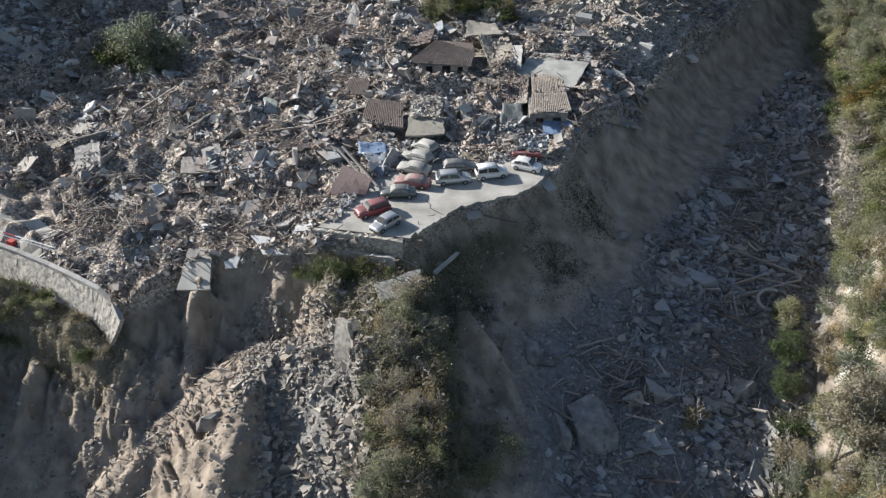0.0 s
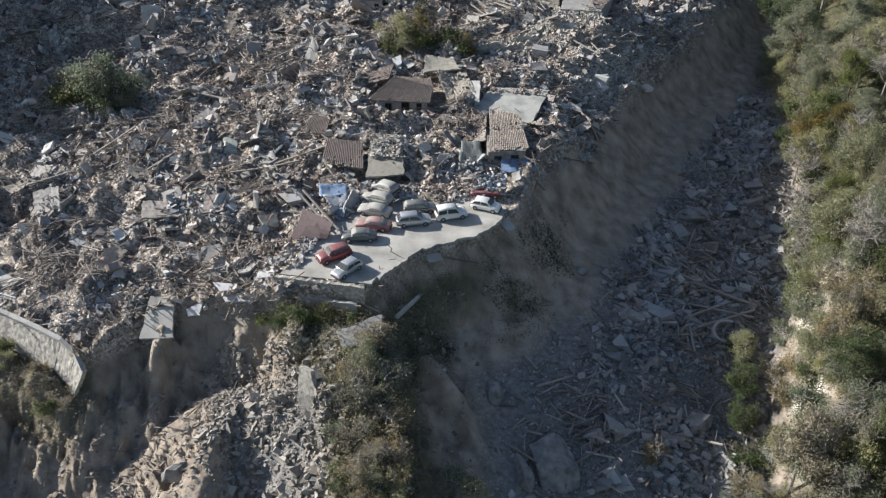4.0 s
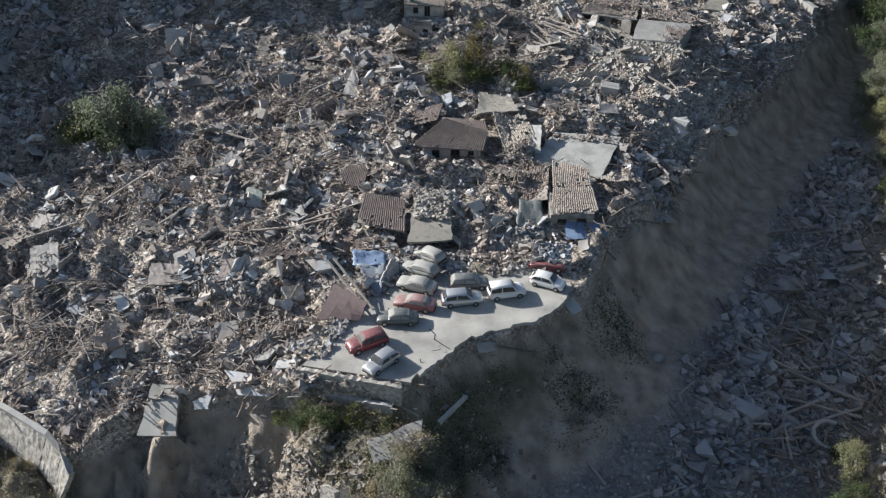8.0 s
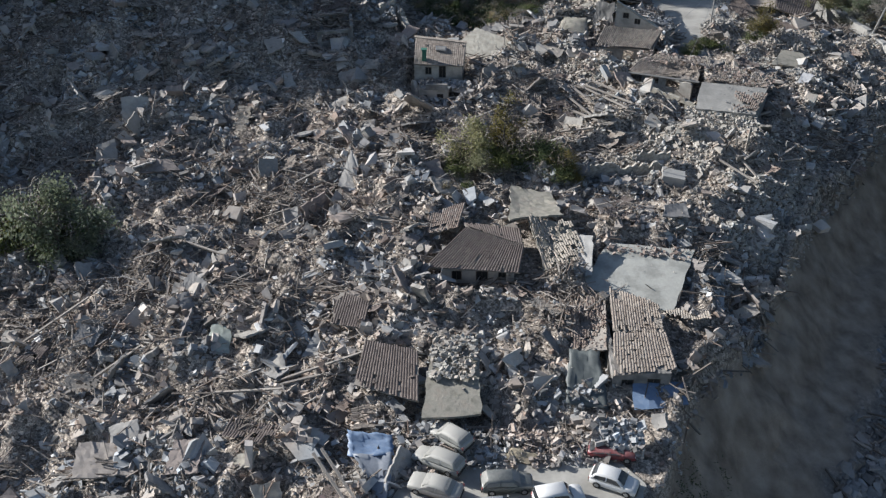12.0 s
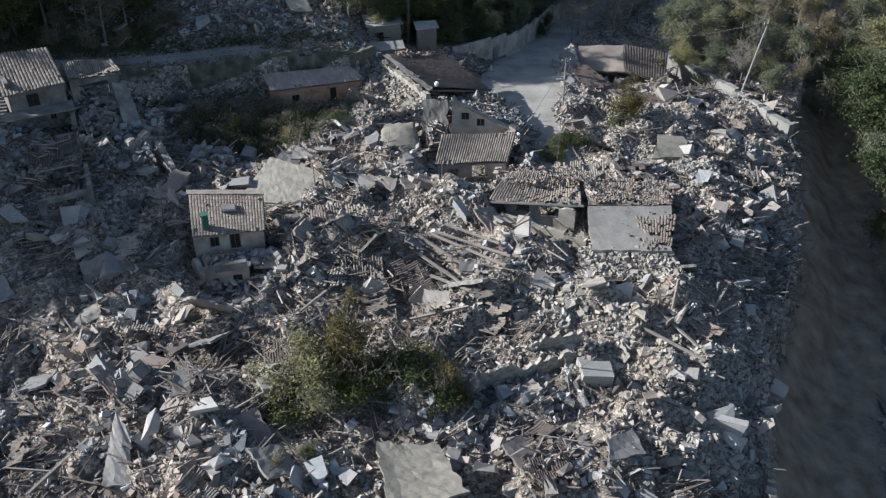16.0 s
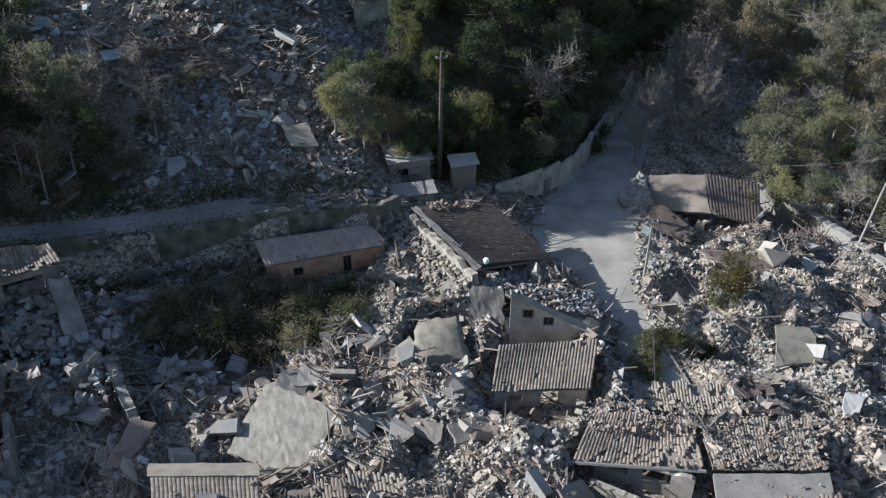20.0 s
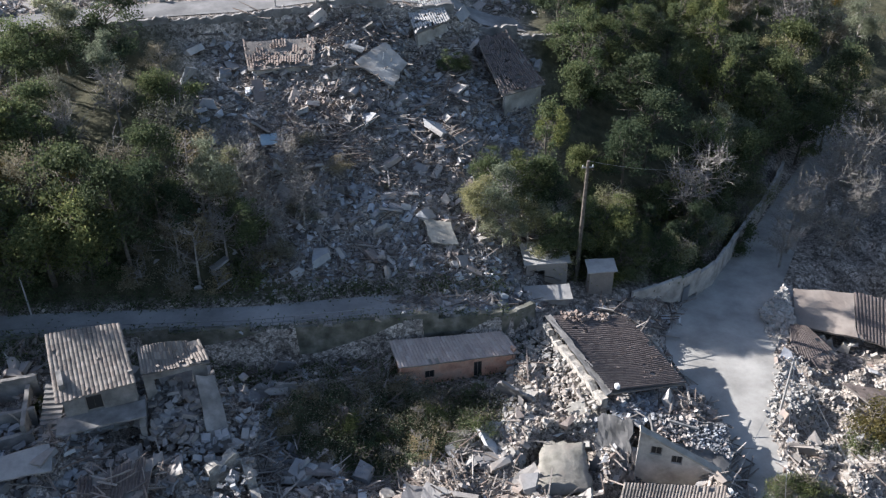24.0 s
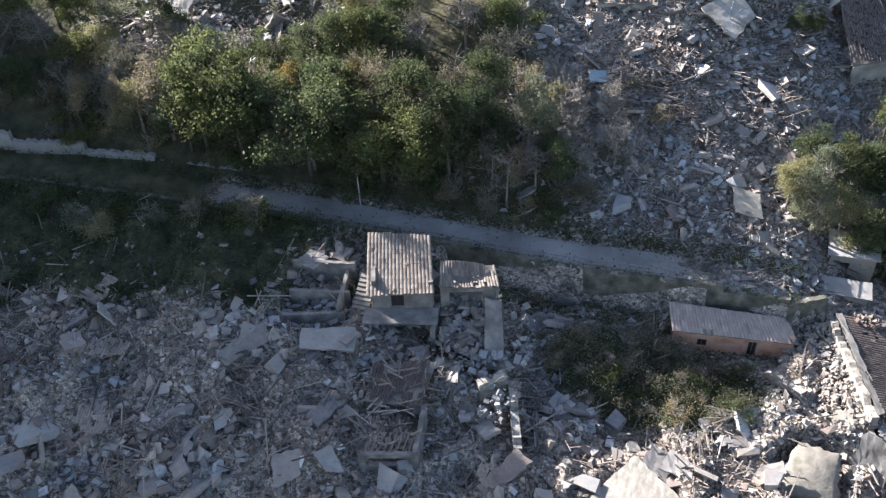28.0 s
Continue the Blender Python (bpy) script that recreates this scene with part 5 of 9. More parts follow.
def tufts(name, x, y, material, label, wide=0.5, high=0.5, leaves=12, leaf=0.11, seed=1):
    """Low growth hugging the ground, in many small clumps."""
    r = np.random.default_rng(seed)
    n_ = len(x)
    s_ = r.uniform(0.4, 1.4, n_)
    c = np.repeat(np.stack([x, y, ground(x, y)], -1), leaves, 0)
    c = c + r.normal(0, 1, c.shape) * np.repeat(s_[:, None] * (wide, wide, 0), leaves, 0)
    c[:, 2] = ground(c[:, 0], c[:, 1]) + np.abs(r.normal(0, 1, len(c))) * np.repeat(s_ * high, leaves)
    a = r.normal(0, 1, c.shape) * (1, 1, 0.8)
    a /= np.linalg.norm(a, axis=1)[:, None]
    b = np.cross(a, r.normal(0, 1, c.shape))
    b /= np.linalg.norm(b, axis=1)[:, None]
    z_ = leaf * r.uniform(0.6, 1.5, (len(c), 1))
    pts = np.stack([c - a * z_, c + b * z_ * 0.5, c + a * z_, c - b * z_ * 0.5], 1)
    me = mesh_of(name, pts.reshape(-1, 3), np.arange(4 * len(c)).reshape(-1, 4))
    me.materials.append(material)
    return tagged(new(name, me), label, "undergrowth", kind="stuff")


MASTERS = {}


def tree(kind, x, y, size=1.0, turn=0.0, sink=0.15, label="", group="trees", z=None):
    """A tree or shrub of a kind: built once with trunk and crown, then copied."""
    name, material, bark, high, blobs, clusters, leaves, leaf, what = KINDS[kind]
    shape = kind + ("ab"[int(abs(x) * 13.7 + abs(y) * 7.3) % 2] if kind in ("green", "olive", "dark", "bush", "dry_bush", "thin") else "")
    a_, b_ = 0.85 + 0.3 * ((x * 7.31) % 1), 0.85 + 0.3 * ((y * 5.17) % 1)
    m = Matrix.Translation((x, y, (at(x, y) if z is None else z) - sink)) @ Matrix.Rotation(radians(turn), 4, "Z") @ Matrix.Diagonal((size * a_, size * b_, size * (0.8 + 0.4 * ((x * 3.3 + y * 1.7) % 1)), 1))
    if shape in MASTERS:
        ob = copy_thing(MASTERS[shape], m @ Matrix.Diagonal([1 / s for s in MASTERS[shape].scale] + [1]))
    else:
        ob = new(name)
        seed = sum(map(ord, shape))
        wide = max(b[3] for b in blobs) if blobs else 0.32 * high
        blobs = lumps(blobs, seed, high)
        part("trunk", limbs(seed, high * 0.86, wide, 14 if blobs else 30, 0.05 + 0.016 * high, 4 if blobs else 11, 0.2 if high < 5 else 0.35), bark, ob, soft=True)
        if clusters:
            part("crown", leaf_mesh("crown", blobs or [(0, 0, 0.6 * high, wide, wide, 0.35 * high)], clusters, leaves, leaf, material, seed), material, ob)
        ob.matrix_basis = m
        MASTERS[shape] = ob
    return tagged(ob, label or what, "shrub" if high < 5 else "tree", group)


KINDS = {
    "green": ("tree", LEAF_GREEN, BARK, 9.0, [(0, 0, 5.6, 2.6, 2.6, 2.4), (1.6, 0.6, 4.2, 1.9, 1.9, 1.6), (-1.5, 0.9, 4.6, 2.0, 1.8, 1.7), (-0.4, -1.7, 4.0, 1.9, 1.7, 1.5), (0.5, 0.3, 7.6, 1.5, 1.5, 1.4)], 530, 18, 0.106, "green broadleaf tree on the slope"),
    "olive": ("tree", LEAF_GREY, PALE_BARK, 8.5, [(0, 0, 5.2, 2.3, 2.5, 2.3), (1.5, -0.8, 4.0, 1.7, 1.9, 1.5), (-1.3, 1.1, 4.4, 1.8, 1.7, 1.6), (0.2, 0.4, 7.2, 1.3, 1.4, 1.4)], 479, 18, 0.100, "grey-green tree with narrow leaves"),
    "yellow": ("tree", LEAF_YELLOW, BARK, 8.0, [(0, 0, 5.2, 2.1, 2.1, 2.2), (1.2, 0.8, 4.0, 1.6, 1.7, 1.5), (-1.2, -0.7, 4.3, 1.7, 1.6, 1.5), (0.1, 0.2, 7.0, 1.2, 1.2, 1.2)], 429, 18, 0.100, "tree in yellowing autumn leaf"),
    "dark": ("tree", LEAF_DARK, BARK, 10.0, [(0, 0, 6.2, 2.9, 2.9, 2.8), (1.8, 1.0, 4.4, 2.2, 2.1, 1.9), (-1.9, -0.4, 4.8, 2.2, 2.2, 1.9), (0, -1.9, 4.2, 2.1, 1.9, 1.7), (0.3, 0.2, 8.4, 1.6, 1.6, 1.6)], 581, 18, 0.112, "dense dark green tree on the slope"),
    "ivy": ("tree", LEAF_GREEN, BARK, 12.0, [(0, 0, 3.0, 1.9, 1.9, 2.2), (0.3, 0.2, 6.0, 1.6, 1.6, 2.4), (-0.2, 0.1, 9.0, 1.2, 1.2, 2.2), (0.1, 0, 11.0, 0.7, 0.7, 1.3)], 530, 18, 0.106, "tall tree clad in dark ivy"),
    "bare": ("bare_tree", LEAF_DRY, PALE_BARK, 9.0, [], 62, 7, 0.062, "almost leafless grey tree with fine branches"),
    "brown": ("tree", LEAF_DRY, PALE_BARK, 9.0, [(0, 0, 5.4, 2.2, 2.2, 2.4), (1.4, 0.7, 4.0, 1.7, 1.7, 1.6), (-1.4, -0.8, 4.4, 1.7, 1.7, 1.7), (0.2, 0.1, 7.4, 1.3, 1.3, 1.4)], 380, 14, 0.10, "brownish tree losing its leaves"),
    "thin": ("tree", LEAF_DRY, PALE_BARK, 8.0, [(0, 0, 5.0, 2.2, 2.2, 2.6), (0.9, -0.6, 3.6, 1.6, 1.6, 1.4)], 239, 13, 0.081, "thin tree with sparse dry leaves"),
    "bush": ("bush", LEAF_GREEN, BARK, 3.0, [(0, 0, 1.3, 1.6, 1.6, 1.1), (0.9, 0.5, 1.0, 1.1, 1.1, 0.9), (-0.8, 0.3, 1.1, 1.2, 1.1, 0.9), (0.1, -0.8, 0.9, 1.1, 1.0, 0.8)], 214, 16, 0.087, "leafy green bush with uneven outline"),
    "grey_bush": ("bush", LEAF_GREY, PALE_BARK, 3.4, [(0, 0, 1.5, 1.6, 1.6, 1.3), (0.9, -0.5, 1.1, 1.1, 1.1, 0.9), (-0.8, 0.5, 1.3, 1.2, 1.1, 1.0)], 214, 16, 0.081, "grey-green bush with fine twigs"),
    "yellow_bush": ("bush", LEAF_YELLOW, BARK, 4.2, [(0, 0, 2.4, 1.5, 1.5, 1.7), (0.6, 0.4, 1.4, 1.2, 1.2, 1.2), (-0.5, -0.4, 1.6, 1.2, 1.2, 1.2)], 239, 16, 0.081, "bush turning yellow in autumn"),
    "dry_bush": ("dry_bush", LEAF_DRY, PALE_BARK, 2.6, [(0, 0, 1.1, 1.4, 1.4, 1.0), (0.7, 0.5, 0.8, 1.0, 1.0, 0.7), (-0.7, -0.3, 0.9, 1.1, 1.0, 0.8)], 189, 14, 0.075, "dry brown brush with few leaves"),
}

# ---- car park on the brink ----
LOT = [(-14.3, 87.7), (-9.0, 86.6), (-4.1, 85.5), (-3.4, 86.2), (-2.8, 86.5), (-1.9, 87.8), (-0.7, 88.9), (0.6, 90.6), (2.1, 92.2), (3.1, 92.3), (3.6, 92.9), (5.3, 93.3), (6.4, 94.1), (8.7, 94.6), (9.6, 95.6), (11.4, 97.3), (12.4, 99.0), (12.9, 101.0), (10.5, 104.0), (4.0, 103.8), (-2.5, 106.0), (-6.5, 105.0), (-8.2, 100.0), (-10.4, 95.0), (-12.9, 89.8)]
edge = np.random.default_rng(3)
LOT = [p for (ax, ay), (bx, by) in zip(LOT, LOT[1:] + LOT[:1]) for p in [(ax, ay)] + ([(ax + (bx - ax) * f + edge.normal(0, 0.11), ay + (by - ay) * f + edge.normal(0, 0.11)) for f in np.arange(0.3, 0.95, 0.3)] if ax > -4.5 and ay < 101 else [])]
lot = part("car_park", Geo().prism(LOT, -0.34, 0.05), ASPHALT)
tagged(lot, "pale dusty asphalt car park broken off at the cliff", "pavement", kind="structure")
CRACK = [(-2.1, 93.2), (-1.5, 92.4), (-1.6, 91.7), (-0.9, 91.0), (0.0, 90.2)]
for (ax, ay), (bx, by) in zip(CRACK[:-1], CRACK[1:]):
    way = Vector((bx - ax, by - ay, 0)).normalized()
    side = Vector((-way.y, way.x, 0)) * 0.07
    a, b = Vector((ax, ay, 0.054)) - way * 0.05, Vector((bx, by, 0.054)) + way * 0.05
    part("crack", Geo().add([a - side, b - side * 0.6, b + side * 0.8, a + side], [(0, 1, 2, 3)]), DARK, lot, "dark crack in the asphalt")
for i, (px, py, sx, sy, turn) in enumerate(((3.6, 91.6, 1.7, 0.9, 10), (12.9, 98.4, 1.4, 1.9, 35), (-1.4, 90.3, 0.7, 0.4, 30), (-0.6, 90.0, 0.5, 0.35, -20))):
    low = -0.9 if i < 2 else 0.1
    t = radians(turn)
    c = [(px + math.cos(t) * u * sx - math.sin(t) * v * sy, py + math.sin(t) * u * sx + math.cos(t) * v * sy, low + (0.5 * v if i < 2 else 0)) for u, v in ((-0.5, 0.5), (0.5, 0.5), (0.5, -0.5), (-0.5, -0.5))]
    slab(c, 0.12, ASPHALT, "asphalt_piece", "broken asphalt piece at the cliff edge" if i < 2 else "loose pale block on the car park", "asphalt", 0.12, 0.03, 20 + i)
front = thing("retaining_wall", -9.6, 86, 0, 0, "old masonry wall holding the edge of the car park", "wall", kind="structure")
front.matrix_basis = Matrix.Identity(4)
wall(front, (-14.7, 87.0), (-4.6, 84.5), -2.3, 0.25, 0.45, (), STONE_WALL, 0.12, "wall_face", seed=5)
wall(front, (-14.9, 86.2), (-5.5, 83.9), -3.3, -1.6, 0.5, (), CONCRETE, 0.1, "wall_footing", seed=6)
n = 260
u = rng.uniform(0, 1, n)
chunks("wall_top_rubble", -14.6 + 10.2 * u, 87.5 - 2.4 * u + rng.normal(0, 0.25, n), sizes_of(n, 0.1, 0.35, (0.4, 0.8)), STONES, 30, 0.25, 1.4, "stones along the edge of the car park", "stones")

SILVER = paint("silver_paint", (0.52, 0.53, 0.54), 0.3, 0.5, dust=0.3)
CAR_WHITE = paint("white_car_paint", (0.72, 0.72, 0.71), 0.3, dust=0.2)
CAR_RED = paint("red_car_paint", (0.21, 0.036, 0.042), 0.35, dust=0.4)
DUSTY_GLASS = paint("dust_covered_glass", (0.22, 0.225, 0.21), 0.6, dust=0.85)
CAR_DULL_RED = paint("dusty_red_paint", (0.30, 0.095, 0.09), 0.5, dust=0.8)
CAR_GREY = paint("dark_grey_paint", (0.13, 0.145, 0.14), 0.35, 0.3, dust=0.55)
CAR_DUST = paint("dust_covered_paint", (0.37, 0.37, 0.34), 0.6, dust=0.9)
car(-6.6, 87.75, 227, 3.85, 1.65, 1.45, SILVER, "hatch", "silver hatchback parked at the broken edge")
car(-8.2, 90.55, 208, 4.1, 1.75, 1.62, CAR_RED, "suv", "red small off-road car with roof rails")
car(-5.4, 94.4, 182, 4.25, 1.7, 1.42, CAR_GREY, "sedan", "dark grey saloon covered in dust", ry=-1.5, glass=DUSTY_GLASS)
car(-3.7, 96.8, 167, 4.35, 1.7, 1.42, CAR_DULL_RED, "sedan", "dusty faded red saloon", rx=1.5, glass=DUSTY_GLASS)
car(1.2, 97.6, 8, 4.3, 1.75, 1.62, SILVER, "wagon", "silver people carrier in a row of cars")
car(5.9, 98.9, 13, 4.0, 1.68, 1.8, CAR_WHITE, "van", "white van with side windows")
car(10.4, 100.7, -24, 3.8, 1.66, 1.48, CAR_WHITE, "hatch", "white hatchback on the last of the asphalt")
car(2.0, 100.4, 4, 4.1, 1.7, 1.5, CAR_GREY, "wagon", "dark car behind the silver people carrier", glass=DUSTY_GLASS)
car(-3.6, 99.9, 160, 4.3, 1.72, 1.4, CAR_DUST, "sedan", "grey saloon buried in pale dust", z=0.15, rx=-3, glass=DUSTY_GLASS)
car(-3.4, 102.4, 151, 4.3, 1.72, 1.45, CAR_DUST, "wagon", "dust-covered estate car with roof rails", z=0.3, ry=4, rx=4, glass=DUSTY_GLASS)
car(-2.4, 104.9, 138, 4.1, 1.7, 1.4, CAR_DUST, "hatch", "pale dust-covered car against the rubble", z=0.5, ry=8, rx=-5, glass=DUSTY_GLASS)
car(10.7, 103.9, -10, 3.9, 1.65, 1.4, CAR_RED, "hatch", "red car half crushed by rubble", z=0.0, ry=-4, crushed=0.35)
heaped("car_rubble", [(8.4, 106.4, 1.9), (13.2, 105.6, 1.6), (13.0, 103.2, 0.5), (9.2, 104.2, 0.9)], 420, sizes_of(420, 0.1, 0.7, (0.2, 0.7), 3.0), RUBBLE, "rubble slid onto the red car", lift=0.2)
heaped("lot_debris", [(-9.5, 106.6, 0.9), (11, 105.6, 0.6), (11, 103.0, 0.1), (-7.4, 101.0, 0.15)], 1500, sizes_of(1500, 0.06, 0.6, (0.2, 0.7), 4.5), RUBBLE, "rubble spilt over the back of the car park", lift=0.12)
heaped("lot_margin", [(-14.6, 89.0, 0.35), (-9.2, 101.0, 0.6), (-8.0, 99.0, 0.06), (-12.4, 88.6, 0.06)], 700, sizes_of(700, 0.06, 0.6, (0.2, 0.7), 4.5), RUBBLE, "rubble along the side of the car park", lift=0.12)
heaped("lot_boards", [(-9.5, 106.6, 1.0), (11, 105.6, 0.7), (11, 103.4, 0.2), (-7.0, 103.0, 0.3)], 90, np.stack([rng.uniform(0.5, 2.2, 90), rng.uniform(0.05, 0.12, 90), rng.uniform(0.03, 0.08, 90)], -1), TIMBER, "boards in the rubble behind the cars", "timber", 18, 0.2)

# ---- roads and paths ----
def strip(name, line, wide, lift, material, label, category="road", thick=0.05):
    g, pts, side = Geo(), [], []
    for i, (px, py) in enumerate(line):
        a, b = Vector((*line[max(i - 1, 0)], 0)), Vector((*line[min(i + 1, len(line) - 1)], 0))
        way = (b - a).normalized()
        side.append(Vector((-way.y, way.x, 0)) * (wide[i] if hasattr(wide, "__len__") else wide) / 2)
    for i, (px, py) in enumerate(line):
        for k in range(5):
            f = -1 + k / 2
            p = Vector((px, py, 0)) + side[i] * f
            pts.append((p.x, p.y, at(p.x, p.y) + lift))
    m = len(line)
    faces = [(i * 5 + k, i * 5 + k + 1, (i + 1) * 5 + k + 1, (i + 1) * 5 + k) for i in range(m - 1) for k in range(4)]
    ob = part(name, g.add(pts, faces), material)
    return tagged(ob, label, category, kind="structure")


def finer(line, step=2.0):
    out = []
    for (ax, ay), (bx, by) in zip(line[:-1], line[1:]):
        n_ = max(1, int(math.hypot(bx - ax, by - ay) / step))
        out += [(ax + (bx - ax) * k / n_, ay + (by - ay) * k / n_) for k in range(n_)]
    return out + [line[-1]]


street_line = [p for p in finer([(s[0], s[1]) for s in STREET]) if p[1] < 252]
strip("road", street_line, [2 * float(np.interp(p[1], [170, 186, 196, 206, 220], [2.0, 2.4, 5.6, 4.4, 2.6])) for p in street_line], 0.06, ASPHALT, "pale dusty village street and small square")
terrace_line = [(x_, float(lip(x_)) + 2.2) for x_ in np.arange(-45, 15, 2.0)]
strip("terrace_road", terrace_line, 3.1, 0.07, ROAD, "narrow grey road along the terrace")
top_line = [(x_, float(top_road(x_)) + 3.0) for x_ in np.arange(-90, 24, 3.0)]
strip("upper_road", top_line, 4.6, 0.08, GREY_ROAD, "pale upper road across the hillside")
strip("west_road", finer([(-66, 100.5), (-58, 98.5), (-52.5, 95.5), (-48.5, 93.0)], 1.0), 6.0, 0.08, ASPHALT, "broken end of the pale western road")

terrace_wall = thing("terrace_wall", 0, 0, 0, 0, "grey retaining wall under the terrace road", "wall", kind="structure")
xs_ = [-72, -60, -48, -37, -25, -18, -11, -5, 0, 6, 12, 15.5]
for i, (a, b) in enumerate(zip(xs_[:-1], xs_[1:])):
    za = float(terrace(a)) + 0.25
    wall(terrace_wall, (a, float(lip(a)) + 0.1), (b, float(lip(b)) + 0.1), za - 3.4, za - 0.1 - (0.0 if i % 3 else 0.1), 0.5, (), DARK_WALL, 0.12, "wall_section", seed=40 + i)
cracked_wall = thing("cracked_wall", 0, 0, 0, 0, "broken concrete wall with a wide crack above the terrace road", "wall", kind="structure")
for i, (a, b, dz) in enumerate((((-78, 196.6), (-70.5, 197.6), 2.6), ((-70.1, 197.3), (-62, 198.6), 1.9), ((-61.8, 198.4), (-54, 199.2), 1.3), ((-53.7, 199.4), (-44, 199.8), 0.8))):
    zz = float(terrace((a[0] + b[0]) / 2))
    wall(cracked_wall, a, b, zz - 0.5, zz + dz, 0.6, (), CONCRETE, 0.22, "wall_section", seed=180 + i)
upper_wall = thing("upper_road_wall", 0, 0, 0, 0, "long concrete wall below the upper road", "wall", kind="structure")
for i, a in enumerate(range(-84, 22, 8)):
    ya, yb = float(top_road(a)) - 0.4, float(top_road(a + 8)) - 0.4
    zz = at(a + 4, float(top_road(a + 4)) + 2.5)
    wall(upper_wall, (a, ya), (a + 8, yb), zz - 2.6, zz + 0.3 + 0.15 * math.sin(i * 2.1), 0.5, (), GREY_PLASTER, 0.2, "wall_section", seed=60 + i)
street_wall = thing("street_wall", 0, 0, 0, 0, "plastered wall along the street under the trees", "wall", kind="structure")
pts_ = [(26.7, 203.0), (29.6, 203.9), (32.5, 205.1), (35.2, 206.8), (37.6, 208.7), (40.2, 212.0), (42.8, 215.4), (48.1, 221.9), (52.6, 228.0), (57, 234.4)]
for i, (a, b) in enumerate(zip(pts_[:-1], pts_[1:])):
    zz = float(np.interp(a[0], [s[0] for s in STREET], [s[2] for s in STREET]))
    ob, *_ = wall(street_wall, a, b, zz - 0.8, zz + 2.3 - 0.05 * (i % 3), 0.35, (), PLASTER, 0.02, "wall_section", seed=80 + i)
part("metal_door", Geo().box(0, -0.05, 0, 1.0, 0.02, 2.0), STEEL, street_wall, "grey metal door", pose(32.9, 205.2, 2.9, 0, 0, 32))
west_wall = thing("west_road_wall", 0, 0, 0, 0, "curved stone retaining wall of the western road", "wall", kind="structure")
pts_ = [(-62, 95.0, -5.6), (-56, 93.4, -5.7), (-51, 91.1, -5.9), (-46.5, 88.7, -6.1), (-42.5, 86.4, -6.3), (-39.5, 84.6, -6.6), (-37.4, 82.7, -7.1), (-36.2, 80.8, -7.9)]
feet_ = []
for i, (px, py, pz) in enumerate(pts_):
    (ax, ay, _), (bx, by, _) = pts_[max(i - 1, 0)], pts_[min(i + 1, len(pts_) - 1)]
    out_ = Vector((by - ay, ax - bx, 0)).normalized()
    feet_.append((px + 1.9 * out_.x, py + 1.9 * out_.y, pz - 3.2))
for i in range(len(pts_) - 1):
    part("wall_section", grid_panel([pts_[i], pts_[i + 1], feet_[i + 1], feet_[i]], 8, 6, 0.5, 0.03, 0.06, 90 + i), STONE_WALL, west_wall)
    part("coping", grid_panel([(pts_[i][0] - 0.1, pts_[i][1] + 0.5, pts_[i][2] + 0.16), (pts_[i + 1][0] - 0.1, pts_[i + 1][1] + 0.5, pts_[i + 1][2] + 0.16), (pts_[i + 1][0] - 0.1, pts_[i + 1][1] - 0.2, pts_[i + 1][2] + 0.16), (pts_[i][0] - 0.1, pts_[i][1] - 0.2, pts_[i][2] + 0.16)], 3, 2, 0.3, 0.02, 0.02, 190 + i), CONCRETE, west_wall, "pale coping of the wall")


# ---- houses ----
def ruin(name, label, category="house"):
    ob = new(name)
    return tagged(ob, label, category)


def stump(house, x0, y0, x1, y1, z0, z1, material=None, seed=1, doors=()):
    """Four broken walls round a rectangle."""
    front_, p0, way, side = wall(house, (x0, y0), (x1, y0), z0, z1, 0.45, doors, material, 0.05, seed=seed)
    for o in doors:
        window_in(front_, p0, way, side, z0, o)
    wall(house, (x1 + 0.002, y0 + 0.45), (x1 + 0.002, y1 - 0.002), z0, z1, 0.45, (), material, 0.1, seed=seed + 1)
    wall(house, (x1, y1), (x0, y1), z0, z1, 0.45, (), material, 0.2, seed=seed + 2)
    wall(house, (x0 - 0.002, y1 - 0.46), (x0 - 0.002, y0 + 0.46), z0, z1, 0.45, (), material, 0.1, seed=seed + 3)


# hut with a hipped roof
hut = ruin("hut", "low house with a dark ridged hip roof, walls half buried")
roof(hut, [(-1.2, 129.6, 5.1), (4.6, 127.3, 4.5), (4.0, 124.1, 3.55), (-5.2, 124.7, 3.75)], TILE_BROWN, label="dark hip roof", sag=0.03, seed=11)
roof(hut, [(4.5, 127.5, 4.45), (-1.0, 129.8, 5.05), (-1.4, 132.0, 4.1), (4.4, 131.0, 4.0)], TILE_BROWN, name="rear_roof", seed=12)
stump(hut, -3.6, 124.9, 3.6, 129.0, 1.0, 3.55, PLASTER, 13, ((1.0, 2.0, 0.9, 2.1), (3.4, 4.6, 0.8, 2.2), (5.6, 6.4, 0.9, 2.0)))
# the large pale slab and the tiled roof below it
slab([(13.4, 130.1, 3.0), (22.0, 128.7, 3.1), (18.3, 119.9, 2.1), (10.0, 123.6, 2.3)], 0.28, node_material("pale_roof_screed", [(0.29, 0.29, 0.265), (0.37, 0.37, 0.34), (0.33, 0.33, 0.30)], by="noise", grain=2.0, mix=0.3, bump=0.2), "roof_slab", "large pale flat roof slab fallen and tilted whole", "roof", 0.1, 0.02, 31)
heaped("slab_debris", [(13.8, 130.0, 3.15), (21.6, 128.6, 3.25), (21.0, 127.0, 3.0), (13.0, 128.4, 2.9)], 150, sizes_of(150, 0.08, 0.45, (0.2, 0.6), 2.5), TILE_BITS, "tiles and rubble along the top of the roof slab", lift=0.06)
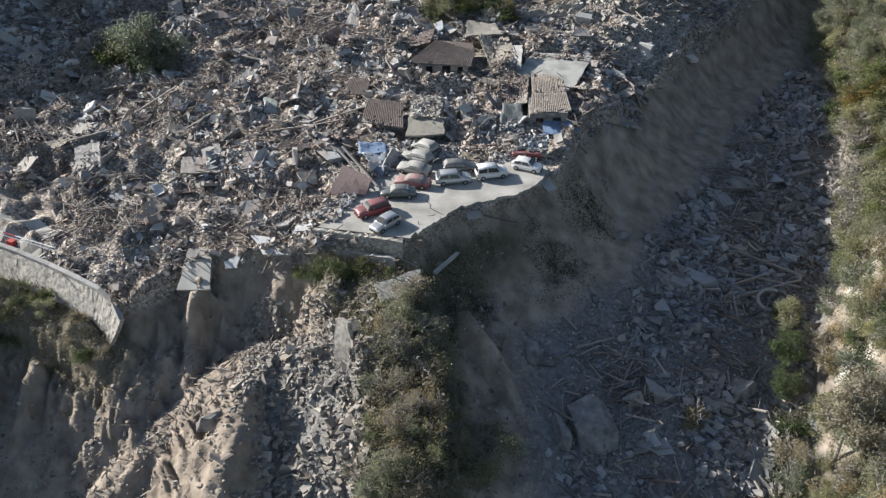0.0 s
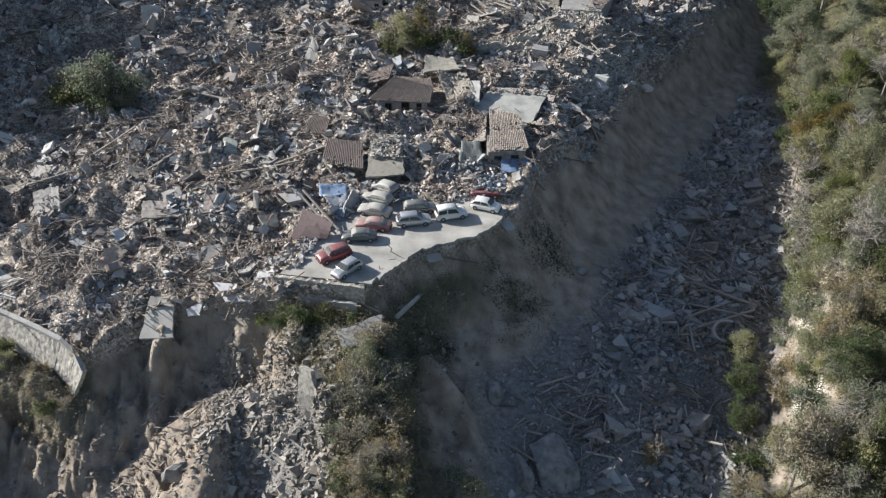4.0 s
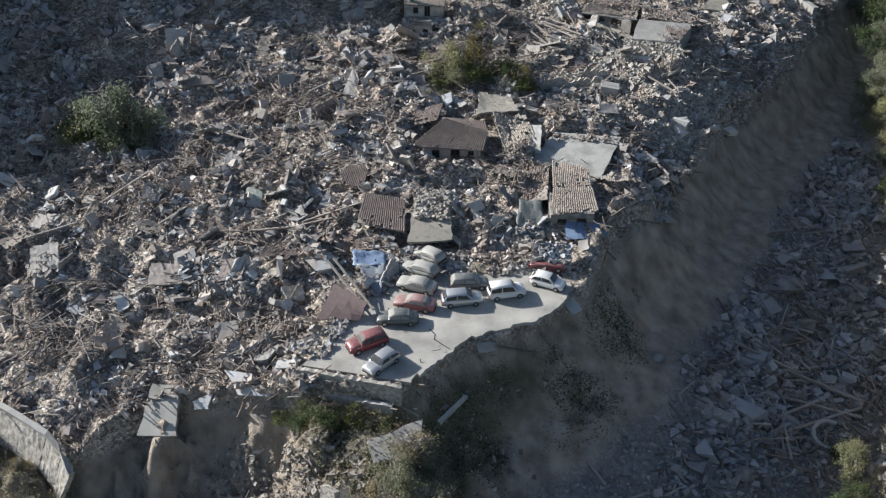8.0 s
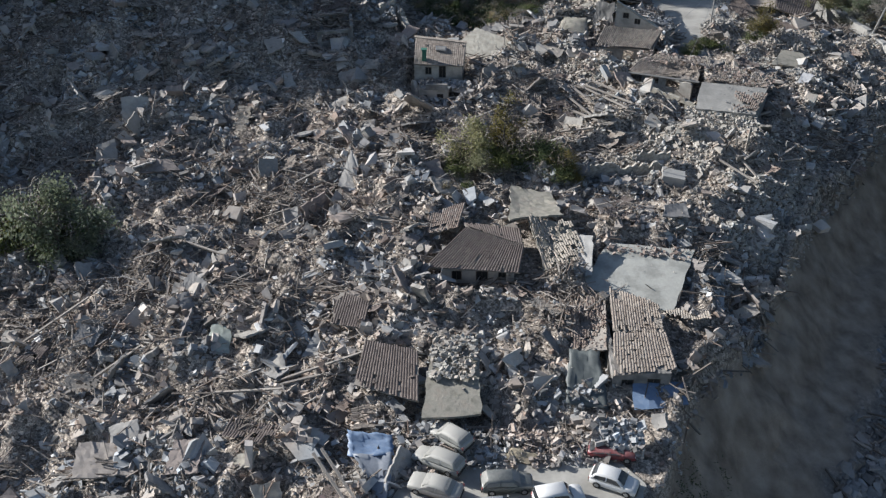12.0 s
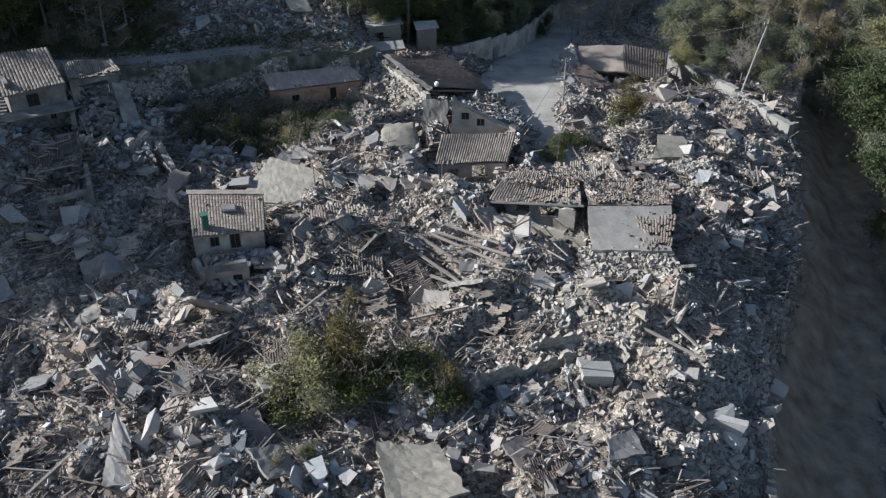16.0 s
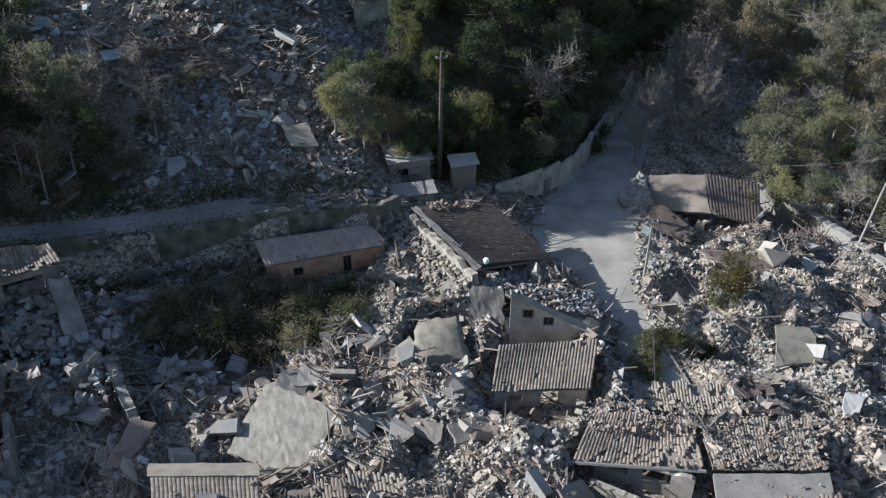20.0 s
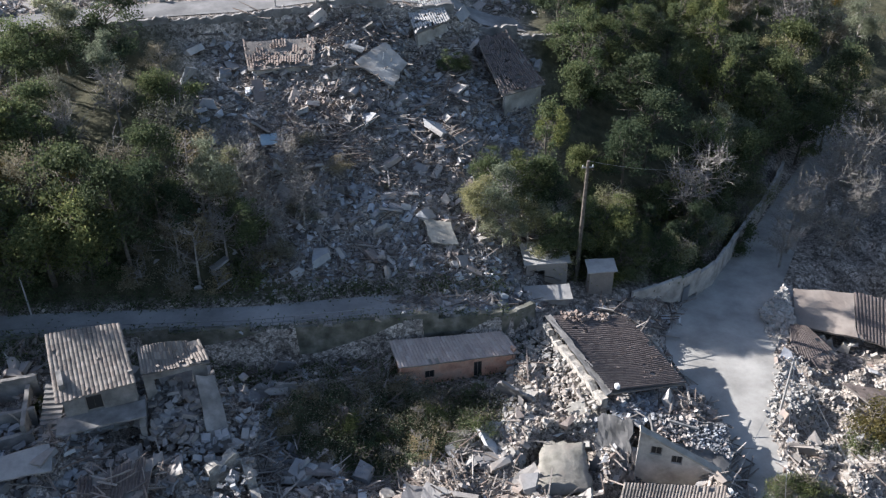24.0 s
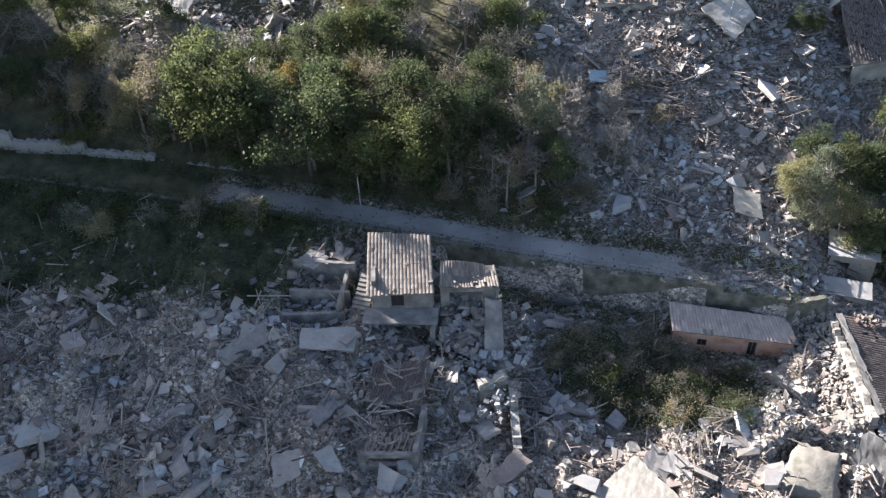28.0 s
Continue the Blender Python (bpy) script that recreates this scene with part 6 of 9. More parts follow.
heaped("slab_crumbs", [(13.4, 130.0, 3.1), (21.6, 128.6, 3.2), (18.3, 120.4, 2.25), (10.4, 123.8, 2.45)], 40, sizes_of(40, 0.04, 0.16, (0.2, 0.5), 3.0), STONES, "crumbs lying on the roof slab", "stones", lift=0.02)
low_house = ruin("sunken_house", "sunken house with a dusty tiled roof above rubble")
roof(low_house, [(12.4, 121.6, 3.7), (16.6, 118.8, 3.9), (16.6, 115.4, 3.45), (12.0, 115.6, 3.5)], TILE_TAN, sag=0.2, gaps=0.08, slip=0.03, seed=14)
roof(low_house, [(12.0, 115.4, 3.5), (16.7, 115.2, 3.45), (17.0, 111.2, 2.95), (11.4, 110.2, 3.0)], TILE_TAN, name="lower_roof", sag=0.12, gaps=0.03, slip=0.03, seed=114)
roof(low_house, [(8.6, 120.0, 2.6), (12.0, 121.2, 3.5), (11.2, 113.5, 3.2), (8.0, 114.5, 2.2)], TILE_RED, name="side_roof", sag=0.45, gaps=0.4, slip=0.08, seed=15)
stump(low_house, 11.4, 110.6, 16.4, 118.0, 0.4, 2.9, GREY_PLASTER, 16, ((0.8, 1.9, 0.6, 1.7), (3.0, 4.2, 0.5, 1.8)))
slab([(13.2, 110.6, 1.6), (17.6, 111.0, 1.7), (17.8, 108.6, 1.0), (13.0, 108.2, 0.9)], 0.06, BLUE, "tarpaulin", "crumpled blue-grey plastic sheet under the eaves", "sheet", 0.2, 0.12, 33)
# roofs behind the hut
heap = ruin("collapsed_house", "collapsed house, grey roof slopes lying on rubble")
TAN_SCREED = node_material("weathered_roof_felt", [(0.20, 0.19, 0.155), (0.27, 0.255, 0.215), (0.235, 0.21, 0.175)], by="noise", grain=1.0, mix=0.35, bump=0.35)
part("upper_plate", grid_panel([(3.6, 138.2, 4.9), (8.0, 137.2, 4.6), (8.8, 132.0, 5.2), (3.2, 131.0, 5.2)], 9, 10, 0.22, 0.25, 0.07, 17, 0.25), TAN_SCREED, heap, "weathered tan roof plate broken off at its edges")
roof(heap, [(5.2, 131.8, 5.2), (9.6, 131.4, 4.7), (11.0, 126.8, 3.7), (6.8, 124.6, 3.3)], TILE_PALE, name="front_roof", sag=0.45, gaps=0.22, slip=0.05, seed=18, board=TAN_SCREED)
part("tipped_panel", grid_panel([(10.2, 129.6, 4.4), (11.6, 129.0, 4.6), (11.2, 124.4, 3.0), (9.6, 124.6, 2.6)], 4, 8, 0.18, 0.12, 0.03, 19), CONCRETE, heap, "grey wall panel leaning on the roof plates")
shed_roof = ruin("collapsed_shed", "flattened shed with a ridged reddish tile roof")
roof(shed_roof, [(-5.0, 133.6, 4.4), (-1.2, 134.8, 4.8), (-2.0, 131.0, 4.3), (-5.6, 130.4, 3.6)], TILE_RED, sag=0.1, gaps=0.05, seed=19)
tile_field = ruin("fallen_roof", "brown tiled roof slope lying on rubble above the cars")
roof(tile_field, [(-10.2, 114.4, 3.2), (-5.4, 113.0, 3.1), (-5.2, 107.7, 2.2), (-10.8, 109.8, 2.1)], TILE_BROWN, sag=0.12, gaps=0.02, seed=20)
tile_bit = ruin("fallen_roof", "small patch of ridged brown tiles on rubble")
roof(tile_bit, [(-13.2, 121.4, 3.2), (-10.2, 119.8, 3.2), (-10.6, 116.6, 2.6), (-13.8, 117.8, 2.3)], TILE_BROWN, sag=0.08, gaps=0.03, seed=21)
slab([(-4.4, 113.0, 2.6), (-0.1, 112.6, 2.5), (0.1, 106.6, 1.9), (-4.9, 105.9, 1.9)], 0.25, TAN_SCREED, "terrace_slab", "grey concrete terrace slab hanging over the cars", "slab", 0.12, 0.03, 34)
heaped("crumbled_tiles", [(-4.3, 115.5, 2.9), (-0.2, 115.0, 2.9), (-0.4, 109.8, 2.5), (-4.4, 110.0, 2.5)], 350, sizes_of(350, 0.15, 0.5, (0.2, 0.6), 2.0), STONES, "crumbled tiles and stones on the terrace slab")
tagged(part("tarpaulin", grid_panel([(8.0, 113.8, 2.7), (10.6, 113.6, 2.8), (10.8, 108.2, 1.0), (7.2, 108.6, 1.2)], 9, 9, 0.04, 0.12, 0.16, 36, 0.2), paint("grey_tarpaulin", (0.085, 0.10, 0.10), 0.6, mix=0.3, dust=0.1), soft=True), "dark grey draped tarpaulin over rubble", "sheet")
# the tall house standing in the rubble
tall = ruin("tall_house", "narrow standing house with a red-tan tiled roof")
roof(tall, [(-7.8, 169.3, 9.3), (-1.1, 167.6, 9.2), (-1.4, 164.0, 7.45), (-7.9, 164.5, 7.5)], TILE_TAN, sag=0.02, pitch=0.26, course=0.36, roll=0.5, seed=22)
sky_ = part("skylight", grid_panel([(-5.1, 167.1, 8.95), (-3.7, 166.85, 8.93), (-3.7, 166.1, 8.65), (-5.1, 166.35, 8.67)], 2, 2, 0.22), STEEL, tall, "grey skylight")
part("skylight_pane", grid_panel([(-4.98, 166.98, 8.95), (-3.82, 166.77, 8.935), (-3.82, 166.2, 8.72), (-4.98, 166.44, 8.735)], 2, 2, 0.02), GREY_ROAD, sky_, "dusty glass of the skylight")
chim = part("chimney", Geo().box(-6.85, 164.9, 7.6, -6.3, 165.4, 9.2), GREEN, tall, "green sheet-metal chimney")
part("chimney_cap", Geo().box(-6.95, 164.8, 9.2, -6.2, 165.5, 9.32), GREEN, chim)
part("ridge", grid_panel([(-8.0, 169.5, 9.42), (-1.0, 167.8, 9.32), (-1.0, 167.35, 9.25), (-8.0, 169.05, 9.33)], 16, 2, 0.1, 0.02, 0.02, 26), TILE_TAN, tall, "pale ridge tiles")
part("rear_roof", grid_panel([(-8.0, 170.6, 8.9), (-1.0, 168.9, 8.8), (-1.0, 167.8, 9.25), (-8.0, 169.5, 9.35)], 8, 2, 0.12, 0.04, 0.02, 27), TILE_TAN, tall)
wl, p0, way, side = wall(tall, (-7.5, 164.9), (-1.6, 164.5), 3.2, 7.4, 0.4, ((1.0, 1.9, 2.6, 3.7), (2.8, 3.8, 2.2, 4.0)), PLASTER, 0.0, "front_wall")
window_in(wl, p0, way, side, 3.2, (2.8, 3.8, 2.2, 4.0), "balcony_door"), window_in(wl, p0, way, side, 3.2, (1.0, 1.9, 2.6, 3.7))
wall(tall, (-1.6, 164.92), (-1.4, 167.6), 3.2, 7.9, 0.4, (), PLASTER, 0.05, "side_wall", seed=23)
wall(tall, (-7.9, 168.6), (-7.9, 164.9), 3.2, 7.6, 0.4, (), PLASTER, 0.05, "side_wall", seed=24)
# the lower storey steps forward under a broken terrace
part("terrace", grid_panel([(-7.4, 164.6, 5.25), (-3.3, 164.3, 5.2), (-3.4, 162.0, 5.1), (-7.2, 162.3, 5.15)], 6, 4, 0.2, 0.12, 0.04, 28), CONCRETE, tall, "cracked terrace over the lower storey")
part("planter", Geo().box(-6.3, 161.85, 5.0, -3.5, 162.2, 5.75).box(-6.3, 162.2, 5.45, -3.5, 162.35, 5.75), GREY_PLASTER, tall, "long concrete flower trough on the terrace edge")
w2, p0, way, side = wall(tall, (-7.2, 162.2), (-3.4, 161.9), 1.8, 5.1, 0.4, ((2.3, 3.2, 1.2, 2.6), (0.5, 1.1, 1.6, 2.4)), PLASTER, 0.12, "lower_wall", seed=25)
window_in(w2, p0, way, side, 1.8, (2.3, 3.2, 1.2, 2.6), "lower_window"), window_in(w2, p0, way, side, 1.8, (0.5, 1.1, 1.6, 2.4))
wall(tall, (-3.38, 162.0), (-3.3, 164.2), 1.8, 5.0, 0.35, (), PLASTER, 0.1, "lower_side_wall", seed=26)
wall(tall, (-8.4, 164.4), (-7.3, 162.3), 2.0, 5.6, 0.4, (), PLASTER, 0.7, "broken_wall", "jagged stump of a plaster wall", seed=41)
part("fallen_ceiling", grid_panel([(-3.2, 164.2, 5.6), (-0.6, 164.0, 5.4), (-0.4, 162.2, 4.5), (-3.0, 162.2, 4.7)], 5, 4, 0.2, 0.2, 0.06, 42), CONCRETE, tall, "slab of the annex broken and tipped")
w3, p0, way, side = wall(tall, (-3.0, 161.8), (0.8, 161.6), 1.8, 4.3, 0.4, ((0.6, 1.7, 0.3, 2.1), (2.3, 3.2, 0.8, 1.9)), PLASTER, 0.3, "annex_wall", seed=27)
window_in(w3, p0, way, side, 1.8, (2.3, 3.2, 0.8, 1.9))
heaped("tall_house_debris", [(-10, 162.6, 3.6), (1.4, 162.0, 3.4), (1.6, 157, 3.0), (-10, 157, 2.8)], 900, sizes_of(900, 0.1, 0.7, (0.2, 0.7), 4.5), RUBBLE, "rubble piled against the tall house", lift=0.2)
heaped("terrace_debris", [(-7.2, 164.4, 5.4), (-0.8, 164.0, 5.5), (-0.6, 162.3, 4.7), (-7.0, 162.5, 5.25)], 160, sizes_of(160, 0.08, 0.5, (0.2, 0.7), 3.5), RUBBLE, "rubble lying on the broken terrace", lift=0.08)
for lb_, c_, mt_, sd_ in (("crushed grey tile roof beside the tall house", [(0.6, 168.6, 6.2), (4.6, 168.0, 6.6), (4.4, 163.4, 4.9), (0.4, 163.8, 4.6)], TILE_GREY, 251), ("folded tile roof sliding down the rubble", [(4.8, 168.6, 6.7), (9.2, 167.2, 6.0), (9.0, 163.0, 5.0), (4.8, 164.0, 5.7)], TILE_PALE, 252), ("broken tile slope lying over roof beams", [(4.6, 162.6, 5.4), (8.8, 161.4, 5.2), (8.2, 157.4, 3.9), (4.2, 158.6, 4.1)], TILE_GREY, 253), ("torn tile slope half buried in stones", [(9.4, 166.6, 5.8), (12.6, 165.8, 5.4), (12.4, 162.4, 4.6), (9.2, 163.0, 4.9)], TILE_RED, 254)):
    k_ = ruin("fallen_roof", lb_)
    roof(k_, c_, mt_, sag=0.45, gaps=0.16, slip=0.06, seed=sd_)
# house with the long wall, its roof half fallen
long_house = ruin("long_house", "long plastered house, roof sagging and half fallen")
roof(long_house, [(23.4, 169.6, 6.6), (30.4, 167.4, 6.6), (29.0, 163.2, 6.0), (20.6, 166.4, 5.8)], TILE_TAN, sag=0.5, gaps=0.07, pitch=0.24, slip=0.05, seed=28)
heaped("ridge_rubble", [(22.4, 171.2, 6.6), (31.0, 168.6, 6.6), (30.0, 166.2, 6.5), (22.2, 168.2, 6.3)], 500, sizes_of(500, 0.05, 0.4, (0.2, 0.7), 5.5), TILE_BITS, "rubble burying the ridge of the long house", lift=0.12)
part("eave_beam", Geo().tube([(20.4, 166.3, 5.6), (29.2, 163.0, 5.7)], 0.14, 5), CONCRETE, long_house, "pale concrete eave")
wl, p0, way, side = wall(long_house, (21.2, 164.9), (27.8, 158.6), 1.8, 4.9, 0.5, ((2.6, 3.4, 1.4, 2.3), (4.9, 5.7, 1.4, 2.3), (7.0, 7.8, 1.6, 2.5)), CREAM, 0.12, "front_wall", seed=29)
for o in ((2.6, 3.4, 1.4, 2.3), (4.9, 5.7, 1.4, 2.3), (7.0, 7.8, 1.6, 2.5)):
    window_in(wl, p0, way, side, 1.8, o)
wall(long_house, (22.4, 166.6), (28.2, 162.6), 3.0, 5.6, 0.4, ((1.0, 2.4, 1.3, 2.4), (3.4, 5.4, 1.3, 2.4)), PLASTER, 0.1, "inner_wall", seed=30)
part("screed_roof", grid_panel([(29.3, 162.4, 6.0), (37.2, 160.4, 6.1), (34.0, 153.8, 5.75), (27.4, 156.4, 5.25)], 8, 7, 0.3, 0.1, 0.04, 31), CONCRETE, long_house, "grey screed roof slab, tilted")
part("roof_rubble", tile_rows([(32.8, 159.0, 6.25), (36.7, 158.2, 6.3), (34.2, 154.0, 5.95), (31.6, 154.8, 5.85)], TILE_RED, gaps=0.2, sag=0.05, slip=0.09, seed=32), TILE_RED, long_house, "loose red tiles on the slab")
roof(long_house, [(30.8, 167.4, 6.3), (39.8, 166.0, 5.2), (37.2, 161.0, 5.9), (29.8, 163.0, 6.0)], TILE_PALE, name="sagging_roof", sag=0.35, gaps=0.16, slip=0.04, seed=33)
heaped("crushed_roof", [(30.6, 167.8, 6.4), (40.6, 166.4, 5.0), (37.4, 160.5, 6.0), (29.6, 162.6, 6.0)], 700, sizes_of(700, 0.06, 0.36, (0.15, 0.6), 4.5), TILE_BITS, "layers of crushed tiles and stone on the long house")
wall(long_house, (34.2, 154.4), (37.4, 160.6), 2.0, 5.9, 0.5, (), CONCRETE, 0.3, "side_wall", seed=34)
wall(long_house, (27.6, 156.9), (33.8, 154.2), 3.0, 5.1, 0.4, (), PLASTER, 0.35, "end_wall", seed=35)
heaped("long_house_debris", [(19.6, 164.4, 3.0), (27.6, 157.6, 2.9), (26.6, 154.8, 2.6), (17.8, 161.6, 2.8)], 700, sizes_of(700, 0.12, 0.8, (0.2, 0.7), 3.2), STONES, "stones and plaster piled against the long house", "stones", lift=0.1)
heaped("end_wall_debris", [(26.6, 157.4, 4.6), (34.2, 154.4, 5.3), (34.8, 151.6, 3.6), (25.6, 154.2, 3.2)], 2200, sizes_of(2200, 0.1, 0.5, (0.35, 0.8), 3.6), STONES, "stones and tiles heaped against the end of the long house", "stones", lift=0.25)
heaped("screed_debris", [(29.6, 162.0, 6.15), (36.8, 160.2, 6.2), (33.8, 154.2, 5.9), (27.8, 156.6, 5.4)], 46, sizes_of(46, 0.05, 0.3, (0.3, 0.8), 5.0), RUBBLE, "crumbs and stones on the screed roof", "stones", lift=0.05)
# house on the lane
lane_house = ruin("lane_house", "house on the lane with a whole ridged tile roof")
roof(lane_house, [(18.6, 177.6, 7.5), (26.6, 176.5, 7.4), (24.4, 172.4, 6.3), (17.0, 174.3, 6.1)], TILE_GREY, sag=0.2, pitch=0.25, gaps=0.01, slip=0.006, seed=36, roll=1.4)
wall(lane_house, (17.4, 174.6), (24.2, 172.9), 3.0, 6.0, 0.45, ((3.6, 5.0, 0.3, 2.6), (1.0, 2.2, 1.0, 2.2)), PLASTER, 0.0, "front_wall", seed=37)
wall(lane_house, (24.4, 172.9), (26.2, 176.4), 2.8, 6.5, 0.45, (), STONE_WALL, 0.0, "lane_wall", seed=38)
wall(lane_house, (27.2, 178.4), (29.2, 181.2), 2.8, 6.0, 0.45, ((1.0, 1.9, 0.8, 2.4),), STONE_WALL, 0.12, "lane_wall", seed=39)
wall(lane_house, (29.2, 181.2), (29.6, 184.6), 2.8, 5.9, 0.45, (), STONE_WALL, 0.2, "lane_wall", seed=139)
wall(lane_house, (29.5, 184.8), (28.4, 189.4), 2.8, 5.2, 0.5, (), STONE_WALL, 0.5, "lane_wall", seed=140)
gw, p0, way, side = wall(lane_house, (20.5, 180.5), (26.9, 178.4), 4.0, 10.1, 0.4, ((1.0, 1.9, 3.7, 4.6), (2.7, 3.6, 3.0, 3.9)), PLASTER, 0.06, "gable_wall", "rendered gable wall with small dark windows, top sloping down", seed=40, fade=3.7)
window_in(gw, p0, way, side, 4.0, (1.0, 1.9, 3.7, 4.6), "small_window"), window_in(gw, p0, way, side, 4.0, (2.7, 3.6, 3.0, 3.9), "small_window")
part("gable_coping", grid_panel([(20.7, 181.2, 10.05), (27.2, 179.1, 6.5), (27.0, 178.4, 6.45), (20.5, 180.45, 10.15)], 12, 2, 0.14, 0.04, 0.03, 142), CREAM, lane_house, "pale strip of render along the sloping wall top")
part("terrace", grid_panel([(22.6, 184.8, 7.9), (29.6, 184.4, 6.0), (29.1, 181.0, 5.9), (22.2, 182.2, 8.0)], 9, 6, 0.25, 0.25, 0.10, 141, 0.25), DARK_SCREED, lane_house, "sagging roof slope covered in rubble")
part("terrace_strip", grid_panel([(23.6, 181.4, 7.7), (29.0, 180.8, 5.9), (27.3, 178.8, 6.1), (22.8, 180.9, 8.0)], 8, 4, 0.25, 0.2, 0.10, 143, 0.2), DARK_SCREED, lane_house, "strip of broken roof behind the gable wall")
heaped("terrace_rubble", [(22.8, 184.6, 7.9), (29.4, 184.2, 6.05), (28.6, 180.4, 6.0), (22.6, 181.6, 8.0)], 1100, sizes_of(1100, 0.05, 0.32, (0.2, 0.7), 4.0), RUBBLE, "grey rubble lying on the broken roof slope", lift=0.0)
beam((24.0, 183.4, 8.0), (26.4, 182.6, 7.5), 0.2, 0.16, CONCRETE, "beam", "pale beam lying on the roof rubble")
# dark screed colour stands in for shade on this wall's south side
part("torn_wall", grid_panel([(18.2, 184.0, 8.7), (20.6, 182.6, 9.0), (20.0, 180.8, 5.6), (17.2, 181.6, 5.0)], 9, 9, 0.35, 0.2, 0.06, 144, 0.1), DARK_SCREED, lane_house, "torn wall leaning over the rubble, coloured dark as if in shade")
part("satellite_dish", Geo().tube([(26.7, 176.1, 7.2), (26.6, 176.0, 7.25)], [0.3, 0.08], 14), WHITE, lane_house, "white satellite dish")
# big stone house with the dark roof at the square
stone_house = ruin("stone_house", "stone house at the square, dark tiled roof slumped")
roof(stone_house, [(19.6, 186.4, 8.9), (16.6, 197.2, 8.9), (24.0, 197.4, 8.0), (27.7, 189.4, 6.5)], TILE_BROWN, sag=0.3, gaps=0.006, pitch=0.25, slip=0.008, seed=42, roll=1.5)
part("verge", grid_panel([(16.2, 197.4, 8.85), (16.75, 197.4, 8.95), (19.85, 186.4, 8.95), (19.3, 186.1, 8.85)], 3, 16, 0.12, 0.08, 0.06, 145), DARK_SCREED, stone_house, "grey mortar verge along the roof edge")
heaped("stone_spill", [(12.6, 197, 6.4), (18.4, 197.4, 8.2), (19.4, 186.2, 7.6), (10.6, 184, 5.2)], 2600, sizes_of(2600, 0.08, 0.42, (0.4, 0.9), 4.0), STONES, "pale stones spilt from the stone house", "stones")
heaped("lane_debris", [(18.8, 187.4, 7.2), (28.2, 190.0, 5.4), (30.4, 184.8, 4.7), (20.6, 184.2, 7.0)], 2200, sizes_of(2200, 0.1, 0.6, (0.2, 0.7), 4.5), RUBBLE, "rubble heaped between two broken houses")
heaped("lane_timber", [(19.8, 187.2, 7.4), (27.4, 188.4, 5.8), (27.8, 185.0, 5.6), (21.4, 184.4, 7.2)], 16, np.stack([rng.uniform(0.8, 2.4, 16), rng.uniform(0.06, 0.16, 16), rng.uniform(0.05, 0.1, 16)], -1), TIMBER, "boards and beams fallen between two houses", "timber", 14, 0.3)
wall(stone_house, (19.5, 186.2), (16.4, 197.0), 4.2, 8.5, 0.6, (), STONE_WALL, 0.25, "stone_wall", seed=43)
wall(stone_house, (26.9, 189.4), (20.0, 187.0), 3.6, 6.6, 0.5, ((2.0, 3.0, 0.8, 2.2),), STONE_WALL, 0.5, "stone_wall", seed=44)
wall(stone_house, (22.4, 196.6), (26.8, 189.8), 3.2, 6.6, 0.5, (), STONE_WALL, 0.2, "stone_wall", seed=45)
heaped("ridge_bricks", [(17.8, 197.6, 8.9), (22.6, 197.6, 8.3), (22.2, 196.4, 8.3), (18.0, 196.2, 8.9)], 110, sizes_of(110, 0.1, 0.45, (0.3, 0.7), 2.5), TILE_RED, "loose red bricks along the ridge of the stone house", "bricks", lift=0.12)
part("satellite_dish", Geo().tube([(20.3, 186.6, 9.3), (20.2, 186.5, 9.36)], [0.3, 0.08], 14), WHITE, stone_house, "white satellite dish")
tagged(part("bulged_slab", grid_panel([(13.4, 183.5, 6.6), (16.8, 183.0, 6.7), (16.7, 178.9, 5.4), (11.6, 178.5, 5.2)], 10, 10, 0.25, 0.16, 0.07, 47, -0.5), TAN_SCREED, soft=True), "dark grey bulged vault slab fallen from a house", "slab")
slab([(16.1, 186.8, 7.3), (17.7, 187.2, 7.7), (17.5, 185.4, 7.1), (16.1, 184.1, 6.5)], 0.12, CREAM, "door_panel", "pale door panel leaning on stones", "panel", 0.05, 0.02, 48)
# long pink shed below the terrace
pink = ruin("garden_shed", "long pink garden shed with a tiled lean-to roof")
roof(pink, [(1.3, 195.2, 8.95), (12.0, 196.0, 8.5), (13.3, 193.9, 7.5), (2.0, 192.6, 7.95)], TILE_PINK, sag=0.03, pitch=0.3, seed=49)
wl, p0, way, side = wall(pink, (2.4, 192.9), (12.9, 194.1), 5.0, 7.6, 0.35, ((2.0, 2.9, 0.9, 1.8), (6.6, 7.4, 0.1, 2.0)), PINK_PLASTER, 0.06, "front_wall", seed=50)
window_in(wl, p0, way, side, 5.0, (2.0, 2.9, 0.9, 1.8)), window_in(wl, p0, way, side, 5.0, (6.6, 7.4, 0.1, 2.0), "shed_door")
wall(pink, (12.9, 194.12), (12.0, 195.8), 5.0, 7.9, 0.3, (), PINK_PLASTER, 0.0, "side_wall"), wall(pink, (1.8, 195.0), (2.2, 192.95), 5.0, 8.0, 0.3, (), PINK_PLASTER, 0.0, "side_wall")
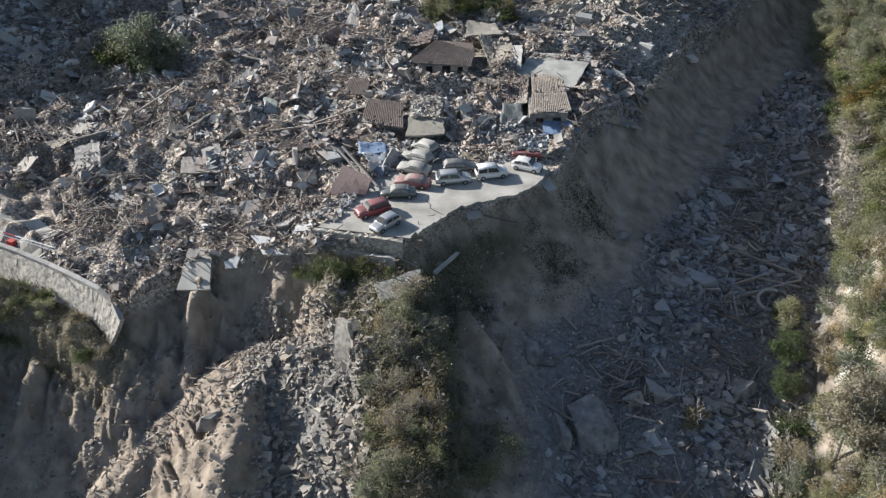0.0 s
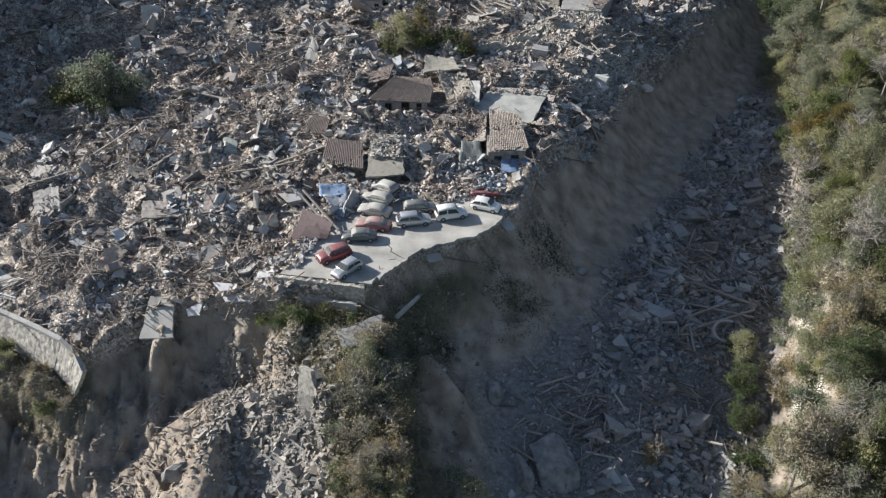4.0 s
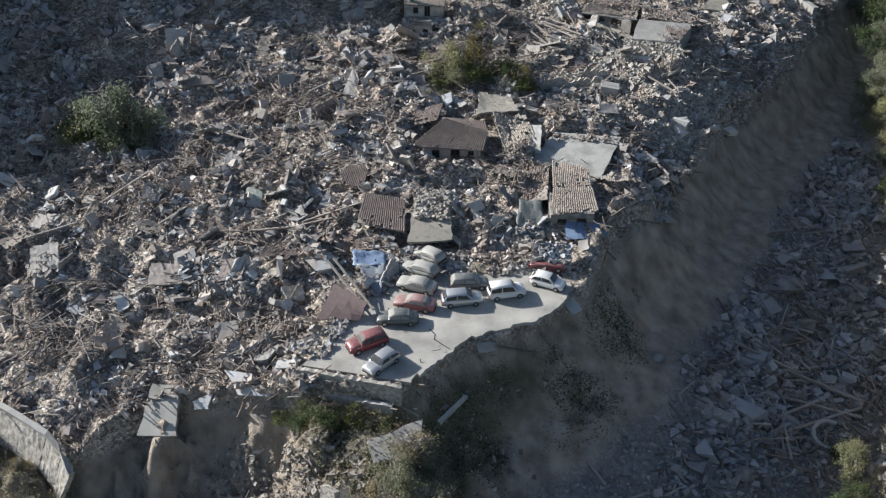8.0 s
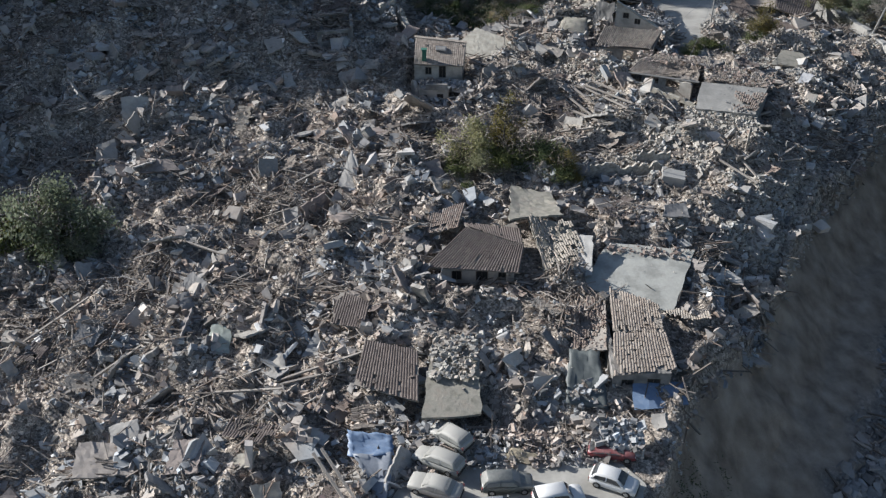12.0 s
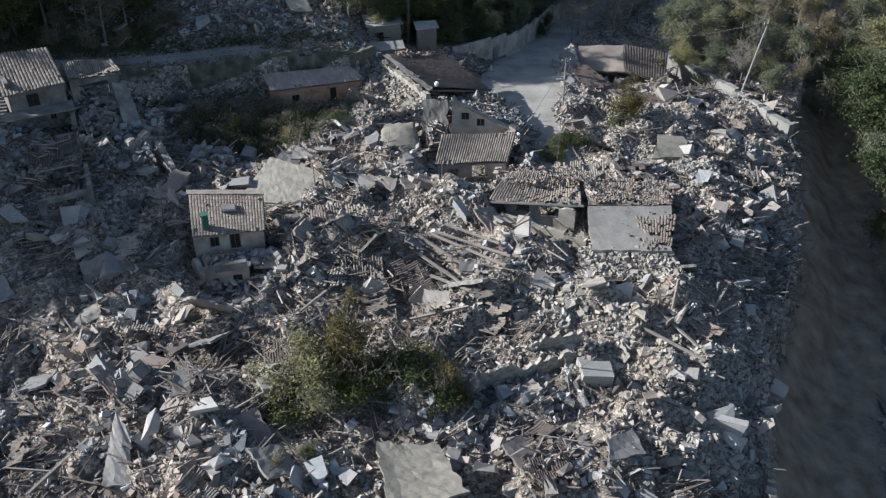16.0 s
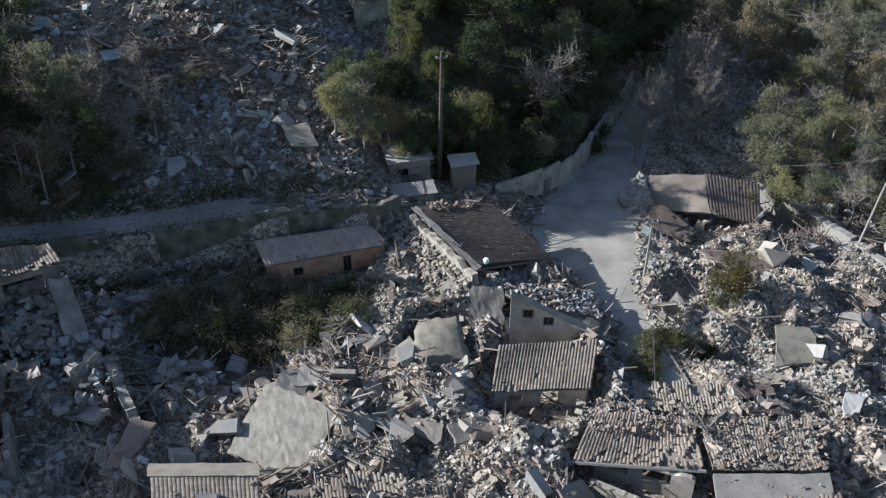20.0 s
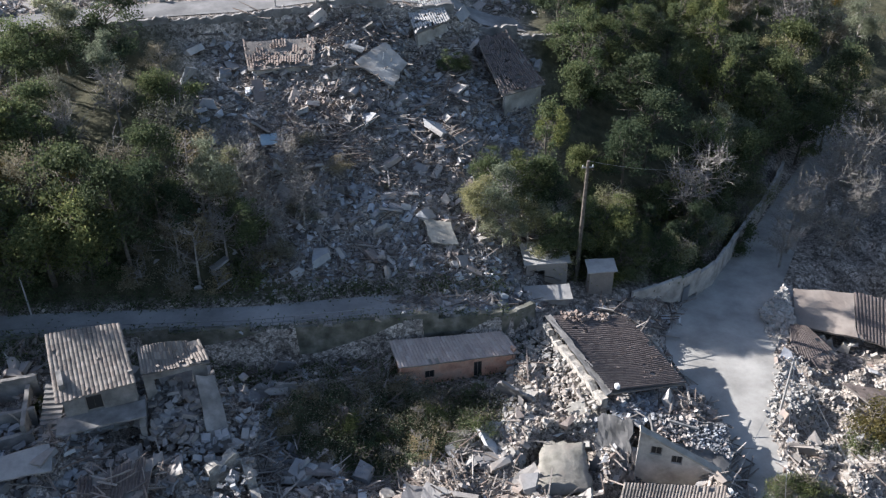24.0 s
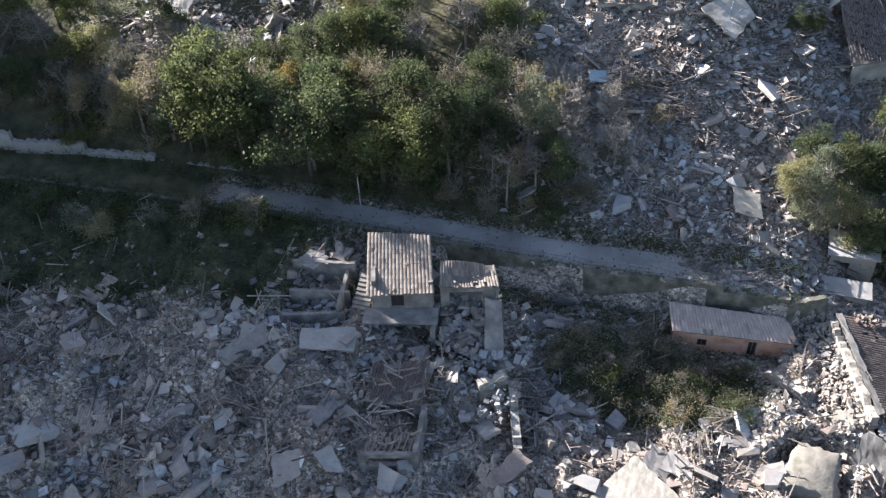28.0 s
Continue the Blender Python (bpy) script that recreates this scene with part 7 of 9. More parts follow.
# kiosks and sheds by the square
for nm, lb, x0, y0, x1, y1, z0, z1, mt in (("pump_house", "small rendered utility box with a flat roof", 22.0, 203.1, 24.4, 204.3, 5.0, 9.4, TIMBER), ("low_store", "low rendered store with a sheet roof by the square", 15.4, 201.1, 19.5, 202.5, 4.8, 7.9, PLASTER), ("open_shed", "dark open timber shed with a sheet roof", 15.8, 204.6, 20.0, 207.4, 6.9, 9.8, TIMBER)):
    k = ruin(nm, lb, "shed")
    wall(k, (x0, y0), (x1, y0), z0, z1, 0.25, ((0.7, 1.9, 0.6, 2.0),) if nm == "open_shed" else (), mt, 0.0, "front_wall")
    wall(k, (x1, y0 + 0.252), (x1, y1), z0, z1, 0.25, (), mt, 0.0, "side_wall"), wall(k, (x0 - 0.002, y1), (x0 - 0.002, y0 + 0.252), z0, z1, 0.25, (), mt, 0.0, "side_wall"), wall(k, (x1 - 0.26, y1), (x0 + 0.26, y1), z0, z1, 0.25, (), mt, 0.0, "rear_wall")
    part("roof", grid_panel([(x0 - 0.3, y1 + 0.4, z1 + 0.45), (x1 + 0.3, y1 + 0.4, z1 + 0.4), (x1 + 0.3, y0 - 0.3, z1 + 0.08), (x0 - 0.3, y0 - 0.3, z1 + 0.1)], 4, 3, 0.1, 0.05, 0.02, 51), CONCRETE, k, "pale sheet roof")
# house across the street
corner = ruin("corner_house", "house across the street, roof folded over its rubble")
part("flat_roof", grid_panel([(45.2, 205.2, 3.9), (51.0, 203.4, 4.1), (49.0, 197.8, 2.7), (43.9, 201.2, 2.3)], 6, 5, 0.3, 0.08, 0.04, 52), node_material("brown_screed", [(0.24, 0.20, 0.17), (0.30, 0.26, 0.22)], by="noise", grain=2.0, mix=0.2, bump=0.2), corner, "brown-grey flat roof slab, tilted")
roof(corner, [(51.1, 203.5, 4.15), (57.2, 201.8, 2.9), (54.2, 196.0, 1.5), (49.1, 197.9, 2.75)], TILE_BROWN, sag=0.04, pitch=0.36, seed=53)
wall(corner, (43.8, 200.6), (48.4, 197.6), 0.2, 2.1, 0.45, (), PLASTER, 0.5, seed=54), wall(corner, (49.0, 197.2), (53.8, 195.6), -0.2, 1.4, 0.45, (), PLASTER, 0.3, seed=55)
heaped("corner_rubble", [(40.6, 203.0, 3.2), (44.6, 205.8, 3.9), (43.6, 200.8, 2.9), (39.2, 194.6, 2.9)], 1100, sizes_of(1100, 0.1, 0.6, (0.3, 0.8), 3.6), STONES, "pale stones and bricks spilt round the corner house", "stones", lift=0.0)
crest_wall = ruin("edge_wall", "pale concrete wall along the eastern brink", "wall")
for i, (a, b) in enumerate((((57.6, 203.4), (60.3, 197.5)), ((60.3, 197.4), (61.9, 191.2)), ((61.9, 191.1), (63.0, 185.0)), ((63.0, 184.9), (63.8, 181.0)))):
    wall(crest_wall, a, b, -1.5, 1.9 - 0.25 * i, 0.9, (), CONCRETE, 0.12, "wall_section", seed=260 + i)
slab([(40.2, 196.0, 3.9), (40.8, 195.4, 3.7), (40.5, 192.5, 2.6), (38.2, 193.7, 2.9)], 0.1, PALE_BITS, "door_panel", "white panel leaning on the street rubble", "panel", 0.05, 0.02, 56)
roof(corner, [(42.4, 199.6, 3.7), (44.0, 199.0, 3.7), (46.4, 195.6, 2.3), (40.4, 193.2, 2.5)], TILE_BROWN, name="fallen_roof", sag=0.1, gaps=0.05, seed=57)
flat_a = ruin("fallen_roof", "flattened tiled roof slope by the garden hedge")
roof(flat_a, [(28.4, 173.4, 5.2), (35.4, 171.4, 5.1), (34.6, 168.6, 4.6), (27.6, 170.9, 4.7)], TILE_PALE, sag=0.25, gaps=0.2, slip=0.05, seed=58)
flat_b = ruin("fallen_roof", "tiled roof lying flat on the eastern rubble")
roof(flat_b, [(43.0, 189.6, 4.6), (48.0, 188.0, 4.2), (51.4, 182.4, 3.0), (47.4, 183.4, 3.3)], TILE_BROWN, sag=0.1, gaps=0.08, seed=59)
slab([(44.4, 178.0, 3.9), (47.4, 177.2, 3.7), (46.3, 173.4, 3.2), (41.8, 173.6, 3.6)], 0.25, TAN_SCREED, seed=60)
# upper house at the terrace
upper = ruin("upper_house", "standing house below the terrace with a ridged tile roof")
roof(upper, [(-26.3, 190.3, 16.3), (-20.6, 191.3, 16.2), (-18.8, 186.0, 14.4), (-24.6, 184.4, 14.2)], TILE_GREY, sag=0.04, pitch=0.32, seed=61)
wl, p0, way, side = wall(upper, (-24.3, 184.9), (-19.1, 186.3), 9.6, 14.2, 0.45, ((1.6, 2.9, 2.6, 4.1), (3.4, 4.1, 0.8, 1.9)), GREY_PLASTER, 0.0, "front_wall", seed=62)
window_in(wl, p0, way, side, 9.6, (1.6, 2.9, 2.6, 4.1), "dark_doorway"), window_in(wl, p0, way, side, 9.6, (3.4, 4.1, 0.8, 1.9))
wall(upper, (-19.1, 186.75), (-20.5, 190.8), 9.8, 15.0, 0.4, (), GREY_PLASTER, 0.1, "side_wall", seed=63), wall(upper, (-25.9, 189.6), (-24.4, 185.35), 9.8, 15.2, 0.4, (), GREY_PLASTER, 0.1, "side_wall", seed=64)
part("ledge", grid_panel([(-25.0, 184.8, 12.2), (-18.6, 186.4, 12.1), (-18.2, 184.6, 12.0), (-24.7, 183.0, 12.1)], 5, 2, 0.16, 0.05, 0.01, 65), GREY_PLASTER, upper, "concrete ledge under the door")
stairs = thing("stairs", -26.4, 186, 0, 0, "outdoor stone stairs beside the upper house", "stairs")
stairs.matrix_basis = Matrix.Identity(4)
for k in range(14):
    yy = 183.0 + 0.42 * k
    part("step", Geo().box(-26.8, yy, 9.2 + 0.18 * k, -25.2, yy + 0.44, 9.95 + 0.18 * k), GREY_PLASTER, stairs)
annex = ruin("broken_house", "torn-open house beside the upper house, roof hanging")
roof(annex, [(-19.2, 189.4, 15.0), (-14.4, 190.6, 14.6), (-13.5, 188.6, 13.8), (-18.6, 187.0, 14.3)], TILE_GREY, sag=0.35, gaps=0.05, seed=66)
wall(annex, (-18.6, 187.2), (-13.8, 188.6), 8.8, 13.9, 0.45, ((0.8, 3.8, 1.6, 4.4),), GREY_PLASTER, 0.15, "front_wall", seed=67)
wall(annex, (-18.4, 184.4), (-18.7, 187.2), 8.4, 12.0, 0.45, (), GREY_PLASTER, 0.5, "side_wall", seed=68)
part("leaning_wall", grid_panel([(-14.6, 187.6, 13.2), (-13.2, 187.8, 12.8), (-11.8, 183.8, 8.6), (-13.6, 183.2, 8.6)], 2, 5, 0.35, 0.1, 0.03, 69), GREY_PLASTER, annex, "leaning grey wall")
part("floor", grid_panel([(-18.2, 190.0, 11.3), (-14.0, 191.0, 11.3), (-13.8, 188.8, 11.1), (-18.2, 187.6, 11.2)], 3, 2, 0.2), GREY_PLASTER, annex)
low_roof = ruin("collapsed_house", "collapsed house with bare joists, roof boards strewn")
roof(low_roof, [(-22.8, 180.0, 10.6), (-17.4, 181.4, 10.8), (-17.8, 177.2, 9.6), (-22.6, 176.8, 9.5)], TILE_BROWN, sag=0.25, gaps=0.2, seed=70)
wall(low_roof, (-21.4, 171.6), (-16.6, 172.8), 6.6, 9.0, 0.4, ((0.6, 4.2, 0.9, 1.9),), GREY_PLASTER, 0.1, "front_wall", seed=71)
wall(low_roof, (-16.6, 172.8), (-17.2, 177.4), 6.8, 9.6, 0.4, (), GREY_PLASTER, 0.2, "side_wall", seed=72)
for k in range(9):
    part("joist", Geo().box(-21.2 + 0.5 * k, 171.9 + 0.125 * k, 8.1, -21.05 + 0.5 * k, 174.6 + 0.125 * k, 8.25), TIMBER, low_roof)
terr = ruin("garden_terraces", "stepped garden walls beside the stairs", "wall")
for a, b, z0, z1, sd in (((-33.6, 188.4), (-27.6, 189.4), 10.6, 12.9, 73), ((-32.8, 185.4), (-27.2, 186.4), 10.0, 12.0, 74), ((-32.6, 182.8), (-27.0, 184.4), 9.2, 11.4, 75), ((-27.4, 184.4), (-28.2, 189.4), 9.6, 12.2, 76)):
    wall(terr, a, b, z0, z1, 0.35, (), GREY_PLASTER, 0.06, "terrace_step", seed=sd)
slab([(-30.0, 181.4, 11.7), (-25.2, 182.8, 11.6), (-24.7, 180.6, 11.0), (-29.4, 179.6, 11.2)], 0.2, None, "porch_roof", "pale flat porch roof on a wall stump", "roof", 0.1, 0.03, 77)
mound = ruin("wall_stump", "rounded stump of a broken stone wall", "wall")
wall(mound, (-13.4, 180.6), (-11.2, 182.2), 6.6, 9.8, 0.8, (), STONE_WALL, 0.5, "stone_wall", seed=78)
wall(mound, (-11.2, 182.2), (-9.4, 176.4), 6.2, 9.2, 0.7, (), STONE_WALL, 0.45, "stone_wall", seed=79, fade=1.6)
# house_debris and storey_debris: darker rubble, the shade put into its colour
heaped("house_debris", [(-33, 188, 11.6), (-10, 190, 10.6), (-10, 178, 8.2), (-33, 176, 9.0)], 2200, sizes_of(2200, 0.08, 0.8, (0.2, 0.7), 5.0), DARK_RUBBLE, "grey rubble round the upper houses, darkened for the shade there", lift=0.0)
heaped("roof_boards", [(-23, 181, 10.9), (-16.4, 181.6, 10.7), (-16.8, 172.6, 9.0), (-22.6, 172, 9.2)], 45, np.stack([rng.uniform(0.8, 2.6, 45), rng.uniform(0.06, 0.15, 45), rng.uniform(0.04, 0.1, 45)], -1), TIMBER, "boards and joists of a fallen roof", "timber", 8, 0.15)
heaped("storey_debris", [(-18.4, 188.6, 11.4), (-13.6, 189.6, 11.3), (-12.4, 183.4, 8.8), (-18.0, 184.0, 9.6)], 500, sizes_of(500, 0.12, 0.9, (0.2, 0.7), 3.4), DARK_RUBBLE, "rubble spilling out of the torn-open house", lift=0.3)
# roofs on the back slope
for lb, c, mt, sd, gp in (("reddish tiled roof lying on the back slope", [(-12.2, 229.0, 25.2), (-4.2, 229.4, 25.2), (-4.6, 225.4, 23.6), (-11.6, 225.2, 23.4)], TILE_RED, 81, 0.2), ("pale corrugated roof of a wrecked house", [(6.2, 236.2, 26.4), (10.2, 237.6, 26.6), (11.4, 233.6, 25.0), (7.0, 231.0, 24.4)], CONCRETE, 82, 0.0), ("dark boarded roof of a house in the trees", [(14.6, 233.0, 22.4), (18.6, 235.8, 22.2), (22.0, 228.4, 18.6), (16.4, 225.4, 18.8)], TILE_BROWN, 83, 0.02)):
    k = ruin("wrecked_house", lb)
    roof(k, c, mt, sag=0.35, gaps=2.0 * gp, seed=sd, pitch=0.3, slip=0.04)
    lowest = min(c, key=lambda p: p[2])
    wall(k, (c[3][0] + 0.4, c[3][1] + 0.5), (c[2][0] - 0.4, c[2][1] + 0.5), c[3][2] - 3.0, min(c[3][2], c[2][2]) - 0.15, 0.4, (), PLASTER, 0.2, seed=sd)
slab([(-0.2, 226.0, 23.4), (3.4, 229.2, 24.2), (5.6, 227.2, 22.4), (4.0, 223.6, 21.2)], 0.25, PLASTER, "wall_panel", "pale wall panel tipped on the slope", "wall", 0.15, 0.05, 84)

# torn-open house among the trees of the western slope
gone = ruin("ruined_house", "torn-open grey house among trees, roof pieces hanging")
gz = at(-55.5, 213.0)
wall(gone, (-59.0, 212.6), (-54.6, 211.8), gz - 1.0, gz + 3.4, 0.4, ((0.8, 1.8, 1.4, 3.2), (2.8, 3.7, 2.0, 3.1)), GREY_PLASTER, 0.35, "front_wall", seed=271)
wall(gone, (-54.6, 212.0), (-54.0, 216.0), gz - 1.0, gz + 3.2, 0.4, (), GREY_PLASTER, 0.5, "side_wall", seed=272)
wall(gone, (-59.2, 216.2), (-59.1, 213.0), gz - 1.0, gz + 3.6, 0.4, (), GREY_PLASTER, 0.4, "side_wall", seed=273)
part("floor", grid_panel([(-58.8, 215.8, gz + 2.4), (-54.6, 215.4, gz + 2.3), (-54.8, 212.4, gz + 1.9), (-58.6, 213.0, gz + 2.1)], 6, 5, 0.2, 0.25, 0.06, 274), GREY_PLASTER, gone, "broken upper floor")
part("roof_plate", grid_panel([(-58.2, 216.4, gz + 4.6), (-55.6, 216.0, gz + 4.2), (-55.4, 213.4, gz + 3.2), (-58.0, 213.8, gz + 3.5)], 6, 5, 0.15, 0.25, 0.08, 275), CONCRETE, gone, "pale roof plate tipped over the walls")
heaped("ruin_rubble", [(-62.0, 217.0, gz + 2.0), (-51.0, 216.6, gz + 1.8), (-51.6, 210.8, gz - 0.4), (-62.0, 211.0, gz - 0.2)], 1400, sizes_of(1400, 0.1, 0.8, (0.2, 0.7), 4.0), SLOPE_RUBBLE, "rubble and boards round the torn-open house", lift=0.2)
tagged(part("plastic_sheet", grid_panel([(-44.9, 207.6, 22.3), (-44.2, 207.5, 22.5), (-44.5, 207.0, 20.8), (-45.3, 207.1, 20.6)], 4, 6, 0.03, 0.06, 0.06, 276), WHITE, soft=True), "white plastic sheet caught in a tree crown", "sheet")
slab([(-10.4, 218.2, at(-9.5, 217.5) + 0.9), (-8.7, 218.3, at(-9.5, 217.5) + 1.0), (-8.5, 216.8, at(-9.5, 217.5) + 0.4), (-10.3, 216.7, at(-9.5, 217.5) + 0.4)], 0.05, paint("pale_turquoise_sheet", (0.36, 0.50, 0.56), 0.5, mix=0.3, dust=0.2), "metal_sheet", "pale turquoise metal sheet on the slope rubble", "sheet", 0.1, 0.05, 277)
wz = at(7.0, 206.4)
slab([(5.6, 208.0, wz + 1.9), (8.2, 207.6, wz + 1.6), (8.8, 205.2, wz + 0.3), (6.4, 205.4, wz + 0.5)], 0.22, CREAM, "wall_slab", "pale wall slab leaning on the slope rubble", "slab", 0.18, 0.03, 278)

# ---- single slabs, beams and sheets in the rubble ----
WALL_BITS = node_material("tipped_walls", [(0.22, 0.205, 0.185), (0.33, 0.31, 0.28), (0.25, 0.20, 0.175), (0.18, 0.178, 0.178), (0.38, 0.36, 0.33), (0.14, 0.137, 0.14)], by="object", grain=0.9, mix=0.3, bump=0.3, dust=0.2)
def flat(cx, cy, wide, deep, turn, pitch=0.0, roll=0.0, lift=0.35):
    """Corners of a plate lying on the ground at a heading, tilted towards the viewer by pitch and sideways by roll."""
    m = pose(cx, cy, at(cx, cy) + lift, pitch, roll, turn)
    return [tuple(m @ Vector((sx * wide / 2, sy * deep / 2, 0))) for sx, sy in ((-1, 1), (1, 1), (1, -1), (-1, -1))]


def fallen_slab(i, cx, cy, w_, d_, t_, p_, r_, mt, lb):
    """One large broken slab lying tilted on the rubble."""
    small = 1.0 if mt is CREAM or i == 1 else 0.78
    c_ = [Vector(p) for p in flat(cx, cy, small * w_, small * d_, t_, p_, r_, 1.0 if i == 15 else 0.5)]
    c_[i % 4] = c_[i % 4].lerp(c_[(i + 2) % 4], 0.05 + 0.07 * (i % 5))
    base = sum(c_, Vector()) / 4
    ob = part("wall_slab", grid_panel([p - base for p in c_], max(3, int(small * w_ / 0.4)), max(3, int(small * d_ / 0.4)), 0.2, 0.1, 0.022 if mt is CREAM else 0.04, 100 + i, 0.12 * (i % 3 - 1)), WALL_BITS if mt is CONCRETE else mt)
    ob.location = base
    tagged(ob, lb, "slab", "large slabs in the rubble")


fallen_slab(0, -24.2, 117.2, 2.6, 4.6, 5, 12, 5, node_material("pale_green_render", [(0.30, 0.33, 0.29), (0.38, 0.405, 0.36)], by="noise", grain=1.2, mix=0.25, bump=0.2), "pale leaf-shaped slab standing out of the rubble")
fallen_slab(1, -31.2, 104.2, 5.0, 3.8, 10, 4, 3, CONCRETE, "flat grey floor slab on the rubble")
fallen_slab(2, -36.0, 100.6, 1.8, 2.2, 25, 30, 0, PALE_BITS, "bright white sheet catching the sun")
fallen_slab(3, -34.6, 99.0, 1.9, 1.9, 30, 35, 0, CONCRETE, "bluish grey plate below the white sheet")
fallen_slab(4, -16.6, 91.6, 3.6, 3.4, -6, 18, 6, CREAM, "white wall panel with a round hole")
fallen_slab(5, -23.4, 95.4, 3.2, 3.4, 12, 22, -8, CONCRETE, "grey tipped slab")
fallen_slab(6, -21.9, 97.8, 1.6, 1.2, 30, 28, 10, CREAM, "white scrap panel")
fallen_slab(7, -17.0, 100.0, 2.4, 2.0, 20, 25, 10, CREAM, "white panel standing in the rubble")
fallen_slab(8, -19.6, 103.4, 2.2, 1.4, -15, 20, -10, CREAM, "broken white board")
fallen_slab(9, -14.0, 143.2, 2.6, 8.0, -8, 12, 8, CONCRETE, "long tan roof strip on the rubble")
fallen_slab(10, -23.8, 143.8, 3.0, 3.0, 20, 40, 10, CONCRETE, "dark tipped wall block")
fallen_slab(11, -5.0, 142.6, 3.2, 3.6, 15, 38, -12, CONCRETE, "bluish wall block tipped over")
fallen_slab(12, -44.6, 149.0, 3.4, 3.8, 25, 30, 5, CONCRETE, "dark slab in the shade")
fallen_slab(13, -37.0, 145.8, 6.0, 2.8, 10, 25, 0, CONCRETE, "long dark wall piece")
fallen_slab(14, -28.4, 123.8, 4.4, 2.0, 5, 10, 0, CONCRETE, "grey roof strip")
fallen_slab(15, 1.0, 174.2, 6.4, 6.6, -36, 12, 4, CREAM, "large cream ceiling slab lying whole")
fallen_slab(16, 6.2, 173.2, 2.4, 2.0, 20, 20, 0, CREAM, "cream slab piece")
fallen_slab(17, 4.2, 178.4, 3.6, 2.6, -20, 8, 0, CONCRETE, "pale slab behind the cream slab")
fallen_slab(18, 8.6, 176.6, 2.2, 3.0, 30, 25, 10, CONCRETE, "tilted pale slab")
fallen_slab(19, 10.6, 171.4, 4.2, 2.2, -30, 18, 0, TIMBER, "grey boarded roof panel")
fallen_slab(20, 13.6, 170.4, 2.6, 2.4, 15, 10, 10, CONCRETE, "slab piece")
fallen_slab(21, 19.6, 162.6, 3.4, 3.4, 30, 30, 10, CONCRETE, "dark leaning slab before the long house")
fallen_slab(22, -26.8, 169.6, 3.4, 3.6, 25, 22, -5, CONCRETE, "grey slab in the shade")
fallen_slab(23, -23.6, 170.6, 2.2, 3.2, 50, 30, 10, CONCRETE, "tilted slab next to a grey one")
fallen_slab(24, -38.4, 172.2, 4.0, 1.4, 20, 10, 0, CONCRETE, "long concrete piece")
fallen_slab(25, -14.8, 150.6, 3.4, 3.6, 40, 20, 15, CONCRETE, "tilted grey plate")
fallen_slab(26, -9.4, 147.4, 2.2, 2.8, -12, 18, 8, CONCRETE, "greenish plate on the rubble")
fallen_slab(27, -19.6, 131.6, 2.6, 1.6, 25, 25, 5, CONCRETE, "brown-grey wall piece")
fallen_slab(28, -31.0, 136.4, 3.6, 2.0, -12, 18, 10, CONCRETE, "grey wall piece")
fallen_slab(29, -9.6, 132.2, 3.0, 2.6, 22, 34, -14, CONCRETE, "dark wall block beside the hut")
fallen_slab(30, -7.0, 129.6, 2.4, 2.0, -30, 20, 10, CONCRETE, "orange-grey block beside the hut")
fallen_slab(31, 13.6, 135.2, 2.4, 3.0, 18, 20, 5, CONCRETE, "tilted ribbed plate")
fallen_slab(32, 20.6, 133.6, 3.6, 2.6, 5, 15, 5, CONCRETE, "pale rounded slab above the large roof slab")
fallen_slab(33, 38.8, 168.6, 3.0, 2.4, 22, 15, 10, CONCRETE, "pale slab on the eastern rubble")
fallen_slab(34, 44.6, 167.2, 2.2, 2.6, -30, 30, 5, PALE_BITS, "white panel on the eastern rubble")
fallen_slab(35, 41.6, 158.6, 2.4, 2.0, 40, 30, 5, CONCRETE, "blue-grey slab in the shade")
slab([(-12.0, 97.4, 2.6), (-8.5, 95.2, 1.9), (-9.2, 94.0, 0.5), (-13.8, 94.2, 0.4)], 0.15, paint("maroon_sheet", (0.17, 0.11, 0.105), 0.7, mix=0.2, dust=0.25), "roof_panel", "maroon sheet leaning against the rubble by the cars", "panel", 0.1, 0.03, 150)
for c_, mt_, lb_, sd_ in (([(-10.9, 104.6, 1.9), (-7.2, 104.2, 1.9), (-7.0, 102.5, 1.4), (-10.6, 102.2, 1.4)], BLUE, "faded blue sheet over a wreck", 151), ([(-10.2, 102.4, 1.5), (-7.0, 102.6, 1.5), (-7.4, 98.2, 0.4), (-8.6, 99.6, 0.4)], paint("pale_blue_sheet", (0.19, 0.225, 0.28), 0.6, mix=0.35, dust=0.4), "pale blue sheet hanging over rubble", 152)):
    tagged(part("tarpaulin", grid_panel(c_, 9, 9, 0.04, 0.1, 0.13, sd_, 0.25), mt_, soft=True), lb_, "sheet")
for i, (a, b) in enumerate((((-13.2, 101.4), (-8.2, 94.8)), ((-12.6, 101.9), (-7.9, 95.6)), ((-19.0, 111.4), (-10.4, 113.6)), ((-18.2, 110.9), (-12.0, 112.6)), ((-23.4, 110.6), (-17.0, 109.7)), ((12.4, 162.4), (18.4, 153.6)), ((13.4, 163.0), (18.8, 155.4)), ((14.2, 162.6), (19.6, 156.6)), ((11.6, 160.6), (16.6, 153.0)), ((15.4, 163.4), (19.2, 158.6)), ((12.0, 158.6), (15.2, 153.6)))):
    za, zb = at(*a) + 0.45, at(*b) + 0.45
    if i < 2:
        za, zb = 2.6, 0.6
    beam((*a, za), (*b, zb), 0.22, 0.18, group="long beams in the rubble")
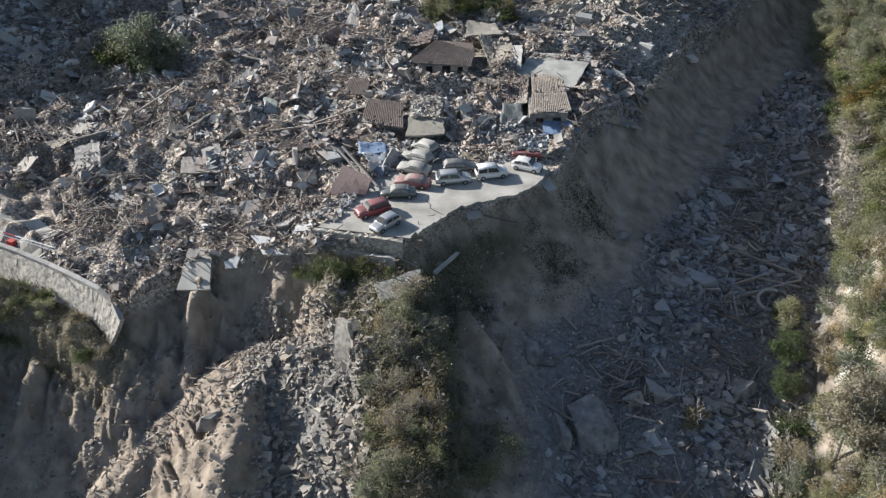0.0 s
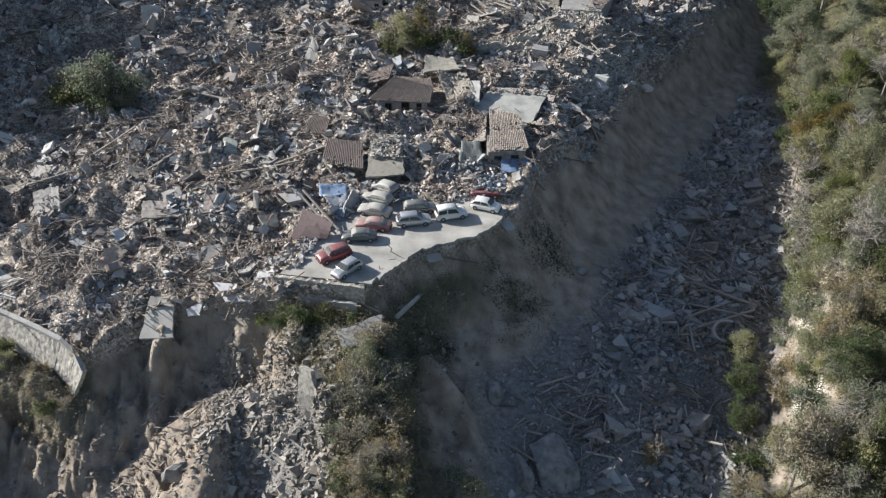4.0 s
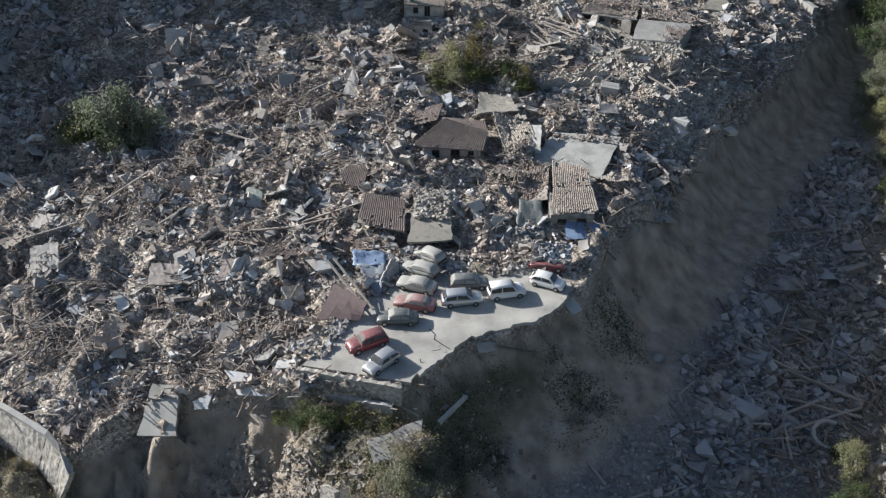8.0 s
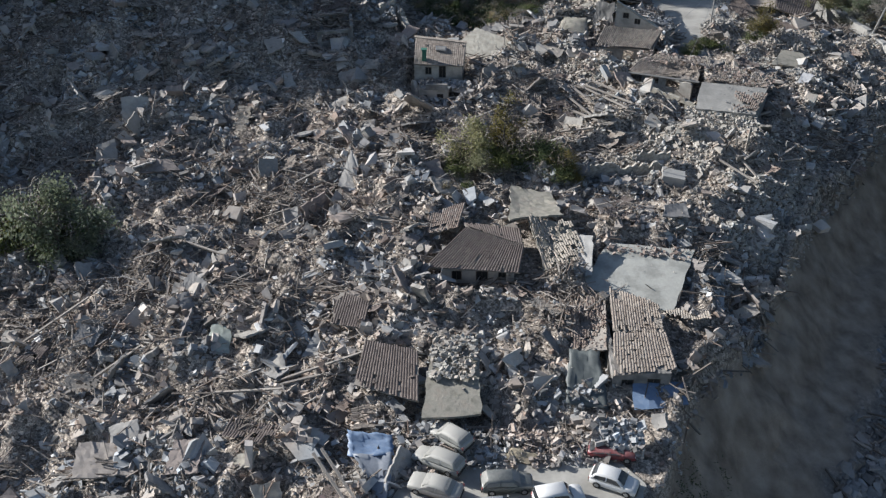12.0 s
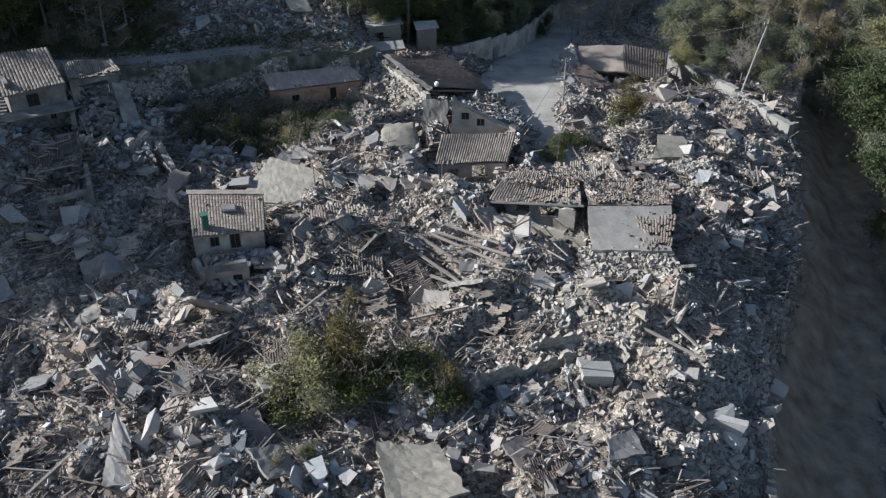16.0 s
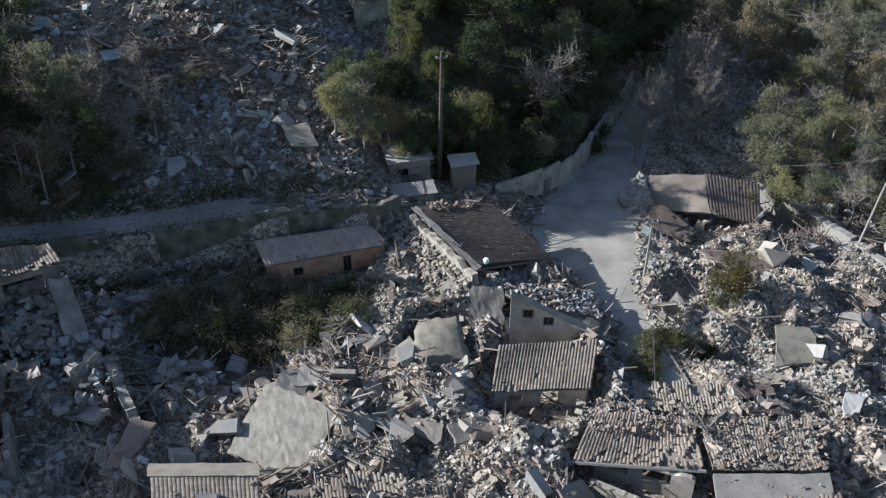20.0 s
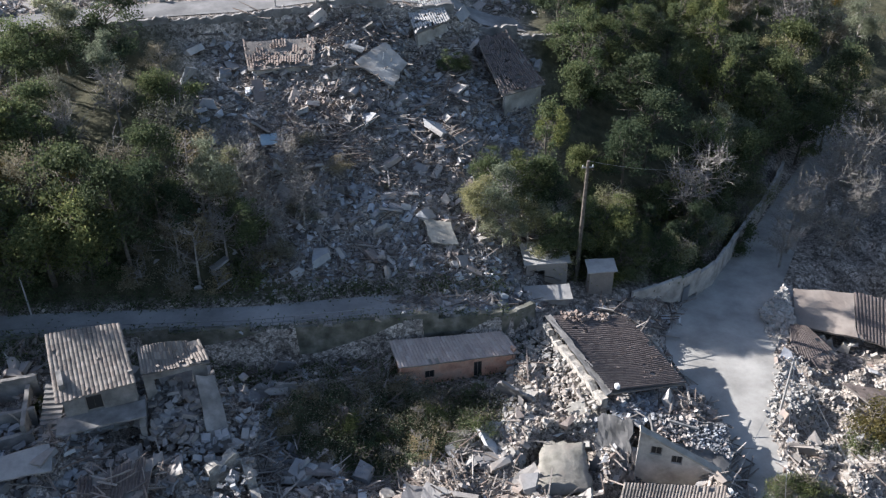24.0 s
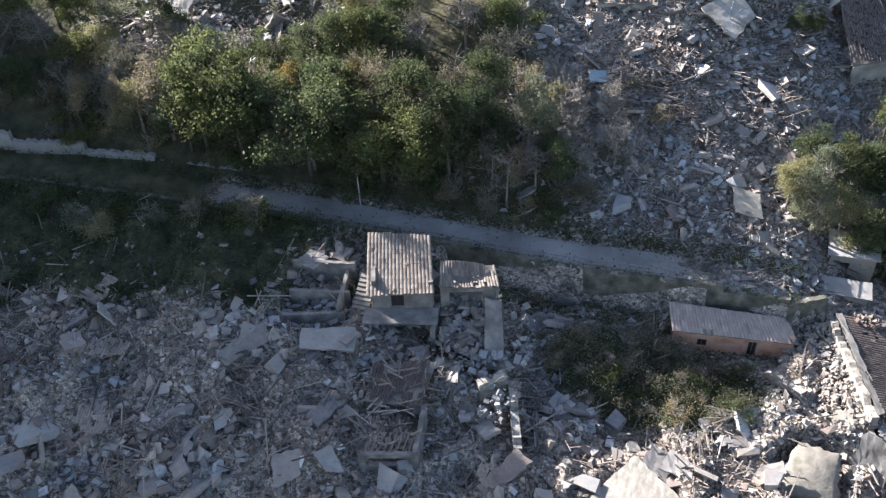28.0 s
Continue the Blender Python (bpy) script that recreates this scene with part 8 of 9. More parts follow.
for a, b in (((35.6, 147.4), (39.6, 149.6)), ((35.4, 146.6), (40.2, 147.4)), ((35.8, 148.2), (39.0, 151.2)), ((35.0, 146.0), (39.8, 146.2)), ((28.4, 146.6), (31.8, 142.0)), ((30.2, 148.6), (32.4, 144.2)), ((-44.0, 119.0), (-38.6, 123.4)), ((-20.4, 141.0), (-16.6, 145.0)), ((-30.4, 131.0), (-25.4, 128.2)), ((-51.0, 112.0), (-45.4, 115.0)), ((-36.0, 113.0), (-31.6, 116.8)), ((-2.0, 152.6), (3.4, 157.4)), ((-9.6, 155.0), (-4.2, 158.2)), ((9.4, 152.6), (14.2, 151.2))):
    za, zb = at(*a) + 0.45, at(*b) + 0.45
    beam((*a, za), (*b, zb), 0.22, 0.18, group="long beams in the rubble")
for i, (cx, cy, tall_, dx, dy) in enumerate(((31.9, 148.4, 3.6, 0.1, 0.0), (31.2, 149.0, 2.8, -0.5, 0.3), (37.4, 150.4, 2.6, 0, 0.1))):
    z0 = at(cx, cy) - 0.3
    beam((cx, cy, z0), (cx + dx, cy + dy, z0 + tall_), 0.22, 0.22, None if i < 2 else CONCRETE, "broken_post", "dark snapped post standing in the rubble" if i < 2 else "pale concrete pillar still standing in rubble", "post")
# tipped wall pieces and patches of tiles, a few shapes each, strewn over the rubble
def strewn_things(count, shapes, keep, x0, x1, y0, y1, tip, lift, label, category, group, seed):
    r = np.random.default_rng(seed)
    x_, y_ = strewn(count, x0, x1, y0, y1, keep)
    for k in range(count):
        ob = shapes[k % len(shapes)]
        if k >= len(shapes):
            ob = new(ob.name.split(".")[0], ob.data)
        s_ = r.uniform(0.5, 1.15)
        ob.matrix_basis = pose(x_[k], y_[k], at(x_[k], y_[k]) + lift, r.normal(0, tip), r.normal(0, tip), r.uniform(0, 360)) @ Matrix.Diagonal((s_, s_, s_, 1))
        tagged(ob, label, category, group)


def wall_piece(w_, d_, thick, seed):
    return part("wall_piece", grid_panel([(-w_ / 2, d_ / 2, 0), (w_ / 2, d_ / 2, 0), (w_ / 2, -d_ / 2, 0), (-w_ / 2, -d_ / 2, 0)], max(3, int(w_ / 0.4)), max(3, int(d_ / 0.4)), thick, 0.12, 0.05, seed, 0.1 * (seed % 3 - 1)), WALL_BITS)


open_ground = lambda a, b: village(a, b) * (1 - 0.5 * pale_stone(a, b)) * (1 - pads(a, b)) ** 2
coarse_ground = lambda a, b: open_ground(a, b) * (0.15 + 0.85 * coarse(a, b))
strewn_things(290, [wall_piece(w_, d_, t_, 300 + i) for i, (w_, d_, t_) in enumerate(((2.4, 1.6, 0.25), (1.6, 1.4, 0.45), (3.4, 1.3, 0.22), (2.2, 2.4, 0.2), (1.6, 1.2, 0.6), (4.0, 2.2, 0.2), (1.4, 2.8, 0.35), (3.0, 2.8, 0.22), (2.0, 1.8, 0.7), (4.6, 1.6, 0.3), (1.2, 1.0, 0.5), (3.6, 3.2, 0.2)))], coarse_ground, -70, 60, 90, 200, 30, 0.45, "broken house wall tipped over in the rubble", "wall", "tipped wall pieces", 31)
strewn_things(90, [part("tile_patch", tile_rows([(-w_ / 2, d_ / 2, 0), (w_ / 2, d_ / 2, 0.1), (w_ / 2, -d_ / 2, 0), (-w_ / 2, -d_ / 2, -0.1)], mt_, sag=0.2, gaps=0.2, seed=400 + i, slip=0.06), mt_) for i, (w_, d_, mt_) in enumerate(((2.6, 2.0, TILE_RED), (4.4, 2.8, TILE_PALE), (2.0, 2.6, TILE_BROWN), (3.4, 3.6, TILE_PALE), (2.2, 1.6, TILE_RED), (5.0, 2.4, TILE_BROWN), (3.2, 2.4, TILE_GREY)))], open_ground, -66, 56, 94, 200, 12, 0.75, "patch of ridged roof tiles lying on rubble", "tiles", "tile patches", 32)
strewn_things(80, [part("slope_slab", grid_panel([(-w_ / 2, d_ / 2, 0), (w_ / 2, d_ / 2, 0), (w_ / 2, -d_ / 2, 0), (-w_ / 2, -d_ / 2, 0)], 2, 2, 0.22, 0.22, 0.03, 500 + i), WALL_BITS) for i, (w_, d_) in enumerate(((2.4, 1.6), (1.6, 1.6), (3.0, 1.4), (2.2, 2.4)))], back_slope, -60, 24, 200, 236, 28, 0.4, "broken wall slab on the back slope", "wall", "slabs on the back slope", 33)
block = part("concrete_block", Geo().box(-1.3, -0.9, -0.6, 1.3, 0.9, 1.3, taper=0.05).box(-1.3, 0.9, -0.6, -0.4, 1.6, 1.0, taper=0.05), CONCRETE)
block.matrix_basis = pose(22.2, 142.4, at(22.2, 142.4) + 0.2, 4, 6, -10)
tagged(block, "square concrete block standing in pale stones", "block")
wl_ = ruin("garden_wall", "low broken concrete wall among pale stones", "wall")
wall(wl_, (10.4, 143.6), (21.6, 144.6), 2.6, 4.5, 0.4, (), STONE_WALL, 0.6, seed=160)
wall(wl_, (18.2, 146.4), (22.6, 146.2), 3.0, 5.0, 0.4, (), STONE_WALL, 0.6, seed=161)

# ---- broken slope in the foreground ----
slab([(-29.9, 89.3, -3.9), (-27.0, 88.6, -3.7), (-26.8, 84.4, -6.4), (-30.6, 84.6, -6.6)], 0.35, ASPHALT, "road_slab", "road slab hanging down the cliff", "slab", 0.1, 0.03, 170)
slab([(-22.4, 89.4, -2.2), (-19.6, 88.8, -2.1), (-17.6, 86.6, -3.0), (-20.8, 87.0, -3.2)], 0.3, PALE_BITS, "wall_slab", "pale slab at the cliff edge", "slab", 0.1, 0.03, 171)
slab([(-25.2, 87.6, -4.4), (-23.6, 87.8, -4.2), (-23.8, 86.6, -5.0), (-25.4, 86.8, -5.2)], 0.4, PALE_BITS, "wall_slab", "white block on the cliff", "slab", 0.35, 0.08, 172)
slab([(-7.4, 80.6, -2.6), (-2.6, 83.0, -2.5), (-2.6, 80.4, -3.0), (-6.8, 78.2, -3.2)], 0.35, CONCRETE, "road_slab", "flat slab lying on the spur", "slab", 0.2, 0.05, 173)
slab([(-11.6, 76.6, -4.0), (-10.2, 75.6, -3.8), (-8.6, 73.2, -8.2), (-11.4, 73.8, -8.6)], 0.7, STONE_WALL, "wall_slab", "upright slab stuck in the spur", "slab", 0.2, 0.05, 174)
beam((-1.0, 83.6, -3.4), (1.6, 86.6, -2.8), 0.4, 0.35, CONCRETE, "pipe", "pale concrete pipe sticking out of the spur", "pipe")


def boulder(x, y, sx, sy, sz, label, material, seed, turn=0.0, lean=0.0):
    """An angular rock: the hull of a few jittered points, its edges chipped."""
    r = np.random.default_rng(seed)
    bm = bmesh.new()
    for _ in range(26):
        w = r.normal(0, 1, 3)
        w = w / np.linalg.norm(w) * r.uniform(0.75, 1.15)
        bm.verts.new((w[0] * sx, w[1] * sy, w[2] * sz))
    hull = bmesh.ops.convex_hull(bm, input=bm.verts)
    bmesh.ops.delete(bm, geom=[v for v in hull["geom_interior"] if isinstance(v, bmesh.types.BMVert)], context="VERTS")
    bmesh.ops.subdivide_edges(bm, edges=bm.edges, cuts=3, use_grid_fill=True)
    for v in bm.verts:
        v.co *= 1 + 0.10 * noise.noise(v.co * 1.1 + Vector((seed, 0, 0))) + 0.05 * noise.noise(v.co * 3.2)
    me = bpy.data.meshes.new("boulder")
    bm.to_mesh(me)
    bm.free()
    me.materials.append(material)
    ob = part("boulder", me, material)
    ob.matrix_basis = pose(x, y, at(x, y) + 0.25 * sz, lean, 0, turn)
    return tagged(ob, label, "boulder")


ROCK = node_material("grey_rock", [(0.13, 0.13, 0.125), (0.20, 0.195, 0.185), (0.25, 0.24, 0.225)], by="noise", grain=1.0, mix=0.3, bump=0.5)
boulder(16.6, 72.4, 2.9, 3.6, 1.5, "huge grey boulder fallen below the car park", ROCK, 1, 25, 28)
boulder(12.6, 70.6, 1.2, 2.4, 1.2, "grey rock split from the huge boulder", ROCK, 9, 10, 20)
boulder(35.2, 80.4, 2.0, 1.7, 1.5, "brown boulder in the valley", ROCK, 2)
boulder(42.6, 117.2, 3.6, 2.0, 0.9, "flat grey slab rock in the valley", ROCK, 3, 10)
boulder(23.4, 100.0, 1.0, 0.8, 0.7, "grey boulder at the cliff foot", ROCK, 4)
boulder(31.0, 88.0, 1.3, 0.9, 0.8, "grey boulder on slide debris", ROCK, 5)
boulder(10.2, 79.6, 1.3, 1.9, 1.0, "grey boulder on the slope", ROCK, 6)
boulder(-24.6, 70.6, 2.2, 1.6, 1.3, "grey rock on the rubble bank", ROCK, 8)
for i, (a, b) in enumerate((((36.8, 96.2), (44.6, 100.6)), ((37.8, 94.6), (47.4, 98.6)), ((38.6, 99.8), (46.8, 97.0)), ((36.0, 102.2), (44.2, 104.8)), ((40.4, 103.4), (47.6, 99.4)), ((37.2, 91.0), (37.4, 95.4)), ((33.6, 105.6), (42.0, 103.2)))):
    beam((*a, at(*a) + 0.5), (*b, at(*b) + 0.6), 0.3, 0.3, None, "log", "stripped tree trunk among the slide debris", "log", "logs in the valley")
g = Geo()
for k in range(14):
    a0, a1 = 0.5 + k * 0.28, 0.5 + (k + 1) * 0.28
    g.add([(r_ * math.cos(a), r_ * math.sin(a), z_) for z_ in (-0.5, 0.6) for r_, a in ((1.9, a0), (1.9, a1), (1.5, a1), (1.5, a0))], [(3, 2, 1, 0), (4, 5, 6, 7), (0, 1, 5, 4), (1, 2, 6, 5), (2, 3, 7, 6), (3, 0, 4, 7)])
ring = part("concrete_ring", g, CONCRETE)
ring.matrix_basis = pose(42.4, 94.6, at(42.4, 94.6) + 0.3, 12, -10, 20)
tagged(ring, "broken ring of a concrete shaft in the valley", "ring")

# ---- posts, railings, wires ----
def pole(x, y, z0, high, lean=(0.0, 0.0), label="grey utility pole", thick=0.13, arms=True, material=None):
    th = thing("utility_pole", x, y, z0, 0, label, "pole")
    tip = Vector((lean[0], lean[1], high))
    part("shaft", Geo().tube([(0, 0, -0.4), tip * 0.5, tip], [thick, thick * 0.85, thick * 0.65], 8), material or CONCRETE, th)
    if arms:
        part("crossarm", Geo().box(-0.6, -0.05, -0.06, 0.6, 0.05, 0.06, Matrix.Translation(tip * 0.95)), STEEL, th)
        for s in (-0.5, 0, 0.5):
            part("insulator", Geo().tube([tip * 0.95 + Vector((s, 0, 0.05)), tip * 0.95 + Vector((s, 0, 0.25))], 0.05, 6), WHITE, th)
    return Vector((x, y, z0)) + tip


def wire(a, b, sag, label="thin black overhead wire"):
    a, b = Vector(a), Vector(b)
    pts = [a.lerp(b, t) - Vector((0, 0, sag * 4 * t * (1 - t))) for t in np.linspace(0, 1, 14)]
    return tagged(part("overhead_wire", Geo().tube(pts, 0.022, 4), STEEL), label, "wire")


p1 = pole(36.2, 187.4, at(36.2, 187.4), 6.4, (0.1, 0.2), "grey utility pole beside the street")
p2 = pole(62.4, 190.6, at(62.4, 190.6), 9.2, (3.2, 1.6), "leaning utility pole at the eastern edge")
p3 = pole(21.2, 205.4, at(21.2, 205.4), 14.0, (0.2, 0.2), "tall dark wooden pole at the square", 0.24, True, BARK)
pole(-30.3, 198.4, 12.2, 4.2, (0, 0), "short pole beside the terrace road", 0.09, False)
pole(-8.6, float(top_road(-8.6)) + 1.0, at(-8.6, float(top_road(-8.6)) + 2), 6.5, (0, 0), "pale lamp post on the upper road", 0.1, False)
wire(p1, (27.2, 177.0, 7.0), 0.6), wire(p1, (38.6, 169.0, 5.0), 0.8), wire(p1, (30.0, 172.6, 5.4), 1.0), wire(p2, (70.0, 215.0, 8.0), 0.8), wire(p3, (48.0, 226.0, 8.0), 1.2), wire(p2, (57.0, 203.0, 4.6), 0.4)


def railing(line, high, label, material=STEEL, every=2.0, name="railing"):
    th = thing(name, 0, 0, 0, 0, label, "railing")
    pts = finer(line, every)
    tops = []
    for px, py in pts:
        z = at(px, py)
        part("post", Geo().tube([(px, py, z - 0.2), (px, py, z + high)], 0.04, 5), material, th)
        tops.append(Vector((px, py, z + high)))
    for f in (0.5, 1.0):
        part("rail", Geo().tube([p - Vector((0, 0, high * (1 - f))) for p in tops], 0.035, 4), material, th)
    return th


railing([(x_, float(lip(x_)) + 0.55) for x_ in (-34, -25, -18, -11, -5, 1)], 1.0, "rusty steel railing along the terrace road")
guard = thing("road_barrier", 0, 0, 0, 0, "red and white barrier at the broken road end", "barrier")
a_, b_ = Vector((-57.5, 95.6, -4.9)), Vector((-46.2, 90.6, -4.9))
for k in range(7):
    p_ = a_.lerp(b_, k / 6)
    part("post", Geo().tube([p_ - Vector((0, 0, 1.4)), p_ + Vector((0, 0, 0.15))], 0.05, 5), WHITE, guard)
for k in range(6):
    for dz in (0.0, -0.45):
        part("rail", Geo().tube([a_.lerp(b_, k / 6) + Vector((0, 0, dz)), a_.lerp(b_, (k + 1) / 6) + Vector((0, 0, dz))], 0.07, 5), RED if (k == 2 and dz == 0) else WHITE, guard)
red_box = part("red_box", Geo().box(-0.5, -0.4, -0.3, 0.5, 0.4, 0.55, taper=0.04), RED)
red_box.matrix_basis = pose(-53.6, 94.9, at(-53.6, 94.9) + 0.4, 0, 0, -25)
tagged(red_box, "red plastic barrier block on the western road", "barrier")
boulder(3.6, 103.6, 2.1, 0.8, 1.0, "block of yellowish earth beside the cars", node_material("yellow_earth", [(0.28, 0.235, 0.165), (0.37, 0.32, 0.235)], by="noise", grain=0.6, mix=0.35, bump=0.6), 40)

# ---- trees and shrubs ----
def side_of(y):
    return float(np.interp(y, [0, 40, 68, 90, 100, 121, 146, 165, 190, 230], [33, 36, 40, 47, 53.5, 60.5, 66, 68, 88, 130]))


def scatter_trees(spots, kinds, low, high, group, seed):
    r = np.random.default_rng(seed)
    for px, py in spots:
        tree(kinds[r.integers(0, len(kinds))], px, py, r.uniform(low, high), r.uniform(0, 360), group=group)


def spots_in(n, x0, x1, y0, y1, gap, keep, seed):
    r = np.random.default_rng(seed)
    out = []
    for _ in range(n * 60):
        px, py = r.uniform(x0, x1), r.uniform(y0, y1)
        if len(out) < n and keep(px, py) and all((px - a) ** 2 + (py - b) ** 2 > gap * gap for a, b in out):
            out.append((px, py))
    return out


# bushes in the village
for k, px, py, s_, t_ in (("grey_bush", -0.6, 146.2, 1.5, 20), ("yellow_bush", 3.2, 147.2, 1.5, 80), ("grey_bush", 0.8, 144.4, 1.2, 200), ("bush", 6.2, 145.2, 1.4, 150), ("bush", 8.2, 146.6, 1.2, 15), ("yellow_bush", 10.2, 143.4, 1.0, 300), ("bush", 9.2, 143.0, 1.1, 100), ("bush", 3.2, 145.0, 1.3, 10), ("bush", -1.8, 144.6, 0.9, 250)):
    tree(k, px, py, s_, t_, 0.4, group="bushes in the middle of the rubble")
for k, px, py, s_, t_ in (("grey_bush", -47.4, 134.2, 2.3, 0), ("grey_bush", -43.4, 135.0, 1.9, 90), ("bush", -51.0, 134.0, 1.8, 200), ("green", -46.4, 136.6, 0.7, 40), ("grey_bush", -42.6, 132.8, 1.2, 0), ("bush", -49.0, 136.8, 1.7, 130), ("bush", -45.2, 133.0, 1.6, 220)):
    tree(k, px, py, s_, t_, 0.3, group="bushes at the western rubble")
for px, py in ((30.4, 174.6), (30.8, 175.8), (31.5, 177.0), (32.2, 178.2), (33.4, 178.1), (34.7, 177.8), (36.0, 177.5), (37.0, 177.3)):
    tree("bush", px, py, 0.62, px * 50, 0.1, "clipped green garden hedge bush", "garden hedge")
tree("yellow_bush", 42.4, 183.4, 1.1, 0, 0.1), tree("yellow_bush", 43.4, 182.6, 0.8, 90, 0.1), tree("bush", 41.6, 182.6, 0.9, 140, 0.1)
tree("dry_bush", -3.4, 138.6, 0.5, 0, 0.1), tree("bush", -1.0, 139.4, 0.35, 0, 0.1)
# garden below the shed
for px, py in spots_in(30, -9, 9, 184, 192.4, 1.5, lambda a, b: garden(np.array([a]), np.array([b]))[0] > 0.4, 5):
    tree(("dry_bush", "bush", "dry_bush", "dry_bush")[int(px * 7) % 4], px, py, 0.45 + 0.35 * ((px * 3.7) % 1), px * 70, 0.1, group="bushes in the overgrown garden")
# spur and foot of the car park
for k, px, py, s_ in (("dry_bush", -3.4, 80.6, 1.3), ("thin", -2.2, 80.2, 0.55), ("grey_bush", -4.6, 76.4, 1.0), ("dry_bush", -2.2, 74.4, 1.2), ("dry_bush", -0.6, 77.6, 1.1), ("dry_bush", -4.4, 72.6, 1.3), ("dry_bush", -2.0, 70.2, 1.4), ("dry_bush", -5.8, 69.2, 1.2), ("dry_bush", -1.2, 66.4, 1.3), ("dry_bush", -4.6, 65.2, 1.3), ("bush", -6.8, 66.4, 0.9), ("dry_bush", -7.4, 63.0, 1.2), ("grey_bush", 5.6, 66.4, 1.5), ("grey_bush", 3.4, 64.4, 1.2), ("dry_bush", -3.0, 60.6, 1.4), ("thin", -0.8, 70.8, 0.5), ("thin", -2.6, 66.4, 0.5), ("grey_bush", -5.4, 61.6, 1.1)):
    tree(k, px, py, s_, px * 77, 0.3, group="scrub on the spur")
for px, py, s_ in ((-13.2, 84.6, 0.8), (-11.6, 84.0, 1.0), (-10.0, 83.8, 0.9), (-8.6, 83.4, 0.75), (-14.8, 85.0, 0.7), (-6.6, 83.0, 0.6), (-16.2, 85.6, 0.6)):
    tree("bush", px, py, s_, px * 90, 0.2, group="bushes below the car park")
for px, py, s_ in ((-50.4, 87.4, 0.8), (-47.2, 86.2, 0.8), (-44.4, 84.8, 0.6), (-52.6, 89.4, 0.7), (-42.2, 83.2, 0.5)):
    tree("bush" if s_ > 0.65 else "dry_bush", px, py, s_, px * 60, 0.2, group="bushes under the western wall")
tree("dry_bush", 28.6, 75.0, 1.0, 0, 0.3, "uprooted dry brush in the valley")
# wooded bank across the valley
bank = spots_in(62, 38, 100, 52, 186, 4.2, lambda a, b: 1.5 < a - side_of(b) < 30, 11)
scatter_trees(bank, ["olive", "olive", "thin", "olive", "green", "olive", "brown", "green", "bare", "olive"], 0.8, 1.35, "woods across the valley", 12)
edge = spots_in(150, 36, 100, 52, 180, 1.7, lambda a, b: 0.3 < a - side_of(b) < 8, 13)
scatter_trees(edge, ["grey_bush", "dry_bush", "bush", "grey_bush", "grey_bush"], 0.8, 1.5, "shrubs across the valley", 14)
for k, px, py, s_ in (("yellow", 65.0, 131.0, 1.25), ("yellow", 68.4, 127.4, 1.0), ("bare", 57.4, 112.0, 0.9), ("bare", 59.6, 117.4, 1.0), ("bare", 61.6, 122.6, 0.95), ("bare", 56.0, 106.4, 0.85), ("bare", 62.6, 127.8, 0.9), ("bare", 46.6, 70.4, 0.7), ("ivy", 47.8, 66.4, 0.75), ("ivy", 50.6, 62.8, 0.8), ("bare", 45.2, 64.6, 0.7)):
    tree(k, px, py, s_, px * 43, group="woods across the valley")
# woods beyond the village
east = spots_in(85, 50, 120, 192, 272, 4.0, lambda a, b: along(np.array([a]), np.array([b]), STREET)[0][0] > 6.5 and a > 0.62 * (b - 196) + 53, 15)
scatter_trees(east, ["olive", "thin", "bare", "olive", "thin", "brown", "olive", "olive"], 0.7, 1.15, "woods beyond the village", 16)
hill = spots_in(48, 17, 70, 205, 272, 3.6, lambda a, b: b - float(lip(a)) > 3.0 and a - 0.25 * (b - 208) > 17 and not (12 < a < 24 and 224 < b < 238) and not (a > 26 and b - float(lip(a)) < 8) and not (19 < a < 32 and 0.37 * a + 0.93 * b < 210), 17)
scatter_trees(hill, ["dark", "green", "ivy", "green", "dark", "olive"], 0.7, 1.1, "dark trees above the street", 18)
tree("ivy", 26.4, 207.6, 0.62, 0), tree("bush", 29.6, 208.8, 1.2, 90), tree("ivy", 23.6, 211.0, 0.52, 200), tree("bush", 32.8, 210.0, 1.3, 20), tree("green", 28.0, 212.6, 0.55, 140), tree("green", 24.6, 208.4, 0.85, 60), tree("bare", 36.0, 216.0, 1.25, 0), tree("bare", 39.5, 219.0, 1.1, 120), tree("bare", 62.0, 222.0, 1.0, 40), tree("bare", 58.6, 218.0, 0.9, 200)
under = spots_in(34, 17, 50, 205, 226, 2.2, lambda a, b: 1.0 < b - float(lip(a)) < 12 and a > 18, 19)
scatter_trees(under, ["grey_bush", "bush", "bush"], 0.8, 1.4, "undergrowth above the street", 20)
# woods on the western back slope
for px, py, s_ in ((-44.0, 200.6, 1.6), (-40.2, 201.6, 1.65), (-36.4, 200.8, 1.6), (-32.6, 201.6, 1.5), (-28.6, 201.4, 1.35), (-26.2, 203.0, 1.15), (-48.4, 201.4, 1.55), (-53.0, 202.0, 1.4), (-22.0, 202.6, 1.05), (-17.6, 203.0, 0.95)):
    tree(("green", "thin", "dark", "olive")[int(-px) % 4], px, py, s_, px * 37, group="trees along the terrace road")
west = spots_in(58, -82, -10, 201, 234, 3.4, lambda a, b: 6.0 < b - float(lip(a)) and b < float(top_road(a)) - 4 - 3.0 * (a < -38) and not (b > 212 and a > -18) and not (a < -40 and b > 213), 21)
scatter_trees(west, ["green", "thin", "thin", "dark", "green", "olive", "bare"], 0.7, 1.15, "trees on the back slope", 22)
low_ = spots_in(60, -84, -8, 199.6, 216, 2.0, lambda a, b: 4.9 < b - float(lip(a)) < 14, 23)
scatter_trees(low_, ["bush", "dry_bush", "grey_bush", "dry_bush", "bush"], 0.7, 1.3, "shrubs on the back slope", 24)
